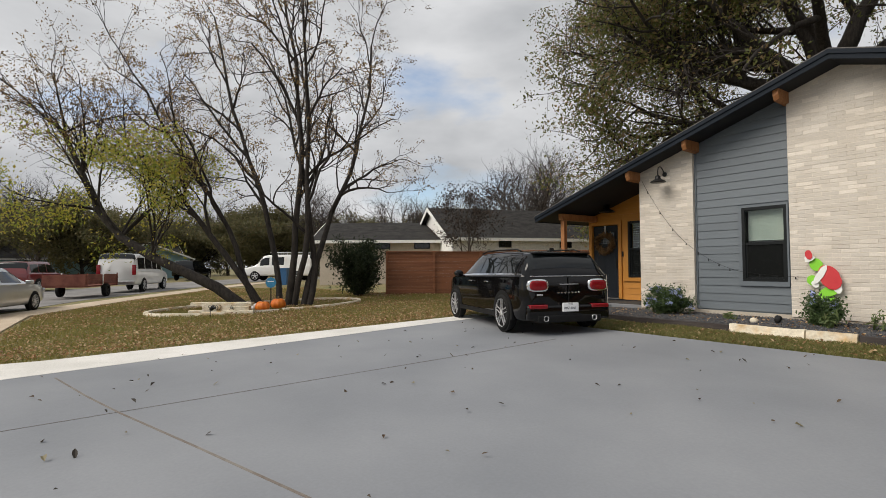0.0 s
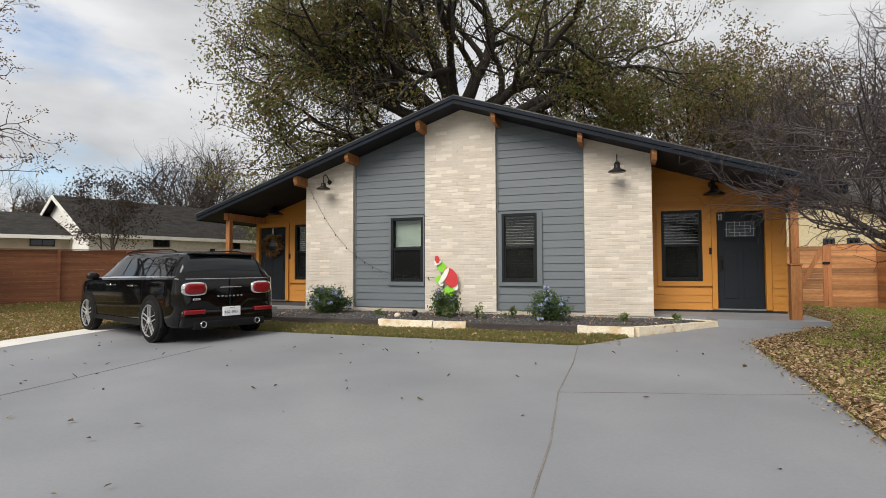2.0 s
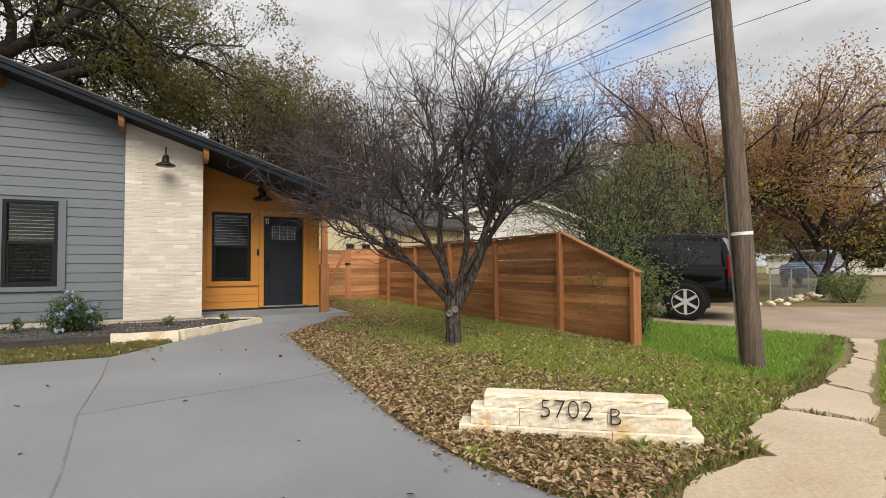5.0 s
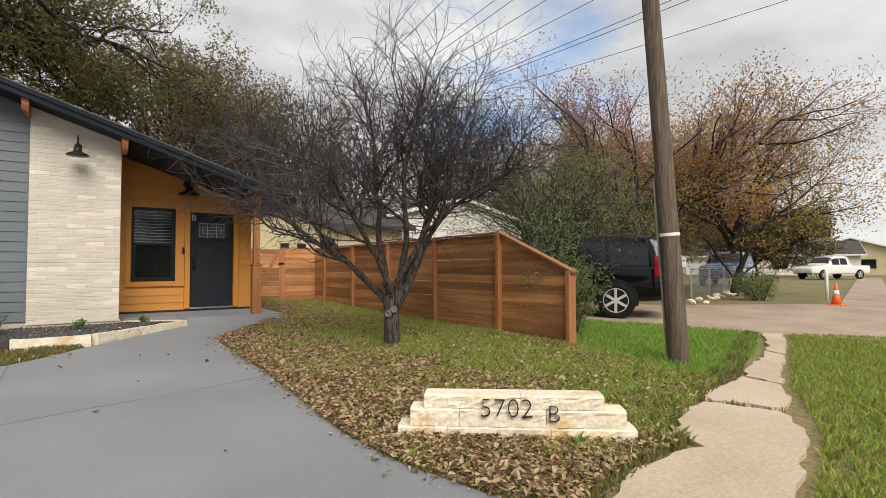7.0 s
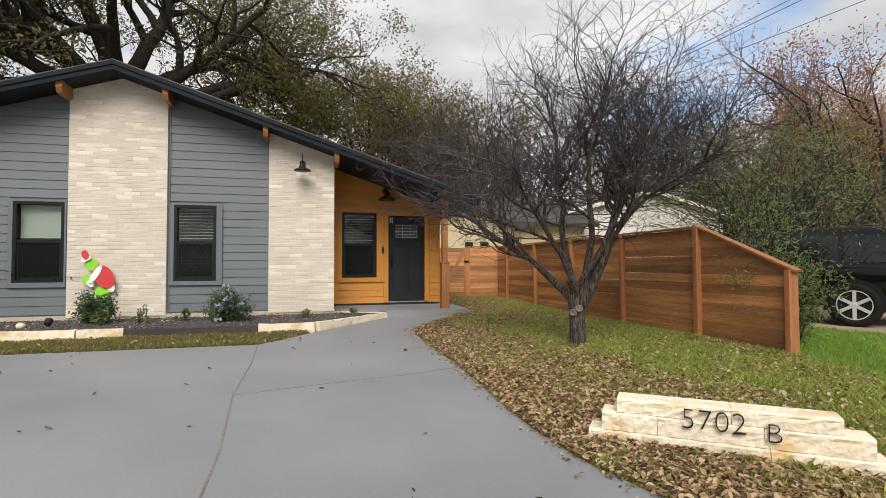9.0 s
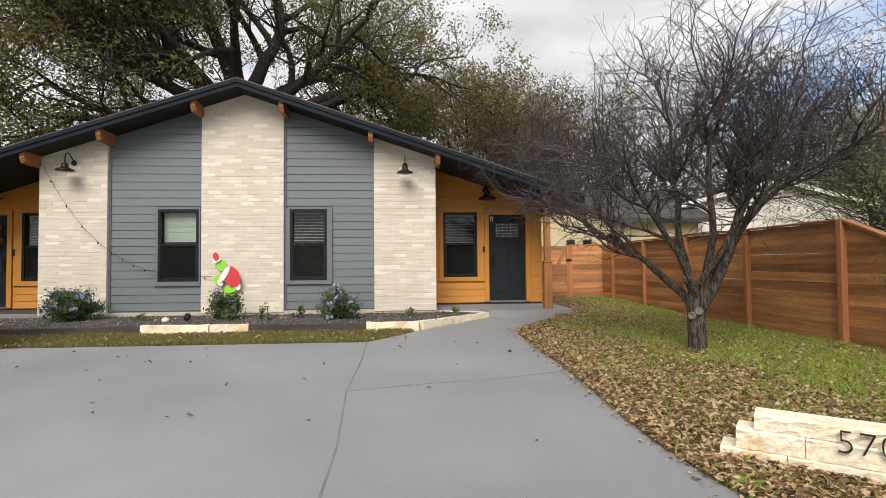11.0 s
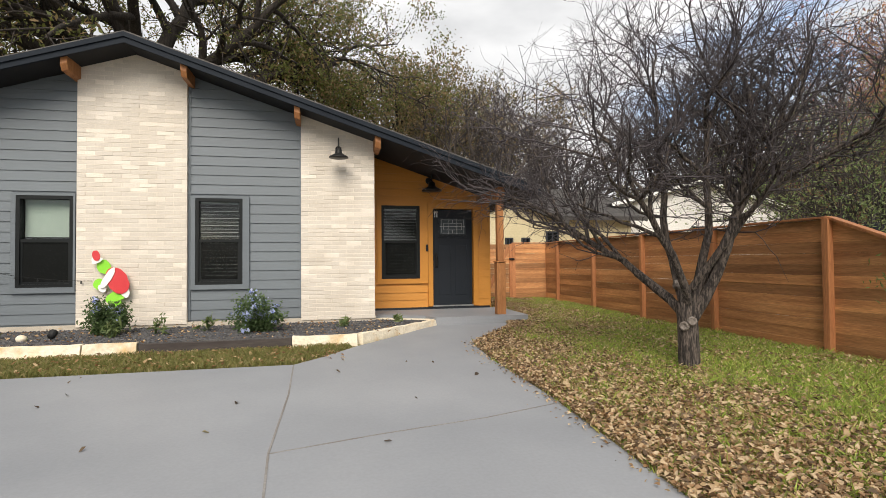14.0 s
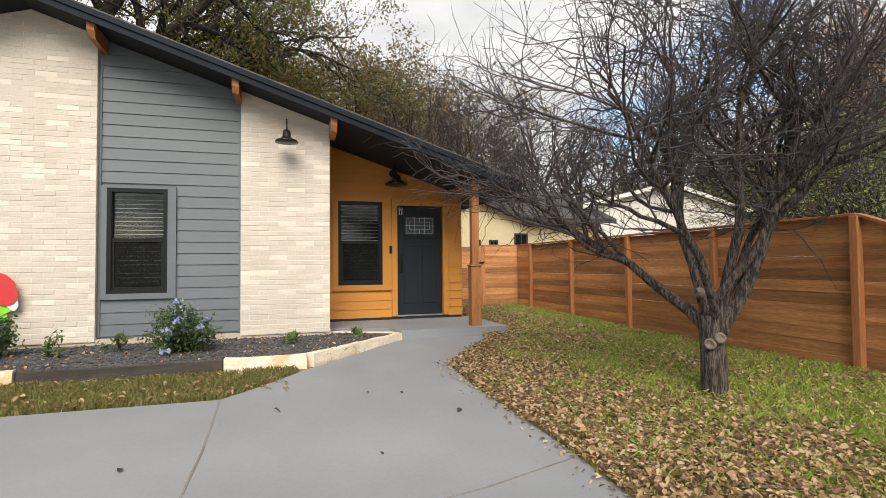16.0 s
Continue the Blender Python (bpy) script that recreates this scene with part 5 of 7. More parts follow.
def wheel(parent, x, side, track, r, width, spokes, rim_mat, shape="double"):
    y = side * track
    w = part("wheel", bmesh.new(), None, parent)
    w.matrix_local = pose(x, y, r, 0, 0, 0 if side > 0 else 180)
    h = width / 2
    bm = bmesh.new()
    rr = r * (0.80 if shape == "thin" else 0.70)
    lip = 0.009 if shape == "thin" else 0.018
    lathe(bm, [(rr, -h), (r - 0.03, -h), (r, -h + 0.03), (r, h - 0.03), (r - 0.03, h), (rr, h), (rr - 0.012, h - 0.02), (rr - 0.012, -h + 0.02)], 36, pose(0, 0, 0, -90), True)
    part("tyre", bm, M_TYRE, w, "", True)
    bm = bmesh.new()
    lathe(bm, [(rr - 0.02, h - 0.09), (rr - 0.02, h - 0.085), (0.02, h - 0.085), (0.02, h - 0.09)], 24, pose(0, 0, 0, -90))
    part("brake_disc", bm, M_PLASTIC, w)
    bm = bmesh.new()
    lathe(bm, [(rr, h - 0.006), (rr - lip, h - 0.004), (rr - lip - 0.004, h - 0.03), (rr, h - 0.03)], 30, pose(0, 0, 0, -90), True)
    for k in range(spokes):
        a = 360 * k / spokes
        for off in ((-0.028, 0.028) if shape != "single" else (0.0,)):
            t = {"double": 0.011, "thin": 0.005}.get(shape, 0.03)
            box(bm, off * 1.25 - t, h - 0.03, 0.03, off * 1.25 + t, h - 0.008, rr - 0.008, pose(0, 0, 0, 0, a, 0))
    lathe(bm, [(0.055, h - 0.03), (0.055, h - 0.008), (0.03, h - 0.004)], 14, pose(0, 0, 0, -90))
    part("rim", bm, rim_mat, w, "machined alloy rim")
    return w


def car(name, m, stations, colour, label, wheels, r, glazing, spokes=5, rim=None, lamps=True, arch=True, top=None, cat_="car", wheel_shape="double"):
    """Body, panes, wheels. glazing: (x0, x1) spans of the side windows; wheels: (rear x, front x, half track)."""
    c = thing(name, m, label, cat_)
    sh = Shell(stations)
    x0, x1 = stations[0][0], stations[-1][0]
    xs = list(np.linspace(x0, x1, 56))
    bm = bmesh.new()
    sh.skin(bm, xs, [i * 0.25 for i in range(29)])
    part("body", bm, colour, c, "", True)
    for a, b in glazing["side"]:
        for side in (1, -1):
            bm = bmesh.new()
            sh.skin(bm, list(np.linspace(a, b, 7)), [4.12 + 0.72 * k / 5 for k in range(6)], (side,), 0.006)
            part("side_window", bm, M_CARGLASS, c, "", True)
    for nm, (a, b), u0 in (("rear_window", glazing["rear"], 4.75), ("windscreen", glazing["front"], 4.75)):
        bm = bmesh.new()
        us = [u0 + (7 - u0) * k / 7 for k in range(8)]
        sh.skin(bm, list(np.linspace(a, b, 7)), us, (1, -1), 0.008, False)
        part(nm, bm, M_CARGLASS, c, "", True)
    rx, fx, tr = wheels
    for x in (rx, fx):
        for side in (1, -1):
            wheel(c, x, side, sh.at(x)[4] - 0.062, r, 0.2, spokes, rim or M_RIM, wheel_shape)
            if arch:
                bm = bmesh.new()
                n, ro, ri = 18, r + 0.085, r + 0.025
                y_out = sh.at(x)[4] + 0.006
                for k in range(n):
                    a0, a1 = math.pi * (-0.08 + 1.16 * k / n), math.pi * (-0.08 + 1.16 * (k + 1) / n)
                    q = [(ro, a0), (ro, a1), (ri, a1), (ri, a0)]
                    va = [bm.verts.new((x + rad * math.cos(a), side * y_out, r + rad * math.sin(a))) for rad, a in q]
                    vb = [bm.verts.new((x + rad * math.cos(a), side * (y_out - 0.12), r + rad * math.sin(a))) for rad, a in q]
                    bm.faces.new(va)
                    for i in range(4):
                        bm.faces.new((va[i], va[(i + 1) % 4], vb[(i + 1) % 4], vb[i]))
                part("wheel_arch", bm, M_PLASTIC, c)
            bm = bmesh.new()
            y_out = sh.at(x)[4] + 0.002
            lathe(bm, [(r + 0.03, 0), (r + 0.03, 0.05)], 28, pose(x, side * y_out - (0.05 if side > 0 else 0.0), r, -90))
            part("wheel_well", bm, M_PLASTIC, c)
    return c, sh


def pill(parent, name, x0, x1, cy, cz, ry, rz, material, label=""):
    """A lens-shaped lamp: a rounded outline in the y-z plane from x0 (outer) to x1."""
    bm_ = bmesh.new()
    rings = []
    for x, k in ((x1, 1.0), (x0 + 0.02, 1.0), (x0 + 0.005, 0.93), (x0, 0.8)):
        row = []
        for i in range(28):
            a = 2 * math.pi * i / 28
            c_, s_ = math.cos(a), math.sin(a)
            row.append(bm_.verts.new((x, cy + k * ry * math.copysign(abs(c_) ** 0.62, c_), cz + k * rz * math.copysign(abs(s_) ** 0.62, s_))))
        rings.append(row)
    for p, q in zip(rings, rings[1:]):
        for i in range(28):
            bm_.faces.new((p[i], p[(i + 1) % 28], q[(i + 1) % 28], q[i]))
    bm_.faces.new(rings[-1])
    return part(name, bm_, material, parent, label, True)


def rounded(parent, name, x0, y0, z0, x1, y1, z1, b, material, label=""):
    bm_ = bmesh.new()
    box(bm_, x0, y0, z0, x1, y1, z1)
    bevel(bm_, b, 3)
    return part(name, bm_, material, parent, label, True)


# the black wagon on the driveway; its rear looks towards the street
CAR_BLACK = paint("black_car_paint", (0.003, 0.003, 0.0035), 0.06, 0.0, 0.4)
fwd = Vector((-0.951, 0.309, 0))
left = Vector((-0.309, -0.951, 0))
rear_mid = Vector((-3.55, -3.80, 0))
mid = rear_mid + fwd * 1.335
m_car = Matrix.Translation((mid.x, mid.y, gz(mid.x, mid.y) + 0.012)) @ Matrix(((fwd.x, left.x, 0, 0), (fwd.y, left.y, 0, 0), (0, 0, 1, 0), (0, 0, 0, 1)))
st = [(-2.12, 0.36, 0.93, 0.97, 0.76, 0.66), (-2.06, 0.24, 0.99, 1.06, 0.84, 0.64), (-1.98, 0.22, 1.0, 1.27, 0.87, 0.61), (-1.84, 0.21, 1.0, 1.40, 0.89, 0.61), (-1.2, 0.2, 0.995, 1.44, 0.90, 0.62), (-0.4, 0.2, 0.985, 1.45, 0.90, 0.62),
      (0.35, 0.2, 0.975, 1.43, 0.90, 0.61), (0.70, 0.2, 0.965, 1.33, 0.895, 0.59), (1.10, 0.2, 0.955, 1.03, 0.89, 0.62), (1.6, 0.2, 0.90, 0.97, 0.88, 0.6), (2.0, 0.22, 0.78, 0.85, 0.8, 0.5), (2.14, 0.32, 0.6, 0.68, 0.66, 0.4)]
wagon, shell = car("parked_wagon", m_car, st, CAR_BLACK, "glossy black compact wagon parked on the driveway, rear doors shut", (-1.335, 1.335, 0.80), 0.325,
                   {"side": ((-1.72, -1.02), (-0.97, -0.12), (-0.06, 0.82)), "rear": (-2.035, -1.87), "front": (0.5, 1.02)}, wheel_shape="thin")
rounded(wagon, "bumper", -2.17, -0.80, 0.24, -2.02, 0.80, 0.50, 0.05, CAR_BLACK)
rounded(wagon, "diffuser", -2.18, -0.62, 0.20, -2.05, 0.62, 0.33, 0.03, M_PLASTIC)
for s in (1, -1):
    lampo = pill(wagon, "tail_light", -2.148, -2.0, s * 0.585, 0.835, 0.2, 0.112, M_CHROME, "red tail light in a chrome ring")
    pill(lampo, "lens", -2.168, -2.1, s * 0.585, 0.835, 0.168, 0.085, M_LAMP_RED, "red lens")
    rounded(wagon, "fog_light", -2.19, s * 0.60 - 0.17, 0.44, -2.1, s * 0.60 + 0.17, 0.51, 0.02, M_LAMP_RED, "red rear reflector")
    bm = bmesh.new()
    lathe(bm, [(0.048, 0), (0.052, 0.05), (0.046, 0.055), (0.04, 0.05), (0.038, 0.0)], 18, pose(-2.15, s * 0.47, 0.275, 0, -90))
    part("exhaust_tip", bm, M_CHROME, wagon, "chrome exhaust tip", True)
    bm = bmesh.new()
    shell.skin(bm, list(np.linspace(-2.0, 1.05, 24)), [3.98, 4.04, 4.10], (s,), 0.009)
    part("belt_strip", bm, M_CHROME, wagon, "chrome belt line", True)
    for x in (0.28, -0.62):
        rounded(wagon, "door_handle", x - 0.1, s * 0.905 - 0.012, 0.86, x + 0.1, s * 0.905 + 0.03, 0.885, 0.01, M_CHROME, "chrome door handle")
    bm = bmesh.new()
    pts = [(-1.55, 1.435), (-1.35, 1.475), (-0.5, 1.49), (0.1, 1.478), (0.35, 1.44)]
    for (a, za), (b, zb) in zip(pts, pts[1:]):
        tube(bm, (a, s * 0.60, za), (b, s * 0.60, zb), 0.014, None, 8)
    part("roof_rail", bm, M_PLASTIC, wagon, "", True)
    bm = bmesh.new()
    lathe(bm, [(0.02, -0.06), (0.085, -0.05), (0.1, 0.0), (0.085, 0.04), (0.02, 0.055)], 16, pose(0.80, s * 1.0, 1.02, 0, 90) @ Matrix.Diagonal((0.75, 1.1, 0.9, 1)))
    mir = part("mirror", bm, CAR_BLACK, wagon, "", True)
    rounded(mir, "stalk", 0.78, min(s * 0.86, s * 0.96), 0.95, 0.84, max(s * 0.86, s * 0.96), 0.99, 0.01, M_PLASTIC)
    bm = bmesh.new()
    box(bm, -1.0, s * 0.896 - 0.004, 0.24, 1.0, s * 0.896 + 0.012, 0.32)
    part("sill", bm, M_PLASTIC, wagon)
    # cuts between the doors
    for x in (-0.995, -0.09, 0.92):
        bm = bmesh.new()
        shell.skin(bm, [x - 0.003, x + 0.003], [1.3 + 0.35 * k for k in range(8)], (s,), 0.002)
        part("door_gap", bm, M_PLASTIC, wagon)
rounded(wagon, "rear_strip", -2.115, -0.72, 0.985, -2.06, 0.72, 1.0, 0.006, M_CHROME, "chrome strip under the rear window")
bm = bmesh.new()
box(bm, -2.145, -0.003, 0.5, -2.1, 0.003, 0.98)
part("door_gap", bm, M_PLASTIC, wagon)
rounded(wagon, "grab_bar", -2.16, -0.19, 0.845, -2.1, 0.19, 0.86, 0.005, M_CHROME, "chrome grab strip")
for i in range(7):
    rounded(wagon, "badge_bar", -2.138, 0.2 - i * 0.068 - 0.016, 0.695, -2.1, 0.2 - i * 0.068 + 0.016, 0.72, 0.004, M_CHROME, "chrome badge mark")
rounded(wagon, "emblem", -2.15, 0.50, 0.655, -2.1, 0.62, 0.69, 0.012, M_CHROME, "winged chrome emblem")
plate = rounded(wagon, "number_plate", -2.205, -0.15, 0.385, -2.165, 0.15, 0.535, 0.006, M_PLATE, "white number plate")
M_INK = mat("plate_ink", (0.02, 0.025, 0.05), None, 5, 0.6, fine=0)
lettering("plate_text", "KBZ-9051", 0.056, 0.001, M_INK, plate, pose(-2.2065, 0.132, 0.428, 90, 0, -90), "dark plate characters")
lettering("plate_text", "TEXAS", 0.03, 0.001, M_INK, plate, pose(-2.2065, 0.05, 0.505, 90, 0, -90), "dark plate characters")
rounded(wagon, "roof_spoiler", -1.95, -0.56, 1.385, -1.80, 0.56, 1.408, 0.01, CAR_BLACK)
bm = bmesh.new()
box(bm, -1.62, -0.015, 1.45, -1.5, 0.015, 1.5)
bevel(bm, 0.008, 2)
part("antenna_fin", bm, CAR_BLACK, wagon)
bm = bmesh.new()
tube(bm, (-2.055, 0.03, 1.03), (-2.03, 0.42, 1.05), 0.008)
tube(bm, (-2.055, -0.03, 1.03), (-2.03, -0.42, 1.05), 0.008)
part("wiper", bm, M_PLASTIC, wagon)

# ---- round the many-stemmed tree ----
ring_c, ring_a, ring_b = Vector((-13.5, -6.2)), 1.9, 3.25
gq = random.Random(3)
k = 0
a = 0.0
while a < 2 * math.pi - 0.12:
    stepa = gq.uniform(0.16, 0.24)
    p0 = (ring_c.x + ring_a * math.cos(a + 0.008), ring_c.y + ring_b * math.sin(a + 0.008))
    p1 = (ring_c.x + ring_a * math.cos(a + stepa), ring_c.y + ring_b * math.sin(a + stepa))
    zz = gz(*p0)
    edge_block("ring_stone", p0, p1, zz - 0.06, zz + 0.075, 0.14, M_STONE, "pale limestone block of the tree ring", "edging stone", 200 + k, "tree ring")
    a += stepa
    k += 1
M_PUMPKIN = mat("orange_pumpkin", (0.62, 0.13, 0.012), (0.70, 0.20, 0.02), 5, 0.45, fine=0.12, bscale=30)
M_STEM = mat("dry_stem", (0.18, 0.13, 0.06), None, 8, 0.8)


def pumpkin(x, y, r, material, label):
    t = thing("pumpkin", pose(x, y, gz(x, y) + 0.0), label, "pumpkin", "pumpkins")
    bm_ = bmesh.new()
    prof = [(0.02, 0.10), (0.35, 0.0), (0.75, 0.12), (0.97, 0.4), (1.0, 0.7), (0.85, 1.05), (0.55, 1.28), (0.2, 1.25), (0.05, 1.18)]
    rings = []
    for pr, pz in prof:
        row = []
        for i in range(40):
            an = 2 * math.pi * i / 40
            lobe = 1 - 0.09 * abs(math.cos(an * 5)) ** 3
            row.append(bm_.verts.new((pr * r * lobe * math.cos(an), pr * r * lobe * math.sin(an), pz * r)))
        rings.append(row)
    for p, q in zip(rings, rings[1:]):
        for i in range(40):
            bm_.faces.new((p[i], p[(i + 1) % 40], q[(i + 1) % 40], q[i]))
    bm_.faces.new(rings[-1])
    bm_.faces.new(rings[0][::-1])
    part("rind", bm_, material, t, "", True)
    bm_ = bmesh.new()
    tube(bm_, (0, 0, 1.15 * r), (0.1 * r, 0, 1.6 * r), 0.14 * r, 0.1 * r, 7)
    part("stem", bm_, M_STEM, t)


pumpkin(-12.39, -6.06, 0.235, M_PUMPKIN, "large ribbed orange pumpkin on the lawn")
pumpkin(-11.99, -6.64, 0.215, M_PUMPKIN, "ribbed orange pumpkin on the lawn")
pumpkin(-12.34, -6.79, 0.16, M_WHITE, "small white pumpkin beside the orange ones")
sgn = thing("yard_sign", pose(-13.0, -6.1, gz(-13, -6.1), 0, 0, 55), "small blue octagonal yard sign on a stake", "yard sign")
bm = bmesh.new()
lathe(bm, [(0.17, 0), (0.17, 0.012)], 8, pose(0, 0, 0.78, 90))
part("panel", bm, mat("sign_blue", (0.03, 0.22, 0.42), None, 4, 0.4), sgn)
bm = bmesh.new()
box(bm, -0.1, -0.016, 0.8, 0.1, -0.0125, 0.83)
part("print_bar", bm, M_WHITE, sgn)
bm = bmesh.new()
box(bm, -0.015, 0.0005, -0.1, 0.015, 0.014, 0.75)
part("stake", bm, M_BLACK, sgn)
lit = thing("path_light", pose(-11.45, -8.15, gz(-11.5, -8.1)), "small black spotlight on a spike in the lawn", "garden light")
bm = bmesh.new()
lathe(bm, [(0.03, 0), (0.05, 0.02), (0.06, 0.12)], 12, pose(0, 0, 0.18, -50, 0, -40))
part("head", bm, M_BLACK, lit)
bm = bmesh.new()
tube(bm, (0, 0, -0.05), (0, 0, 0.2), 0.01)
part("spike", bm, M_BLACK, lit)

L_GOLD = leaf_mat("golden_leaves", [(0.50, 0.33, 0.08), (0.40, 0.29, 0.075), (0.30, 0.28, 0.075), (0.55, 0.29, 0.08)])

# ---- shrubs and small trees beyond ----
L_OLEANDER = leaf_mat("dark_oleander_leaves", [(0.02, 0.035, 0.014), (0.03, 0.045, 0.018), (0.04, 0.055, 0.022), (0.015, 0.025, 0.01)])


def leafy_bush(name, x, y, h, r, seed, leaves, per, size, label, spread_=0.12, stems_n=16, ratio=0.3):
    g_ = random.Random(seed)
    t = thing(name, pose(x, y, gz(x, y)), label, "bush")
    segs, tips = [], []
    for _ in range(stems_n):
        a_ = g_.uniform(0, 6.28)
        e = g_.uniform(0.05, r / h * 1.1)
        grow(g_, segs, tips, (0.15 * r * math.cos(a_), 0.15 * r * math.sin(a_), -0.05), (math.cos(a_) * e, math.sin(a_) * e, 1), h * g_.uniform(0.7, 1.05), 0.016, 0,
             [dict(n=6, bend=0.08, kids=6, fork=(20, 50), taper=0.4, bare=0.08, len=0), dict(n=3, bend=0.12, kids=0, fork=(20, 50), len=h * 0.25, taper=0.5, r=0.006)])
    o_ = new("stem", limb_mesh("stem", segs, M_BARK))
    o_.parent = t
    o_ = new("foliage", scatter_leaves("foliage", [s_[1] for s_ in segs if s_[1].z > 0.08 * h], per, spread_, size, leaves, seed, ratio))
    o_.parent = t
    return t


leafy_bush("oleander_bush", -15.75, -1.75, 2.05, 1.1, 4, L_OLEANDER, 16, 0.16, "dense dark green oleander bush by the fence", 0.14, 22)
leafy_bush("garden_bush", 10.25, -4.9, 1.25, 0.6, 5, L_GREEN, 12, 0.075, "feathery green bush at the fence's end", 0.10, 16)
leafy_bush("garden_bush", 11.3, -3.3, 2.7, 0.8, 6, L_GREEN, 8, 0.085, "tall feathery green bush behind the fence", 0.2, 18, 0.22)
rules_mid = [dict(n=6, bend=0.08, up=0.03, kids=7, fork=(25, 55), taper=0.3, bare=0.25, len=0), dict(n=5, bend=0.13, up=0.03, kids=6, fork=(25, 60), len=2.4, taper=0.4, r=0.05, bare=0.15),
             dict(n=4, bend=0.15, kids=2.5, fork=(30, 60), len=1.2, taper=0.5, r=0.018, bare=0.1), dict(n=2, bend=0.15, kids=0, fork=(30, 60), len=0.6, taper=0.5, r=0.008)]


def fan(n_, tilt, ln, r, z0, seed):
    g_ = random.Random(seed)
    out = [((0, 0, -0.2), (0.02, 0, 1), z0 + 0.6, r * 1.7)]
    for i in range(n_):
        a_ = 6.283 * i / n_ + g_.uniform(-0.3, 0.3)
        e = radians(g_.uniform(*tilt))
        out.append(((0, 0, z0 + g_.uniform(-0.3, 0.3)), (math.cos(a_) * math.sin(e), math.sin(a_) * math.sin(e), math.cos(e)), ln * g_.uniform(0.8, 1.2), r))
    return out


rules_small = [dict(n=6, bend=0.06, up=0.03, kids=6, fork=(20, 45), taper=0.3, bare=0.35, len=0), dict(n=4, bend=0.12, up=0.02, kids=5, fork=(25, 55), len=1.1, taper=0.4, r=0.015), dict(n=3, bend=0.15, kids=0, fork=(30, 60), len=0.5, taper=0.5, r=0.006)]
tree("crape_myrtle", (-15.4, 3.2, -0.2), [((0.1 * i, 0.08 * i, -0.1), (0.5 * math.cos(i * 1.3), 0.5 * math.sin(i * 1.3), 2.2), 3.9, 0.04) for i in range(5)], rules_small, 31, M_BARK2, M_TWIG,
     "small multi-stemmed tree with dark withered leaves", (26, 0.18, 0.11, leaf_mat("withered_leaves", [(0.06, 0.045, 0.04), (0.09, 0.06, 0.045), (0.045, 0.04, 0.035)])), thin=0.012)
tree("feathery_tree", (15.2, -0.2, -0.3), fan(8, (25, 65), 1.7, 0.06, 1.0, 1), rules_mid, 41, M_BARK, M_TWIG, "light green feathery tree behind the fence", (8, 0.17, 0.08, L_GREEN))
red = tree("autumn_tree", (21.5, 1.2, -0.4), fan(11, (12, 58), 5.4, 0.14, 2.0, 2), [dict(rules_mid[0], kids=8), dict(rules_mid[1], kids=6), dict(rules_mid[2], kids=3.2), dict(rules_mid[3], r=0.010)], 42, M_BARK, M_REDTWIG, "tall tree with red and orange autumn leaves", (7, 0.2, 0.10, L_RED))
copy_thing(red, pose(27.5, 4.5, -0.4, 0, 0, 100))
copy_thing(red, pose(31.0, 9.5, -0.4, 0, 0, 200))
gold = tree("golden_tree", (24.5, -0.8, -0.4), fan(8, (25, 64), 3.4, 0.1, 2.1, 3), rules_mid, 43, M_BARK, M_TWIG, "broad tree with golden leaves over the drive", (14, 0.28, 0.11, L_GOLD))
brown = tree("russet_tree", (7.6, 25.0, -0.3), fan(10, (12, 52), 8.0, 0.2, 4.0, 4), [dict(rules_mid[0]), dict(rules_mid[1], len=3.6), dict(rules_mid[2], len=1.7), rules_mid[3]], 44, M_BARK, M_TWIG, "tall tree with thinning russet-brown leaves", (13, 0.24, 0.22, L_BROWN))
copy_thing(brown, pose(13.5, 30, -0.3, 0, 0, 130))
bare = tree("bare_shade_tree", (17.5, 20.0, -0.3), fan(9, (12, 55), 5.5, 0.16, 2.6, 5), [dict(rules_mid[0], kids=9), dict(rules_mid[1], len=2.8, kids=8), dict(rules_mid[2], len=1.4), rules_mid[3]], 45, M_BARK2, M_TWIG, "leafless grey shade tree behind the houses")
for x, y, rz in ((12.0, 17.5, 60), (22.5, 15.0, 140), (-27.0, 20.0, 200), (-33, 26, 300), (28, 14, 20)):
    copy_thing(bare, pose(x, y, -0.3, 0, 0, rz))
far = tree("far_tree", (-62.0, 8.0, -0.3), fan(9, (12, 72), 5.2, 0.16, 1.6, 6), rules_mid, 46, M_BARK, M_TWIG, "distant roadside tree with dull olive leaves", (13, 0.38, 0.34, L_FAR))
for i in range(26):
    gq = random.Random(300 + i)
    b = radians(-118 + 78 * i / 25)
    d = gq.uniform(62, 92)
    copy_thing(far if gq.random() < 0.75 else bare, pose(3 + d * math.sin(b), -11 + d * math.cos(b), -0.4, 0, 0, gq.uniform(0, 360)))
for x, y, rz in ((42, 14, 0), (50, 22, 90), (36, 22, 180), (60, 14, 260), (9, 44, 0), (22, 40, 80), (33, 34, 160)):
    copy_thing(far, pose(x, y, -0.4, 0, 0, rz))
yel = copy_thing(gold, pose(-16.5, 24.0, 0.6, 0, 0, 60))


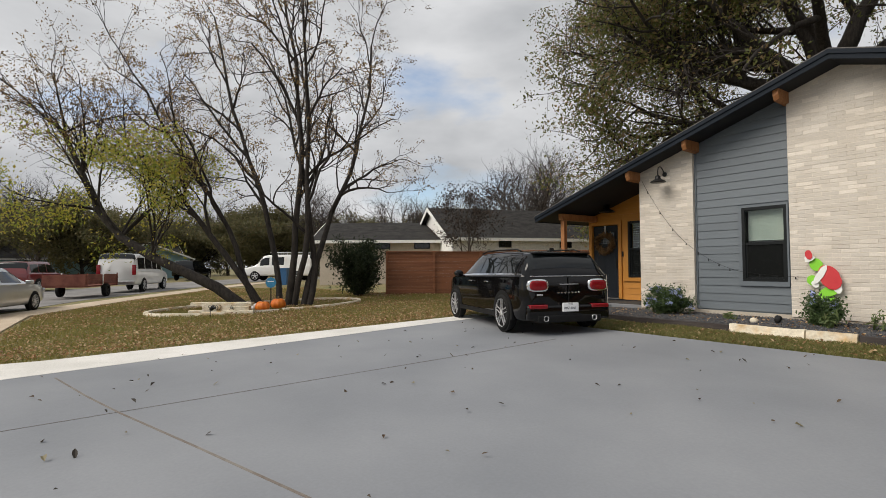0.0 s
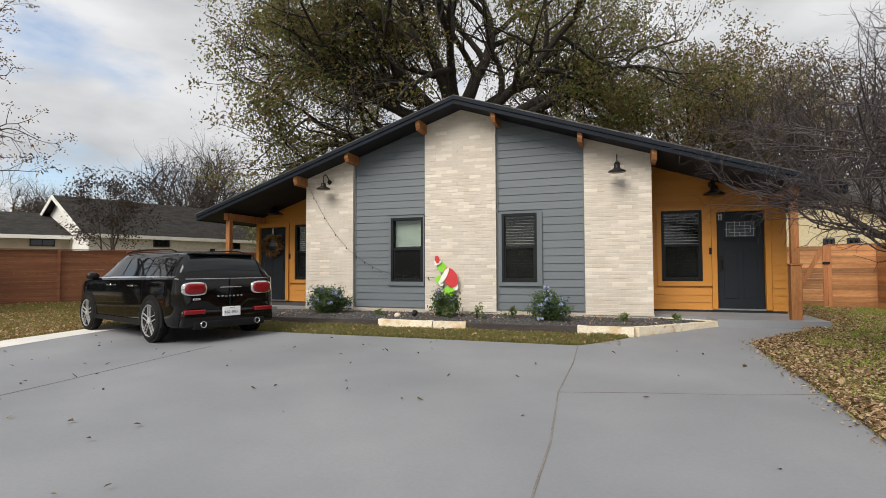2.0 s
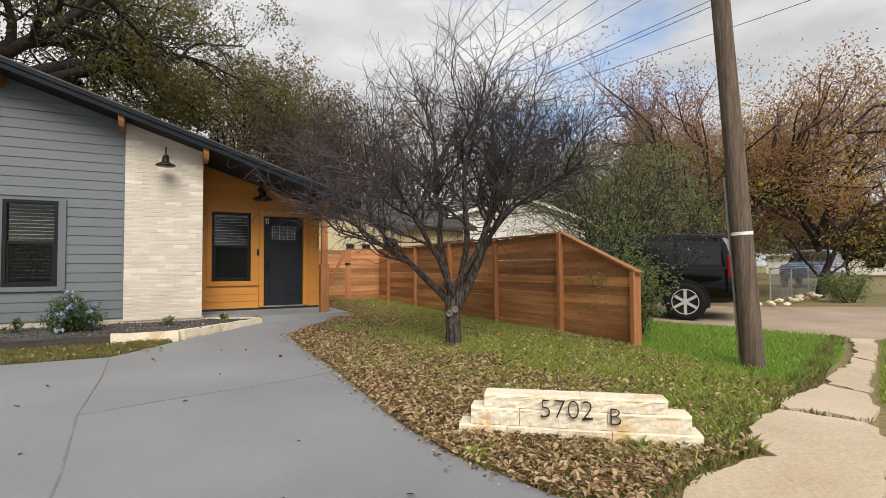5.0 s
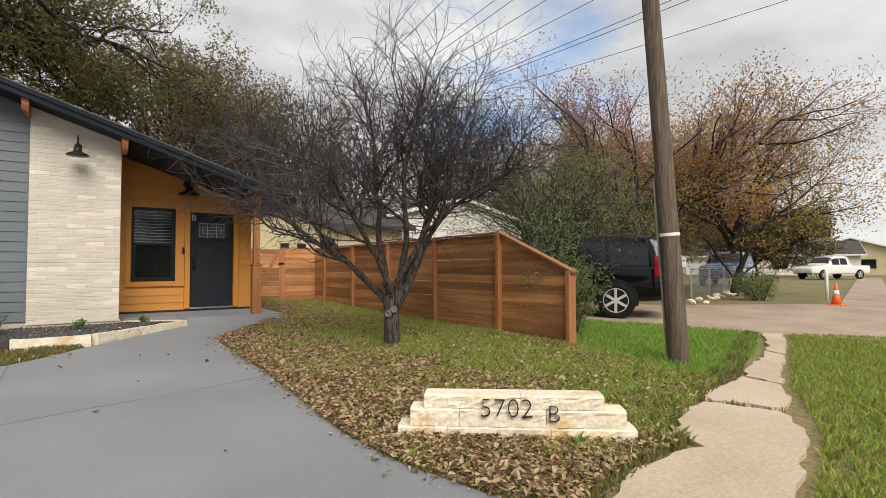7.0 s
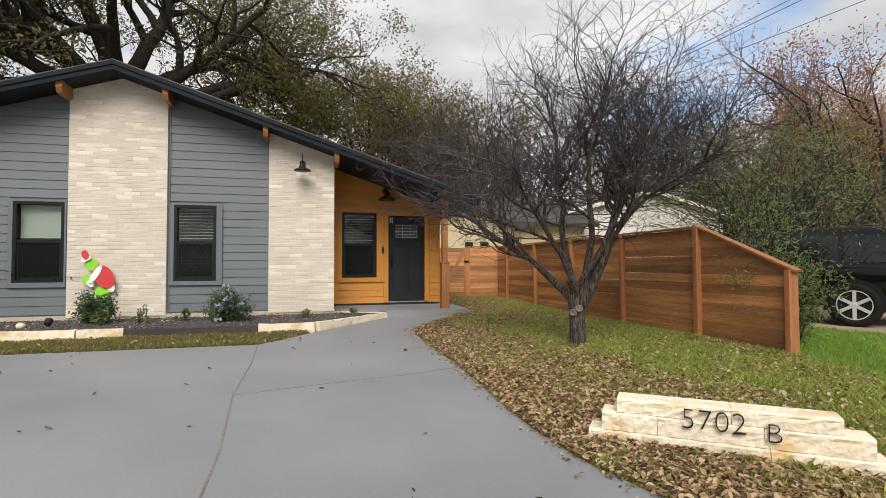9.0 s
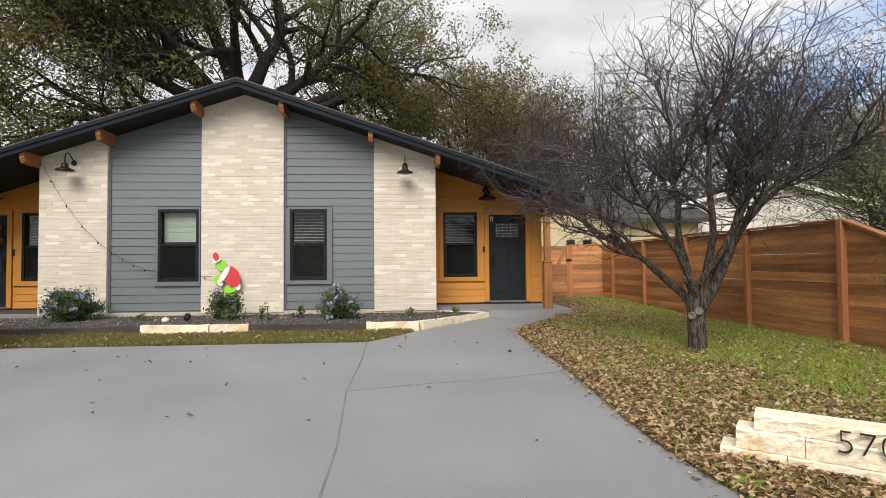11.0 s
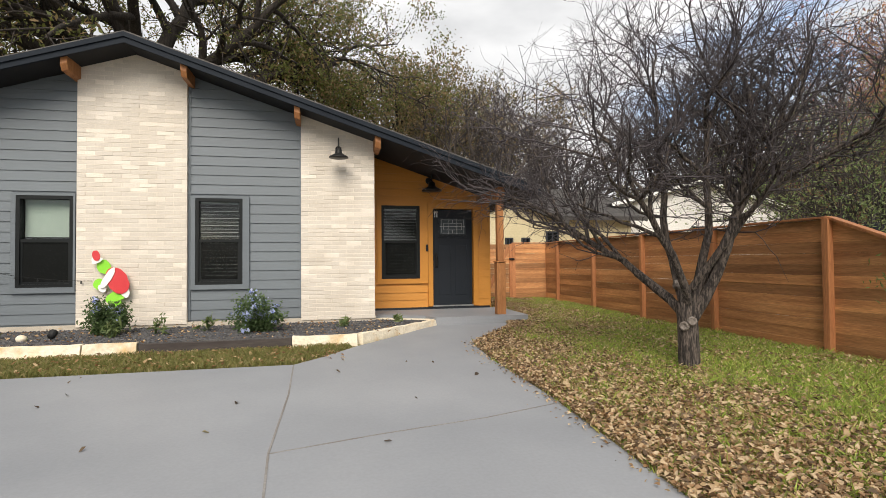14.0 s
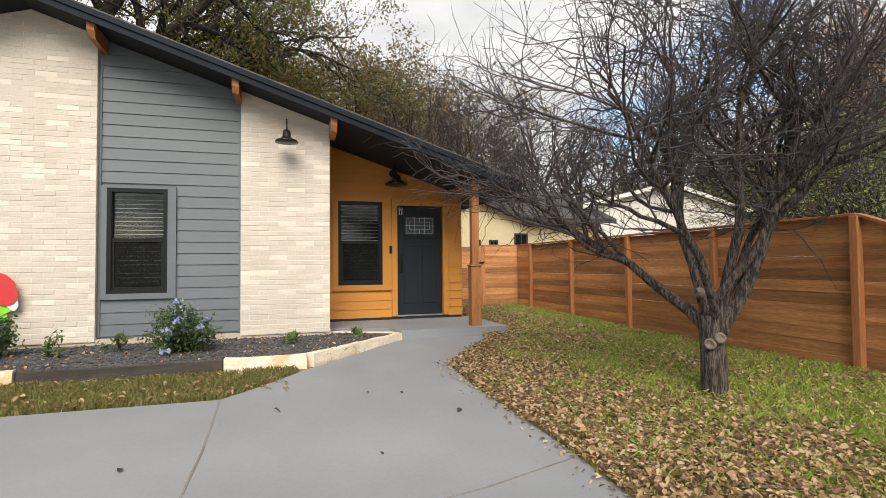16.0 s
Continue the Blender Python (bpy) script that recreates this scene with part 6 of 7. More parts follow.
# ---- neighbouring houses ----
def gable_house(name, m, w, d, eave, ridge, wall_mat, roof_mat, label, along=True, over=0.45, openings=(), trim=None):
    """A plain house of width w (x) and depth d (y), front at y = 0; the ridge runs along x, or else along y."""
    t = thing(name, m, label, "house")
    bm_ = bmesh.new()
    box(bm_, -w / 2, 0.0, -0.3, w / 2, d, eave)
    if not along:
        v = [bm_.verts.new(p) for p in ((-w / 2, 0.01, eave), (w / 2, 0.01, eave), (0, 0.01, ridge), (-w / 2, d, eave), (w / 2, d, eave), (0, d, ridge))]
        bm_.faces.new(v[:3])
        bm_.faces.new(v[3:][::-1])
    else:
        v = [bm_.verts.new(p) for p in ((-w / 2, 0, eave), (-w / 2, d, eave), (-w / 2, d / 2, ridge), (w / 2, 0, eave), (w / 2, d, eave), (w / 2, d / 2, ridge))]
        bm_.faces.new(v[:3])
        bm_.faces.new(v[3:][::-1])
    part("wall", bm_, wall_mat, t)
    span = d / 2 if along else w / 2
    drop = (ridge - eave) / span
    for s_ in (-1, 1):
        bm_ = bmesh.new()
        for lo_, hi_ in ((0.02, 0.14),):
            e = span + over
            if along:
                q = [(x, d / 2 + s_ * k_ * e, ridge - k_ * e * drop) for x in (-w / 2 - over, w / 2 + over) for k_ in (0, 1)]
            else:
                q = [(s_ * k_ * e, y, ridge - k_ * e * drop) for y in (-over, d + over) for k_ in (0, 1)]
            a_ = [bm_.verts.new((x, y, z + lo_)) for x, y, z in q]
            b_ = [bm_.verts.new((x, y, z + hi_)) for x, y, z in q]
            for f in ((0, 1, 3, 2),):
                bm_.faces.new([a_[i] for i in f])
                bm_.faces.new([b_[i] for i in f][::-1])
            for i, j in ((0, 1), (1, 3), (3, 2), (2, 0)):
                bm_.faces.new((a_[i], a_[j], b_[j], b_[i]))
        roof_ = part("roof_slope", bm_, roof_mat, t)
        if along and s_ < 0:
            bm_ = bmesh.new()
            z = ridge - (span + over) * drop
            box(bm_, -w / 2 - over, -over - 0.03, z - 0.03, w / 2 + over, -over, z + 0.15)
            part("fascia", bm_, trim or M_WHITE, roof_, "pale fascia board")
        if along:
            ln_ = math.hypot(span + over, (span + over) * drop)
            for x in (-w / 2 - over - 0.03, w / 2 + over):
                bm_ = bmesh.new()
                box(bm_, x, 0, -0.2, x + 0.03, ln_, 0.02, pose(0, d / 2, ridge + 0.13, -s_ * math.degrees(math.atan(drop)), 0, 0) @ Matrix.Diagonal((1, s_, 1, 1)))
                part("rake_board", bm_, trim or M_WHITE, roof_, "pale rake board")
        if not along:
            bm_ = bmesh.new()
            ln_ = math.hypot(span + over, (span + over) * drop)
            box(bm_, 0, -over - 0.04, -0.16, ln_, -over, 0.02, pose(0, 0, ridge + 0.13, 0, math.degrees(math.atan(drop)), 0) if s_ > 0 else pose(0, 0, ridge + 0.13, 0, 180 - math.degrees(math.atan(drop)), 0) @ Matrix.Diagonal((1, 1, -1, 1)))
            part("rake_board", bm_, trim or M_WHITE, roof_, "pale rake board")
    for x0, z0, x1, z1 in openings:
        bm_ = bmesh.new()
        for a_ in ((x0, z0, x0 + 0.06, z1), (x1 - 0.06, z0, x1, z1), (x0 + 0.06, z0, x1 - 0.06, z0 + 0.06), (x0 + 0.06, z1 - 0.06, x1 - 0.06, z1), ((x0 + x1) / 2 - 0.02, z0 + 0.06, (x0 + x1) / 2 + 0.02, z1 - 0.06)):
            box(bm_, a_[0], -0.05, a_[1], a_[2], 0.03, a_[3])
        wd = part("window", bm_, M_DARK, t)
        bm_ = bmesh.new()
        box(bm_, x0 + 0.06, -0.02, z0 + 0.06, x1 - 0.06, -0.012, z1 - 0.06)
        part("pane", bm_, M_CARGLASS, wd)
    return t


M_GREYROOF = mat("weathered_grey_shingles", (0.042, 0.040, 0.039), (0.072, 0.068, 0.065), 2, 0.9, bump=0.9, bscale=9, fine=0.3, stretch=(1, 1, 3))
M_DARKROOF = mat("dark_grey_shingles", (0.024, 0.023, 0.0225), (0.045, 0.043, 0.041), 2, 0.95, bump=0.9, bscale=9, fine=0.3, stretch=(1, 1, 3), spec=0.15)
M_TAN = mat("tan_house_paint", (0.46, 0.40, 0.33), (0.50, 0.44, 0.36), 1, 0.8)
M_CREAM = mat("cream_house_paint", (0.50, 0.43, 0.27), (0.56, 0.49, 0.32), 0.9, 0.8, bump=0.2, bscale=20)
M_PALE = mat("white_house_paint", (0.72, 0.71, 0.69), (0.77, 0.76, 0.74), 1, 0.75, bump=0.2, bscale=15)
M_TEAL = mat("teal_house_paint", (0.20, 0.32, 0.34), (0.24, 0.36, 0.38), 1, 0.8)
u_deg = math.degrees(math.atan2(0.816, 0.577))
hc = Vector((-22.9, 7.5, -0.2))
c1 = hc + u_right * -3.4
gable_house("brick_ranch_house", pose(c1.x, c1.y, -0.2, 0, 0, u_deg), 8.6, 7.5, 2.78, 4.05, M_TAN, M_DARKROOF, "low tan ranch house with a weathered grey roof", True, 0.5, ((-0.9, 2.22, 0.1, 2.6), (1.6, 2.22, 2.6, 2.6)))
c2 = hc + u_right * 5.6 + v_away * -1.2
gable_house("ranch_house_wing", pose(c2.x, c2.y, -0.2, 0, 0, u_deg + 16), 10.5, 9.0, 2.78, 4.85, M_PALE, M_DARKROOF, "white ranch house wing with grey shingles", True, 0.35, ((-2.4, 2.22, -1.6, 2.6), (1.6, 2.22, 2.4, 2.6)))
gable_house("teal_house", pose(-70, -10.5, -0.4, 0, 0, 94), 20, 9, 2.6, 4.7, M_TEAL, M_GREYROOF, "distant teal house with a grey roof", True, 0.6, ((-5, 0.9, -3.6, 2.0), (2, 0.9, 3.6, 2.0)))
gable_house("teal_house_wing", pose(-66, -4.5, -0.4, 0, 0, 94), 9, 4, 2.5, 4.2, M_TEAL, M_GREYROOF, "distant teal gable wing trimmed in white", False, 0.5)
gable_house("white_house", pose(-66, 14, -0.4, 0, 0, 80), 9, 8, 2.7, 4.4, M_PALE, M_GREYROOF, "distant white gabled house", False, 0.5, ((-1.8, 0.9, -0.6, 2.0), (1, 0.9, 2.2, 2.0)))
gable_house("cream_house", pose(9.5, 9.0, -0.3), 4.6, 9, 2.72, 3.62, M_CREAM, M_GREYROOF, "cream neighbouring house with a gable over the fence", False, 0.3, ((0.1, 1.65, 0.42, 2.1), (0.75, 1.65, 1.1, 2.1), (1.75, 1.7, 2.28, 2.35)), trim=M_GREYROOF)
gable_house("grey_roofed_wing", pose(13.75, 11.0, -0.3), 4.9, 8, 3.15, 4.75, M_CREAM, M_GREYROOF, "neighbouring wing under a wide grey shingle roof", True, 0.5, trim=M_GREYROOF)
gable_house("white_shed", pose(20.6, 12.0, -0.3), 9.2, 6, 3.75, 4.9, M_PALE, M_GREYROOF, "white-walled building behind the fence", False, 0.3, ((-0.5, 2.0, 0.3, 2.8),))
gable_house("white_bungalow", pose(72.0, 18.0, -0.4, 0, 0, -66), 18, 9, 2.6, 4.2, M_PALE, M_GREYROOF, "white bungalow at the end of the drive", True, 0.5, ((-4, 0.9, -2.6, 2.0), (0.5, 0.9, 2.0, 2.0)))

gable_house("tan_bungalow", pose(80.0, 12.0, -0.4, 0, 0, -72), 12, 9, 2.6, 4.6, M_CREAM, M_GREYROOF, "tan gabled bungalow across the far street", False, 0.5, ((-3, 0.9, -1.6, 2.0), (1.0, 0.9, 2.4, 2.0)))

# ---- pole and wires ----
M_POLE = mat("weathered_pole", (0.085, 0.062, 0.046), (0.155, 0.118, 0.09), 3, 0.95, bump=0.9, bscale=14, fine=0.4, stretch=(8, 8, 0.5))
pole = thing("utility_pole", Matrix.Translation((9.67, -7.23, gz(9.7, -7.2))) @ Vector((-0.058, 0.031, 1)).to_track_quat("Z", "Y").to_matrix().to_4x4(), "weathered wooden utility pole with a grey conduit", "utility pole")
bm = bmesh.new()
lathe(bm, [(0.128, -0.4), (0.125, 0.0), (0.115, 2.5), (0.10, 6), (0.09, 10.5)], 20)
part("shaft", bm, M_POLE, pole, "", True)
bm = bmesh.new()
tube(bm, (-0.075, -0.118, 0.0), (-0.07, -0.11, 2.35), 0.018, None, 8)
part("conduit", bm, M_STEEL, pole, "thin grey conduit")
bm = bmesh.new()
lathe(bm, [(0.122, 1.62), (0.124, 1.66), (0.120, 1.66)], 20)
part("strap", bm, M_WHITE, pole, "pale strap")
bm = bmesh.new()
box(bm, -1.1, -0.06, 9.6, 1.1, 0.06, 9.72)
part("crossarm", bm, M_POLE, pole)
far_end = Vector((15.7, 21.8, 9.5))
spans = [((x, y, 10.2), tuple(far_end + Vector((0.25 * (i - 4), 0, 0.12 * (i % 3)))), 0.25) for i, (x, y) in enumerate(((11.6, -2.8), (12.6, -3.3), (14.5, -4.3), (15.0, -4.5), (16.2, -5.1), (17.9, -6.0), (20.5, -7.4), (21.1, -7.7), (24.5, -9.4)))]
for i, (a_, b_, sag) in enumerate(spans):
    bm = bmesh.new()
    pts = [Vector(a_).lerp(Vector(b_), f) - Vector((0, 0, sag * 4 * f * (1 - f))) for f in np.linspace(0, 1, 17)]
    rings = [[bm.verts.new(p + Vector((0.011 * math.cos(1.2566 * k), 0, 0.011 * math.sin(1.2566 * k)))) for k in range(5)] for p in pts]
    for p, q in zip(rings, rings[1:]):
        for k in range(5):
            bm.faces.new((p[k], p[(k + 1) % 5], q[(k + 1) % 5], q[k]))
    tagged(part("overhead_wire", bm, M_BLACK), "thin black overhead wire", "wire", "overhead wires")

# ---- chain-link fence and kerb stones by the next drive ----
chain = thing("chain_link_fence", pose(20.5, -1.3, -0.3, 0, 0, 17), "low grey chain-link fence", "fence")
bm = bmesh.new()
tube(bm, (0, 0, 1.05), (9, 0, 1.05), 0.022, None, 8)
part("top_rail", bm, M_STEEL, chain)
for i in range(4):
    bm = bmesh.new()
    tube(bm, (3 * i, 0, -0.1), (3 * i, 0, 1.1), 0.03, None, 8)
    part("post", bm, M_STEEL, chain)
bm = bmesh.new()
for i in range(-8, 72):
    for s_ in (1, -1):
        x0, x1 = i * 0.125, i * 0.125 + s_ * 1.0
        xa, xb = max(0, min(9, x0)), max(0, min(9, x1))
        if abs(xa - xb) > 0.05:
            tube(bm, (xa, 0, abs(xa - x0)), (xb, 0, abs(xb - x0)), 0.004, None, 3, False)
tagged(part("mesh_wire", bm, M_STEEL, chain), kind="stuff")
for i in range(26):
    gq = random.Random(500 + i)
    bm = bmesh.new()
    bmesh.ops.create_icosphere(bm, subdivisions=1, radius=gq.uniform(0.06, 0.14))
    for v in bm.verts:
        v.co *= 1 + gq.uniform(-0.2, 0.2)
        v.co.z *= 0.6
    o = part("garden_rock", bm, M_STONE, None)
    o.location = (18.2 + 0.28 * i + gq.uniform(-0.2, 0.2), -2.6 + 0.085 * i + gq.uniform(-0.35, 0.35), -0.24)
    tagged(o, "pale rough rock bordering the next garden", "rock", "garden rocks")
leafy_bush("roadside_bush", 22.5, -2.6, 0.9, 0.8, 15, L_GREEN, 8, 0.10, "scrubby green bush by the fence", 0.12, 12)

# traffic cone and white standpipe by the far walk
cone = thing("traffic_cone", pose(21.9, -5.0, gz(21.9, -5.0)), "orange traffic cone with a white collar on the grass", "traffic cone")
M_CONE = mat("cone_orange", (0.75, 0.14, 0.03), (0.80, 0.18, 0.04), 6, 0.5, fine=0.06)
bm = bmesh.new()
lathe(bm, [(0.135, 0.03), (0.095, 0.25), (0.05, 0.5), (0.032, 0.66), (0.026, 0.66)], 20)
part("body", bm, M_CONE, cone, "", True)
bm = bmesh.new()
box(bm, -0.19, -0.19, 0.0, 0.19, 0.19, 0.035)
bevel(bm, 0.012, 2)
part("base", bm, M_CONE, cone)
bm = bmesh.new()
lathe(bm, [(0.088, 0.31), (0.066, 0.44)], 20)
part("collar", bm, M_WHITE, cone, "white reflective collar", True)
pipe = thing("standpipe", pose(24.5, -3.9, gz(24.5, -3.9)), "white plastic utility marker post in the grass", "marker post")
bm = bmesh.new()
lathe(bm, [(0.055, -0.1), (0.055, 0.95), (0.045, 1.0), (0.02, 1.02)], 14)
part("tube", bm, M_WHITE, pipe, "", True)

# ---- other vehicles ----
def turned(x, y, head):
    return pose(x, y, gz(x, y) + 0.008, 0, 0, head)


suv_st = [(-2.52, 0.55, 1.08, 1.12, 0.9, 0.8), (-2.47, 0.42, 1.12, 1.3, 0.97, 0.78), (-2.38, 0.4, 1.13, 1.72, 0.99, 0.76), (-2.2, 0.38, 1.13, 1.86, 1.0, 0.76), (-1.0, 0.36, 1.13, 1.9, 1.0, 0.77), (0.2, 0.36, 1.12, 1.88, 1.0, 0.76),
          (0.6, 0.36, 1.12, 1.72, 1.0, 0.74), (1.1, 0.36, 1.11, 1.2, 1.0, 0.78), (1.7, 0.36, 1.08, 1.14, 0.99, 0.8), (2.3, 0.38, 1.0, 1.08, 0.95, 0.75), (2.52, 0.48, 0.8, 0.9, 0.85, 0.6)]
suv_gl = {"side": ((-2.15, -1.3), (-1.22, -0.35), (-0.28, 0.75)), "rear": (-2.45, -2.28), "front": (0.35, 1.0)}
suv, s_sh = car("parked_suv", turned(13.35, -1.85, 122), suv_st, CAR_BLACK, "large glossy black sport utility vehicle parked on the next drive", (-1.45, 1.5, 0.88), 0.40, suv_gl, 6, M_RIM, wheel_shape="single")
for s_ in (1, -1):
    rounded(suv, "tail_light", -2.53, s_ * 0.93 - 0.08, 0.92, -2.26, s_ * 0.93 + 0.085, 1.40, 0.03, M_LAMP_RED, "tall red tail light")
rounded(suv, "bumper", -2.62, -0.95, 0.42, -2.38, 0.95, 0.72, 0.05, CAR_BLACK)
M_BLUE = paint("blue_car_paint", (0.03, 0.08, 0.2), 0.25)
b_suv, _ = car("blue_suv", turned(33.0, 3.6, 195), suv_st, M_BLUE, "blue sport utility vehicle parked beyond the fence", (-1.45, 1.5, 0.88), 0.38, suv_gl, 5, M_RIM, wheel_shape="single")
copy_suv, _ = car("dark_suv", turned(-52.0, -2.0, 150), suv_st, CAR_BLACK, "dark pickup-sized vehicle parked across the street", (-1.45, 1.5, 0.88), 0.38, suv_gl, 5, M_RIM, wheel_shape="single")
M_REDCAR = paint("dark_red_car_paint", (0.16, 0.012, 0.015), 0.3)
car("red_suv", turned(-39.0, -13.5, 158), suv_st, M_REDCAR, "dark red utility vehicle parked beyond the trailer", (-1.45, 1.5, 0.88), 0.38, suv_gl, 5, M_RIM, wheel_shape="single")
sed_st = [(-2.35, 0.4, 0.82, 0.92, 0.72, 0.55), (-2.25, 0.28, 0.92, 1.02, 0.84, 0.6), (-1.75, 0.24, 0.95, 1.06, 0.88, 0.62), (-1.3, 0.22, 0.95, 1.25, 0.89, 0.58), (-0.7, 0.22, 0.94, 1.43, 0.89, 0.58), (0.1, 0.22, 0.93, 1.45, 0.89, 0.58),
          (0.6, 0.22, 0.92, 1.28, 0.89, 0.56), (1.15, 0.22, 0.9, 1.0, 0.88, 0.62), (1.8, 0.24, 0.82, 0.9, 0.86, 0.6), (2.25, 0.28, 0.7, 0.78, 0.76, 0.5), (2.36, 0.36, 0.58, 0.66, 0.62, 0.4)]
M_SILVER = mat("silver_car_paint", (0.45, 0.46, 0.47), (0.48, 0.49, 0.5), 2, 0.3, metal=0.6, coat=1.0, fine=0.02)
sedan, _ = car("silver_sedan", turned(-18.2, -13.55, 159), sed_st, M_SILVER, "silver four-door sedan parked at the kerb", (-1.35, 1.35, 0.80), 0.32, {"side": ((-1.25, -0.55), (-0.48, 0.62)), "rear": (-1.6, -0.85), "front": (0.3, 1.05)}, 5, arch=False)
for s_ in (1, -1):
    rounded(sedan, "headlight", 2.05, s_ * 0.66 - 0.13, 0.58, 2.30, s_ * 0.66 + 0.13, 0.74, 0.05, M_LAMP_CLEAR, "clear headlight")
    rounded(sedan, "mirror", 0.72, s_ * 0.98 - 0.1, 0.92, 0.88, s_ * 0.98 + 0.1, 1.05, 0.04, M_SILVER)
van_st = [(-2.85, 0.45, 1.15, 1.7, 0.92, 0.85), (-2.8, 0.4, 1.2, 2.02, 0.98, 0.82), (-2.6, 0.38, 1.2, 2.1, 1.0, 0.82), (-1.0, 0.38, 1.2, 2.12, 1.0, 0.83), (0.6, 0.38, 1.18, 2.1, 1.0, 0.82), (1.15, 0.38, 1.15, 1.95, 1.0, 0.8),
          (1.75, 0.38, 1.12, 1.3, 0.99, 0.82), (2.3, 0.4, 1.02, 1.12, 0.96, 0.8), (2.75, 0.42, 0.9, 1.0, 0.9, 0.7), (2.85, 0.5, 0.75, 0.85, 0.82, 0.6)]
M_VAN = paint("white_van_paint", (0.7, 0.7, 0.69), 0.35)
van_gl = {"side": ((-2.5, -1.5), (-1.4, -0.35), (-0.25, 0.5), (0.6, 1.35)), "rear": (-2.83, -2.7), "front": (1.15, 1.65)}
van, _ = car("white_van", turned(-32.0, -8.3, 157), van_st, M_VAN, "white passenger van parked along the street", (-1.75, 1.75, 0.88), 0.38, van_gl, 5, arch=False, wheel_shape="single")
for s_ in (1, -1):
    rounded(van, "tail_light", -2.90, s_ * 0.86 - 0.09, 0.95, -2.78, s_ * 0.86 + 0.09, 1.5, 0.03, M_LAMP_RED, "red tail light")
rounded(van, "rear_bumper", -2.98, -0.92, 0.42, -2.8, 0.92, 0.62, 0.03, M_STEEL)
van2, _ = car("work_van", turned(-39.5, 2.6, 235), van_st, M_VAN, "white work van with a roof rack", (-1.75, 1.75, 0.88), 0.38, {"side": ((0.6, 1.35), (-0.6, 0.4)), "rear": (-2.83, -2.7), "front": (1.15, 1.65)}, 5, arch=False, wheel_shape="single")
rackp = part("roof_rack", bmesh.new(), None, van2)
for x in (-2.2, -0.8, 0.4):
    bm = bmesh.new()
    tube(bm, (x, -0.75, 2.3), (x, 0.75, 2.3), 0.025)
    part("crossbar", bm, M_STEEL, rackp)
for s_ in (1, -1):
    bm = bmesh.new()
    tube(bm, (-2.4, s_ * 0.7, 2.3), (0.6, s_ * 0.7, 2.3), 0.025)
    for x in (-2.2, -0.8, 0.4):
        tube(bm, (x, s_ * 0.7, 2.0), (x, s_ * 0.7, 2.3), 0.02)
    part("side_rail", bm, M_STEEL, rackp)

pick_st = [(-2.95, 0.5, 1.02, 1.06, 0.92, 0.84), (-2.88, 0.42, 1.08, 1.12, 0.98, 0.92), (-1.0, 0.4, 1.08, 1.12, 1.0, 0.93), (-0.86, 0.4, 1.1, 1.74, 1.0, 0.76), (-0.65, 0.4, 1.1, 1.86, 1.0, 0.76), (0.55, 0.4, 1.1, 1.86, 1.0, 0.76),
           (0.95, 0.4, 1.1, 1.7, 1.0, 0.74), (1.4, 0.4, 1.08, 1.2, 0.99, 0.8), (2.2, 0.42, 1.02, 1.12, 0.97, 0.8), (2.8, 0.45, 0.9, 1.0, 0.9, 0.7), (2.92, 0.52, 0.75, 0.85, 0.82, 0.6)]
pickup, _ = car("white_pickup", turned(54.0, 5.6, 158), pick_st, M_VAN, "white pickup truck parked before the far bungalows", (-1.8, 1.85, 0.88), 0.38, {"side": ((-0.6, 0.1), (0.18, 0.9)), "rear": (-0.95, -0.86), "front": (0.85, 1.3)}, 5, arch=False, wheel_shape="single")

M_RUST = mat("rust_red_planks", (0.13, 0.035, 0.025), (0.2, 0.07, 0.045), 3, 0.8, fine=0.3)
tr = thing("utility_trailer", turned(-26.9, -10.9, 157), "small rust-red utility trailer with plank sides", "trailer")
for s_ in (1, -1):
    for k in range(2):
        bm = bmesh.new()
        box(bm, -1.7, s_ * 0.85 - 0.02, 0.62 + k * 0.24, 1.7, s_ * 0.85 + 0.02, 0.62 + k * 0.24 + 0.22)
        part("side_plank", bm, M_RUST, tr)
    for x in (-1.65, 0, 1.65):
        bm = bmesh.new()
        box(bm, x - 0.03, s_ * 0.89 - 0.02, 0.5, x + 0.03, s_ * 0.89 + 0.02, 1.15)
        part("stake", bm, M_WHITE if x == 0 else M_RUST, tr)
    wheel(tr, 0.1, s_, 0.98, 0.32, 0.18, 5, M_PLASTIC, "single")
    bm = bmesh.new()
    box(bm, -0.35, s_ * 0.99 - 0.1, 0.70, 0.55, s_ * 0.99 + 0.1, 0.73)
    part("fender", bm, M_RUST, tr)
bm = bmesh.new()
box(bm, -1.7, -0.85, 0.5, 1.7, 0.85, 0.58)
part("bed", bm, M_RUST, tr)
for x in (-1.72, 1.68):
    bm = bmesh.new()
    box(bm, x, -0.85, 0.58, x + 0.04, 0.85, 1.08)
    part("end_plank", bm, M_RUST, tr)
bm = bmesh.new()
tube(bm, (1.7, 0, 0.5), (2.9, 0, 0.48), 0.04)
part("tongue", bm, M_BLACK, tr)
hyd = thing("fire_hydrant", pose(-33.2, -6.9, gz(-33, -6.9)), "white fire hydrant beside the sidewalk", "fire hydrant")
bm = bmesh.new()
lathe(bm, [(0.16, 0), (0.16, 0.06), (0.11, 0.08), (0.11, 0.5), (0.15, 0.52), (0.15, 0.58), (0.13, 0.7), (0.06, 0.8), (0.04, 0.86)], 16)
part("barrel", bm, M_WHITE, hyd, "", True)
for s_ in (1, -1):
    bm = bmesh.new()
    tube(bm, (0, 0, 0.42), (s_ * 0.19, 0, 0.42), 0.06)
    part("nozzle", bm, M_WHITE, hyd)
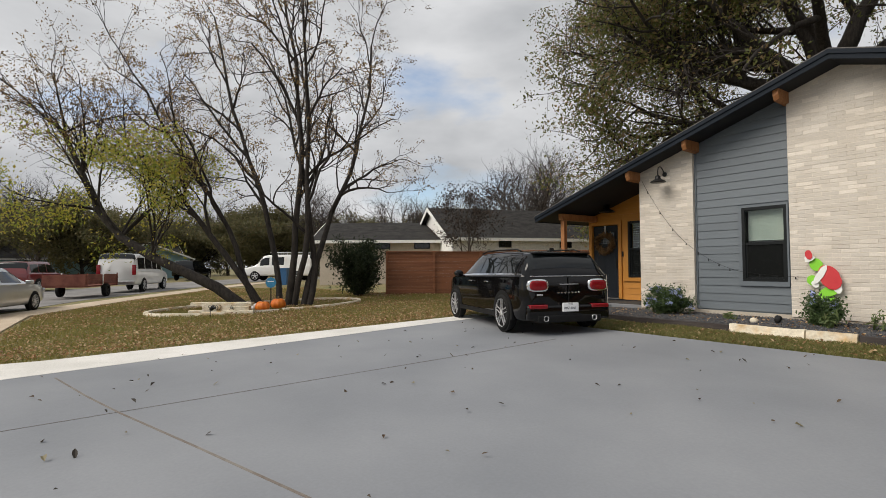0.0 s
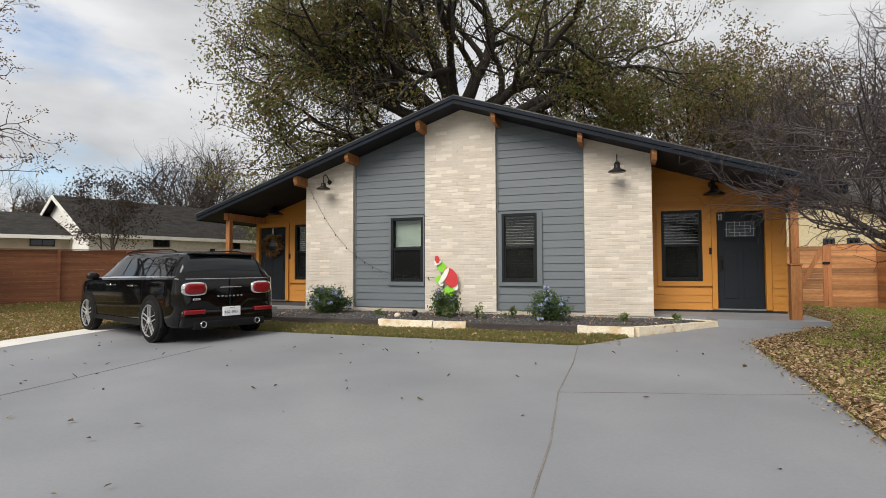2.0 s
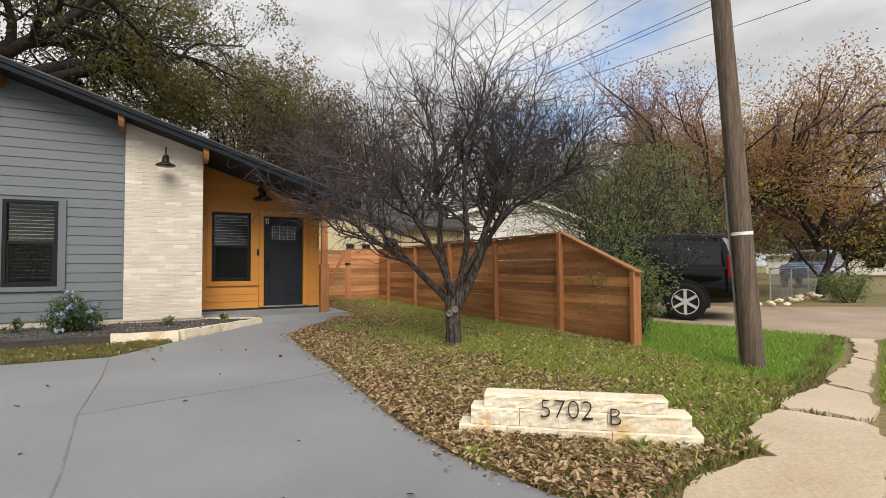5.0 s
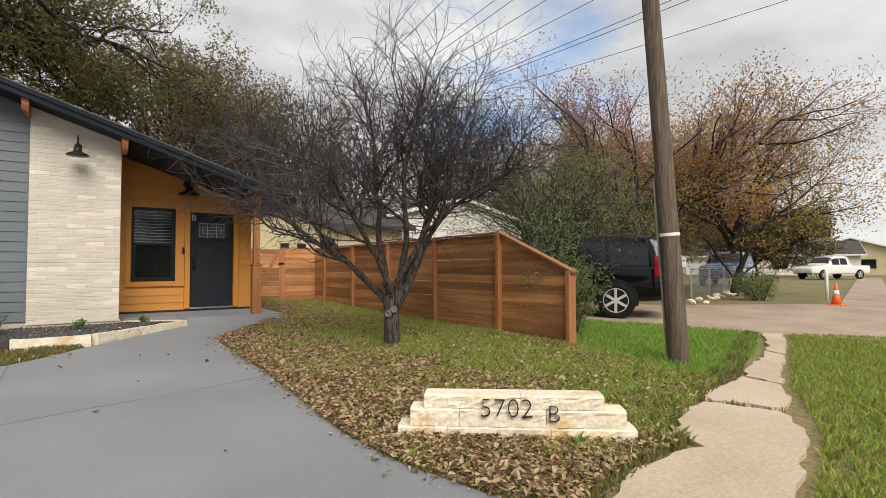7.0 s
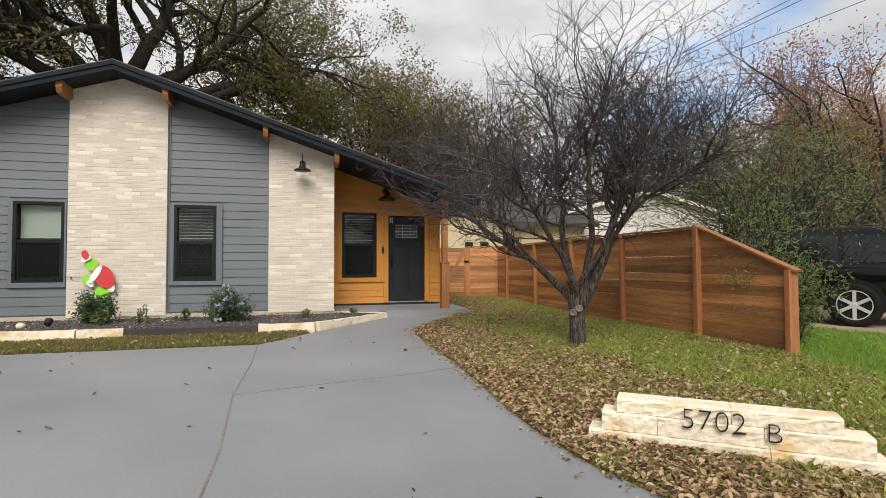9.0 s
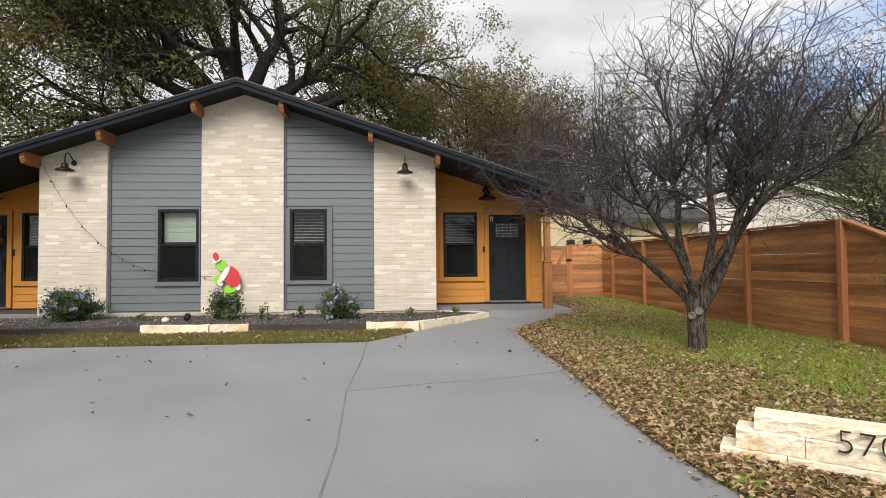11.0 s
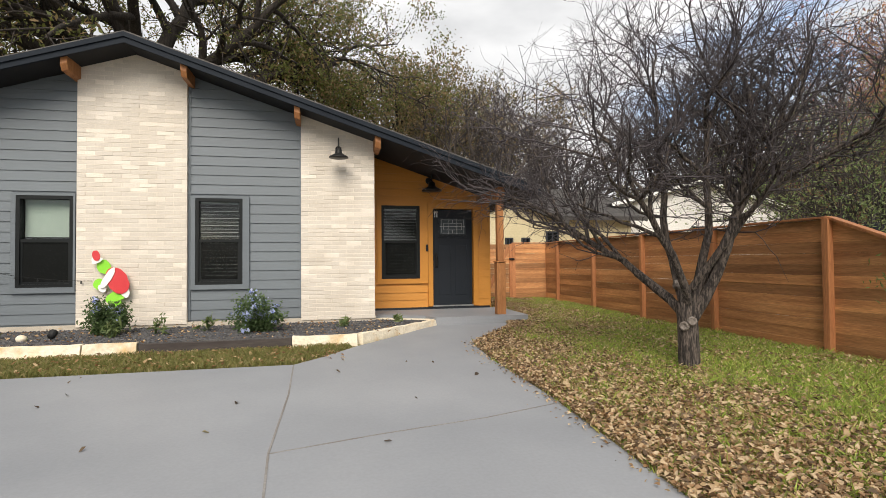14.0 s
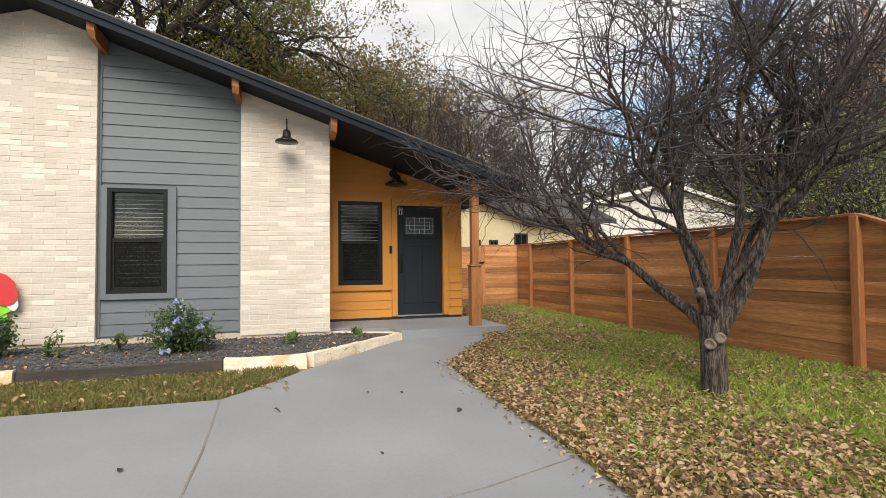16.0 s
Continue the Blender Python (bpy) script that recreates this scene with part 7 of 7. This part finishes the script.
bin_ = thing("wheeled_bin", pose(-28.5, -0.6, gz(-28.5, -0.6), 0, 0, 40), "blue wheeled recycling bin with lid", "bin")
bm = bmesh.new()
bmesh.ops.create_cone(bm, cap_ends=True, segments=4, radius1=0.36, radius2=0.46, depth=1.0, matrix=pose(0, 0, 0.55, 0, 0, 45))
M_BIN = mat("blue_bin_plastic", (0.02, 0.09, 0.22), None, 4, 0.5)
part("body", bm, M_BIN, bin_)
rounded(bin_, "lid", -0.34, -0.36, 1.05, 0.34, 0.36, 1.11, 0.02, M_BIN)

# ---- grass and fallen leaves ----
G_LAWN = leaf_mat("green_grass_blades", [(0.23, 0.31, 0.06), (0.30, 0.41, 0.065), (0.38, 0.48, 0.09), (0.23, 0.25, 0.075), (0.44, 0.42, 0.13)])
G_YARD = leaf_mat("golden_olive_blades", [(0.22, 0.205, 0.055), (0.28, 0.245, 0.07), (0.18, 0.185, 0.05), (0.33, 0.265, 0.095)])
G_STRIP = leaf_mat("olive_grass_blades", [(0.19, 0.195, 0.06), (0.24, 0.23, 0.075), (0.155, 0.165, 0.05), (0.30, 0.25, 0.11)])
G_DRY = leaf_mat("dull_grass_blades", [(0.17, 0.175, 0.055), (0.23, 0.2, 0.08), (0.14, 0.16, 0.05), (0.27, 0.215, 0.10)])
L_FALL = leaf_mat("fallen_leaves", [(0.43, 0.29, 0.15), (0.31, 0.18, 0.085), (0.53, 0.38, 0.22), (0.22, 0.125, 0.06), (0.60, 0.44, 0.26), (0.38, 0.21, 0.10)])
L_FALL2 = leaf_mat("lawn_fallen_leaves", [(0.47, 0.33, 0.18), (0.33, 0.20, 0.10), (0.58, 0.43, 0.27), (0.22, 0.135, 0.07), (0.62, 0.48, 0.31), (0.13, 0.085, 0.05)])
L_DARKLEAF = leaf_mat("dark_fallen_leaves", [(0.07, 0.05, 0.035), (0.12, 0.08, 0.045), (0.05, 0.04, 0.03), (0.30, 0.26, 0.16)])


def inside(px, py, poly):
    """Which of the points lie in the polygon."""
    r = np.zeros(len(px), bool)
    for (ax, ay), (bx, by) in zip(poly, poly[1:] + poly[:1]):
        c = (ay > py) != (by > py)
        with np.errstate(divide="ignore", invalid="ignore"):
            r ^= c & (px < (bx - ax) * (py - ay) / (by - ay) + ax)
    return r


def heights(px, py):
    return np.array([gz(float(a), float(b)) for a, b in zip(px, py)])


def blades(name, poly, count, tall, material, seed, label, wild=0.45, keep=None):
    g_ = np.random.default_rng(seed)
    xs, ys = [p[0] for p in poly], [p[1] for p in poly]
    px, py = g_.uniform(min(xs), max(xs), count), g_.uniform(min(ys), max(ys), count)
    ok = inside(px, py, poly)
    if keep:
        ok &= keep(px, py, g_)
    px, py = px[ok], py[ok]
    n = len(px)
    clump = np.array([0.55 + 0.9 * (0.5 + 0.5 * noise.noise((float(a) * 1.7, float(b) * 1.7, seed))) for a, b in zip(px, py)])
    h = tall * g_.uniform(0.5, 1.35, n) * clump
    a = g_.uniform(0, 2 * math.pi, n)
    w = 0.005 + 0.005 * g_.random(n)
    bend = g_.normal(0, wild, (n, 2)) * h[:, None]
    z = heights(px, py) - 0.015
    base = np.stack([px, py, z], 1)
    off = np.stack([np.cos(a) * w, np.sin(a) * w, np.zeros(n)], 1)
    midp = base + np.stack([bend[:, 0] * 0.35, bend[:, 1] * 0.35, h * 0.6], 1)
    top = base + np.stack([bend[:, 0], bend[:, 1], h * 0.95], 1)
    v = np.stack([base - off, base + off, midp + off * 0.7, top, midp - off * 0.7], 1).reshape(-1, 3)
    f = np.arange(5 * n).reshape(-1, 5)
    return tagged(new(name, raw_mesh(name, v.tolist(), f.tolist(), material)), label, "grass", "", "stuff")


def litter(name, px, py, size, material, seed, label, lift=0.02):
    g_ = np.random.default_rng(seed)
    n = len(px)
    c = np.stack([px, py, heights(px, py) + lift + g_.uniform(-0.006, 0.022, n)], 1)
    a = g_.uniform(0, 2 * math.pi, n)
    t = g_.normal(0, 0.38, (n, 2))
    d = np.stack([np.cos(a), np.sin(a), t[:, 0]], 1)
    e = np.stack([-np.sin(a), np.cos(a), t[:, 1]], 1)
    s = (size * g_.uniform(0.55, 1.35, n))[:, None]
    k = g_.uniform(0.10, 0.32, n)[:, None] * s * np.array([0, 0, 1.0])
    v = np.stack([c - d * s * 0.5, c - d * s * 0.15 + e * s * 0.27 + k, c + d * s * 0.2 + e * s * 0.24 + k * 0.8, c + d * s * 0.55 + k * 0.3, c + d * s * 0.2 - e * s * 0.24 + k * 0.8, c - d * s * 0.15 - e * s * 0.27 + k], 1).reshape(-1, 3)
    f = (np.arange(n)[:, None] * 6 + np.array([0, 1, 2, 3])).tolist() + (np.arange(n)[:, None] * 6 + np.array([0, 3, 4, 5])).tolist()
    return tagged(new(name, raw_mesh(name, v.tolist(), f, material)), label, "leaves", "", "stuff")


LAWN_R = [(6.63, 0.6), (6.14, -0.95), (5.74, -1.5), (5.13, -2.3), (5.06, -3.4), (5.10, -5.0), (5.04, -6.5), (5.01, -7.3), (5.08, -8.0), (5.29, -8.75), (5.6, -9.06), (6.3, -8.88), (7.05, -8.85), (7.2, -8.55), (9.0, -8.05), (9.46, -5.7), (9.46, 4.9), (6.6, 4.9)]
LAWN_R2 = [(9.0, -8.05), (9.46, -5.7), (9.6, -2.6), (11.6, -2.6), (12.4, -3.6), (13.4, -6.5), (11.2, -7.45)]


def edge_gap(px, py):
    """How far a place lies from the driveway's edge."""
    return px - np.interp(py, [-8.7, -8.0, -2.4, -0.95, 0.6], [5.38, 5.12, 5.12, 6.15, 6.65])


def thin_near_edge(px, py, g_):
    patch = np.array([noise.noise((float(a) * 0.9, float(b) * 0.9, 4.0)) for a, b in zip(px, py)])
    return g_.random(len(px)) < np.clip(0.08 + 0.42 * edge_gap(px, py) + 0.45 * patch, 0.04, 1.0)


blades("lawn_grass", LAWN_R, 150000, 0.088, G_LAWN, 1, "uneven green grass of the front lawn", keep=thin_near_edge)
blades("lawn_grass", LAWN_R2, 30000, 0.075, leaf_mat("bright_grass_blades", [(0.20, 0.37, 0.05), (0.24, 0.43, 0.06), (0.29, 0.43, 0.085), (0.28, 0.35, 0.09)]), 2, "bright green grass behind the fence")
blades("verge_grass", [(6.1, -9.95), (6.75, -9.72), (8.1, -9.3), (9.0, -8.84), (9.5, -8.55), (11.4, -7.82), (13.7, -6.92), (14.2, -7.4), (15.0, -8.3), (6.7, -11.1)], 60000, 0.07, G_LAWN, 12, "rough verge grass between sidewalk and street")
blades("joint_grass", [(5.8, -9.05), (6.7, -8.9), (7.05, -8.92), (7.16, -8.6), (8.1, -8.32), (8.45, -8.9), (8.55, -8.9), (8.2, -8.3), (9.5, -8.04), (13.3, -6.55), (13.3, -6.35), (9.4, -7.8), (8.1, -8.1), (5.7, -8.85)], 26000, 0.08, G_DRY, 13, "grass creeping over the sidewalk's edge")
blades("strip_grass", [(-6.0, -3.06), (2.7, -3.06), (3.45, -2.1), (3.4, -1.95), (-6.0, -1.95)], 34000, 0.06, G_STRIP, 3, "dull green grass strip before the planting bed")
LAWN_L = [(-6.6, -3.2), (-6.55, -12.3), (-11.6, -12.3), (-16, -12.05), (-22, -8.8), (-28.5, -4.4), (-25, -1.0), (-17, -0.5), (-13, 1), (-7.2, 1.5)]
blades("yard_grass", LAWN_L, 150000, 0.06, G_YARD, 4, "dull olive grass of the side lawn")

g = np.random.default_rng(9)
n = 150000
lx, ly = g.uniform(4.98, 9.4, n), g.uniform(-9.1, 4.8, n)
ok = inside(lx, ly, LAWN_R + [])
gap = edge_gap(lx, ly)
patch = np.array([noise.noise((float(a) * 0.8, float(b) * 0.8, 1.0)) for a, b in zip(lx, ly)])
ok &= g.random(n) < np.clip(1.3 - gap * 0.52 + 0.75 * patch, 0.16, 0.95)
litter("leaf_litter", lx[ok], ly[ok], 0.043, L_FALL2, 5, "curled brown fallen leaves along the lawn's edge", 0.038)
n = 80000
lx, ly = g.uniform(-28, -6.6, n), g.uniform(-12.3, 1.0, n)
ok = inside(lx, ly, LAWN_L)
patch = np.array([noise.noise((float(a) * 0.5, float(b) * 0.5, 2.0)) for a, b in zip(lx, ly)])
ok &= g.random(n) < np.clip(0.3 + 0.7 * patch + 1.1 * np.exp(-(-6.6 - lx) / 0.8), 0.05, 1.0)
litter("yard_litter", lx[ok], ly[ok], 0.052, L_FALL, 6, "brown fallen leaves scattered over the side lawn")
n = 900
lx, ly = g.uniform(-6, 3.3, n), g.uniform(-3.05, -1.95, n)
litter("strip_litter", lx, ly, 0.05, L_FALL, 7, "brown fallen leaves on the grass strip")
n = 170
lx, ly = g.uniform(-5.5, 4.9, n), g.uniform(-11.5, -3.2, n)
ok = g.random(n) < np.where((lx < 0.8) | (ly < -9.0), 1.0, 0.3)
litter("driveway_leaves", lx[ok], ly[ok], 0.05, L_DARKLEAF, 8, "single curled leaves lying on the driveway", 0.018)
n = 460
ly = g.uniform(-8.8, -0.9, n)
lx = np.interp(ly, [-8.7, -8.0, -2.4, -0.95, 0.6], [5.38, 5.12, 5.12, 6.15, 6.65]) - np.abs(g.normal(0, 0.10, n))
litter("edge_leaves", lx, ly, 0.032, L_FALL2, 10, "leaf crumbs blown onto the driveway's edge", 0.018)
n = 700
lx, ly = g.uniform(-4.5, 4.2, n), g.uniform(-1.8, -0.1, n)
litter("bed_leaves", lx, ly, 0.045, L_FALL, 11, "brown leaves caught in the gravel bed", 0.11)
# gravel of the bed
n = 5200
gx_, gy_ = g.uniform(-4.2, 4.6, n), g.uniform(-1.8, -0.05, n)
ok = inside(gx_, gy_, [(-4.2, -1.8), (2.7, -1.8), (3.5, -1.74), (4.7, -0.35), (4.0, 0.1), (3.9, -0.05), (-4.2, -0.05)])
vs, fs = [], []
for x, y in zip(gx_[ok], gy_[ok]):
    s = g.uniform(0.010, 0.022)
    b = len(vs)
    o8 = g.normal(0, 0.25, (6, 3)) * s
    for (dx_, dy_, dz_), q in zip(((1, 0, 0), (0, 1, 0), (-1, 0, 0), (0, -1, 0), (0, 0, 0.8), (0, 0, -0.8)), o8):
        vs.append((x + dx_ * s + q[0], y + dy_ * s + q[1], -0.13 + dz_ * s + q[2] * 0.5))
    fs += [(b + i, b + (i + 1) % 4, b + 4) for i in range(4)] + [(b + (i + 1) % 4, b + i, b + 5) for i in range(4)]
tagged(new("bed_gravel", raw_mesh("bed_gravel", vs, fs, mat("basalt_gravel", (0.045, 0.047, 0.055), (0.10, 0.10, 0.105), 20, 0.8, island=0.5))), "loose dark grey gravel of the planting bed", "gravel", "", "stuff")

# ---- bricks and siding boards, piece by piece ----
def brick_pier(name, x0, x1, low, budget):
    """A painted brick pier: mortar core, running bond, half bricks at the ends."""
    bm_ = bmesh.new()
    gable_slab(bm_, x0, x1, -0.078, 0.2, low)
    core = structure(name, bm_, M_MORTAR, "cream-painted brick pier between the siding bays", "wall")
    pitch, blen = 0.0735, 0.262
    full = box_mesh("brick", blen - 0.005, 0.03, pitch - 0.008, M_BRICK)
    rows = int((min(under(x0), under(x1), under((x0 + x1) / 2)) - 0.0 - low) / pitch) + 12
    spots = []
    for r in range(rows):
        z = low + 0.004 + r * pitch
        x = x0 + 0.004 - (blen / 2 if r % 2 else 0)
        while x < x1 - 0.02:
            a, b = max(x, x0 + 0.002), min(x + blen - 0.005, x1 - 0.002)
            if b - a > 0.03 and z + pitch < min(under(a), under(b)) + 0.02:
                spots.append((a, b, z))
            x += blen
    spots.sort(key=lambda s_: s_[2])
    gq = random.Random(len(name) + int(x0 * 10))
    cache = {}
    verts, faces = [], []
    for i, (a, b, z) in enumerate(spots):
        proud = gq.uniform(-0.0025, 0.003)
        if i < budget:
            w = round(b - a, 3)
            me = full if abs(w - (blen - 0.005)) < 0.002 else cache.setdefault(w, box_mesh("brick", w, 0.03, pitch - 0.008, M_BRICK))
            piece("brick", me, core, pose((a + b) / 2, -0.0668 + proud, z + (pitch - 0.008) / 2, gq.uniform(-0.5, 0.5), gq.uniform(-0.25, 0.25), gq.uniform(-0.4, 0.4)))
        else:
            k = len(verts)
            for y in (-0.0818 + proud, -0.06):
                verts += [(a, y, z), (b, y, z), (b, y, z + pitch - 0.008), (a, y, z + pitch - 0.008)]
            faces += [tuple(k + j for j in q) for q in ((0, 1, 2, 3), (0, 4, 5, 1), (1, 5, 6, 2), (2, 6, 7, 3), (3, 7, 4, 0))]
    if verts:
        o_ = tagged(new("upper_bricks", raw_mesh("upper_bricks", verts, faces, M_BRICK_UP)), "", "", "", "stuff")
        o_.parent = core
    return core


def box_mesh(name, w, d, h, material):
    bm_ = bmesh.new()
    box(bm_, -w / 2, -d / 2, -h / 2, w / 2, d / 2, h / 2)
    bevel(bm_, 0.003, 1)
    return mesh_of(name, bm_, material)


M_BRICK_UP = mat("white_painted_brick_upper", (0.62, 0.56, 0.485), (0.68, 0.625, 0.555), 2.2, 0.8, bump=0.35, bscale=48, fine=0.07, island=0.05, odd=0.115)
brick_pier("wall_brick_1", -4.02, -2.71, -0.09, 300)
brick_pier("wall_brick_2", -0.865, 0.785, -0.09, 300)
brick_pier("wall_brick_3", 2.64, 3.93, -0.09, 300)


def lap_boards(parent, x0, x1, y, low, rise, holes, material, shift=0.0):
    """Lapped boards, each leaning out at its foot, cut at openings and at the roof."""
    k = 0
    z = low
    while z < max(under(x0), under(x1)) + 0.05:
        z1 = z + rise
        spans = [(x0, x1)]
        for ha, hb, hz0, hz1 in holes:
            if z1 > hz0 + 0.01 and z < hz1 - 0.01:
                spans = [s_ for a, b in spans for s_ in ((a, min(b, ha)), (max(a, hb), b)) if s_[1] - s_[0] > 0.02]
        for a, b in spans:
            ta, tb = min(z1, under(a)), min(z1, under(b))
            if ta <= z + 0.005 and tb <= z + 0.005:
                continue
            pts = [(a, z), (b, z), (b, tb), (a, ta)]
            if tb <= z:
                pts = [(a, z), ((under(0) - z) / 0.3295, z), (a, ta)]
            elif ta <= z:
                pts = [(-(under(0) - z) / 0.3295, z), (b, z), (b, tb)]
            bm_ = bmesh.new()
            f = [bm_.verts.new((x, y - 0.019 + 0.014 * (zz - z) / rise, zz)) for x, zz in pts]
            bk = [bm_.verts.new((x, y + 0.002, zz)) for x, zz in pts]
            bm_.faces.new(f)
            bm_.faces.new(bk[::-1])
            for i in range(len(pts)):
                bm_.faces.new((f[i], f[(i + 1) % len(pts)], bk[(i + 1) % len(pts)], bk[i]))
            o_ = part("siding_board", bm_, material, parent)
        z = z1


by_name = {o_.name: o_ for o_ in scene.objects}
lap_boards(by_name["wall_front_1"], -2.67, -0.9, 0.018, -0.03, 0.165, ((-1.81, -0.86, W_LOW - 0.09, W_TOP + 0.04),), M_SIDING)
lap_boards(by_name["wall_front_2"], 0.823, 2.6, 0.018, -0.03, 0.165, ((0.83, 1.77, W_LOW - 0.08, W_TOP + 0.03),), M_SIDING)
holes_r = ((4.08, 5.14, P_LOW - 0.10, P_TOP + 0.10), (5.14, 6.245, -0.2, 2.17))
lap_boards(by_name["wall_porch_2"], 3.93, 6.5, 1.178, -0.03, 0.155, holes_r, M_YELLOW)
lap_boards(by_name["wall_porch_1"], -6.5, -4.02, 1.178, -0.03, 0.155, ((-5.37, -4.31, P_LOW - 0.10, P_TOP + 0.10), (-6.505, -5.395, -0.2, 2.17)), M_YELLOW)
# slim corner boards where siding meets brick
for x in (-2.69, -0.885, 0.805, 2.62):
    bm = bmesh.new()
    gable_slab(bm, x - 0.018, x + 0.018, -0.012, 0.03, -0.04)
    structure("trim_board_%d" % round(100 + x * 10), bm, M_SIDING, "slim grey corner trim", "trim")
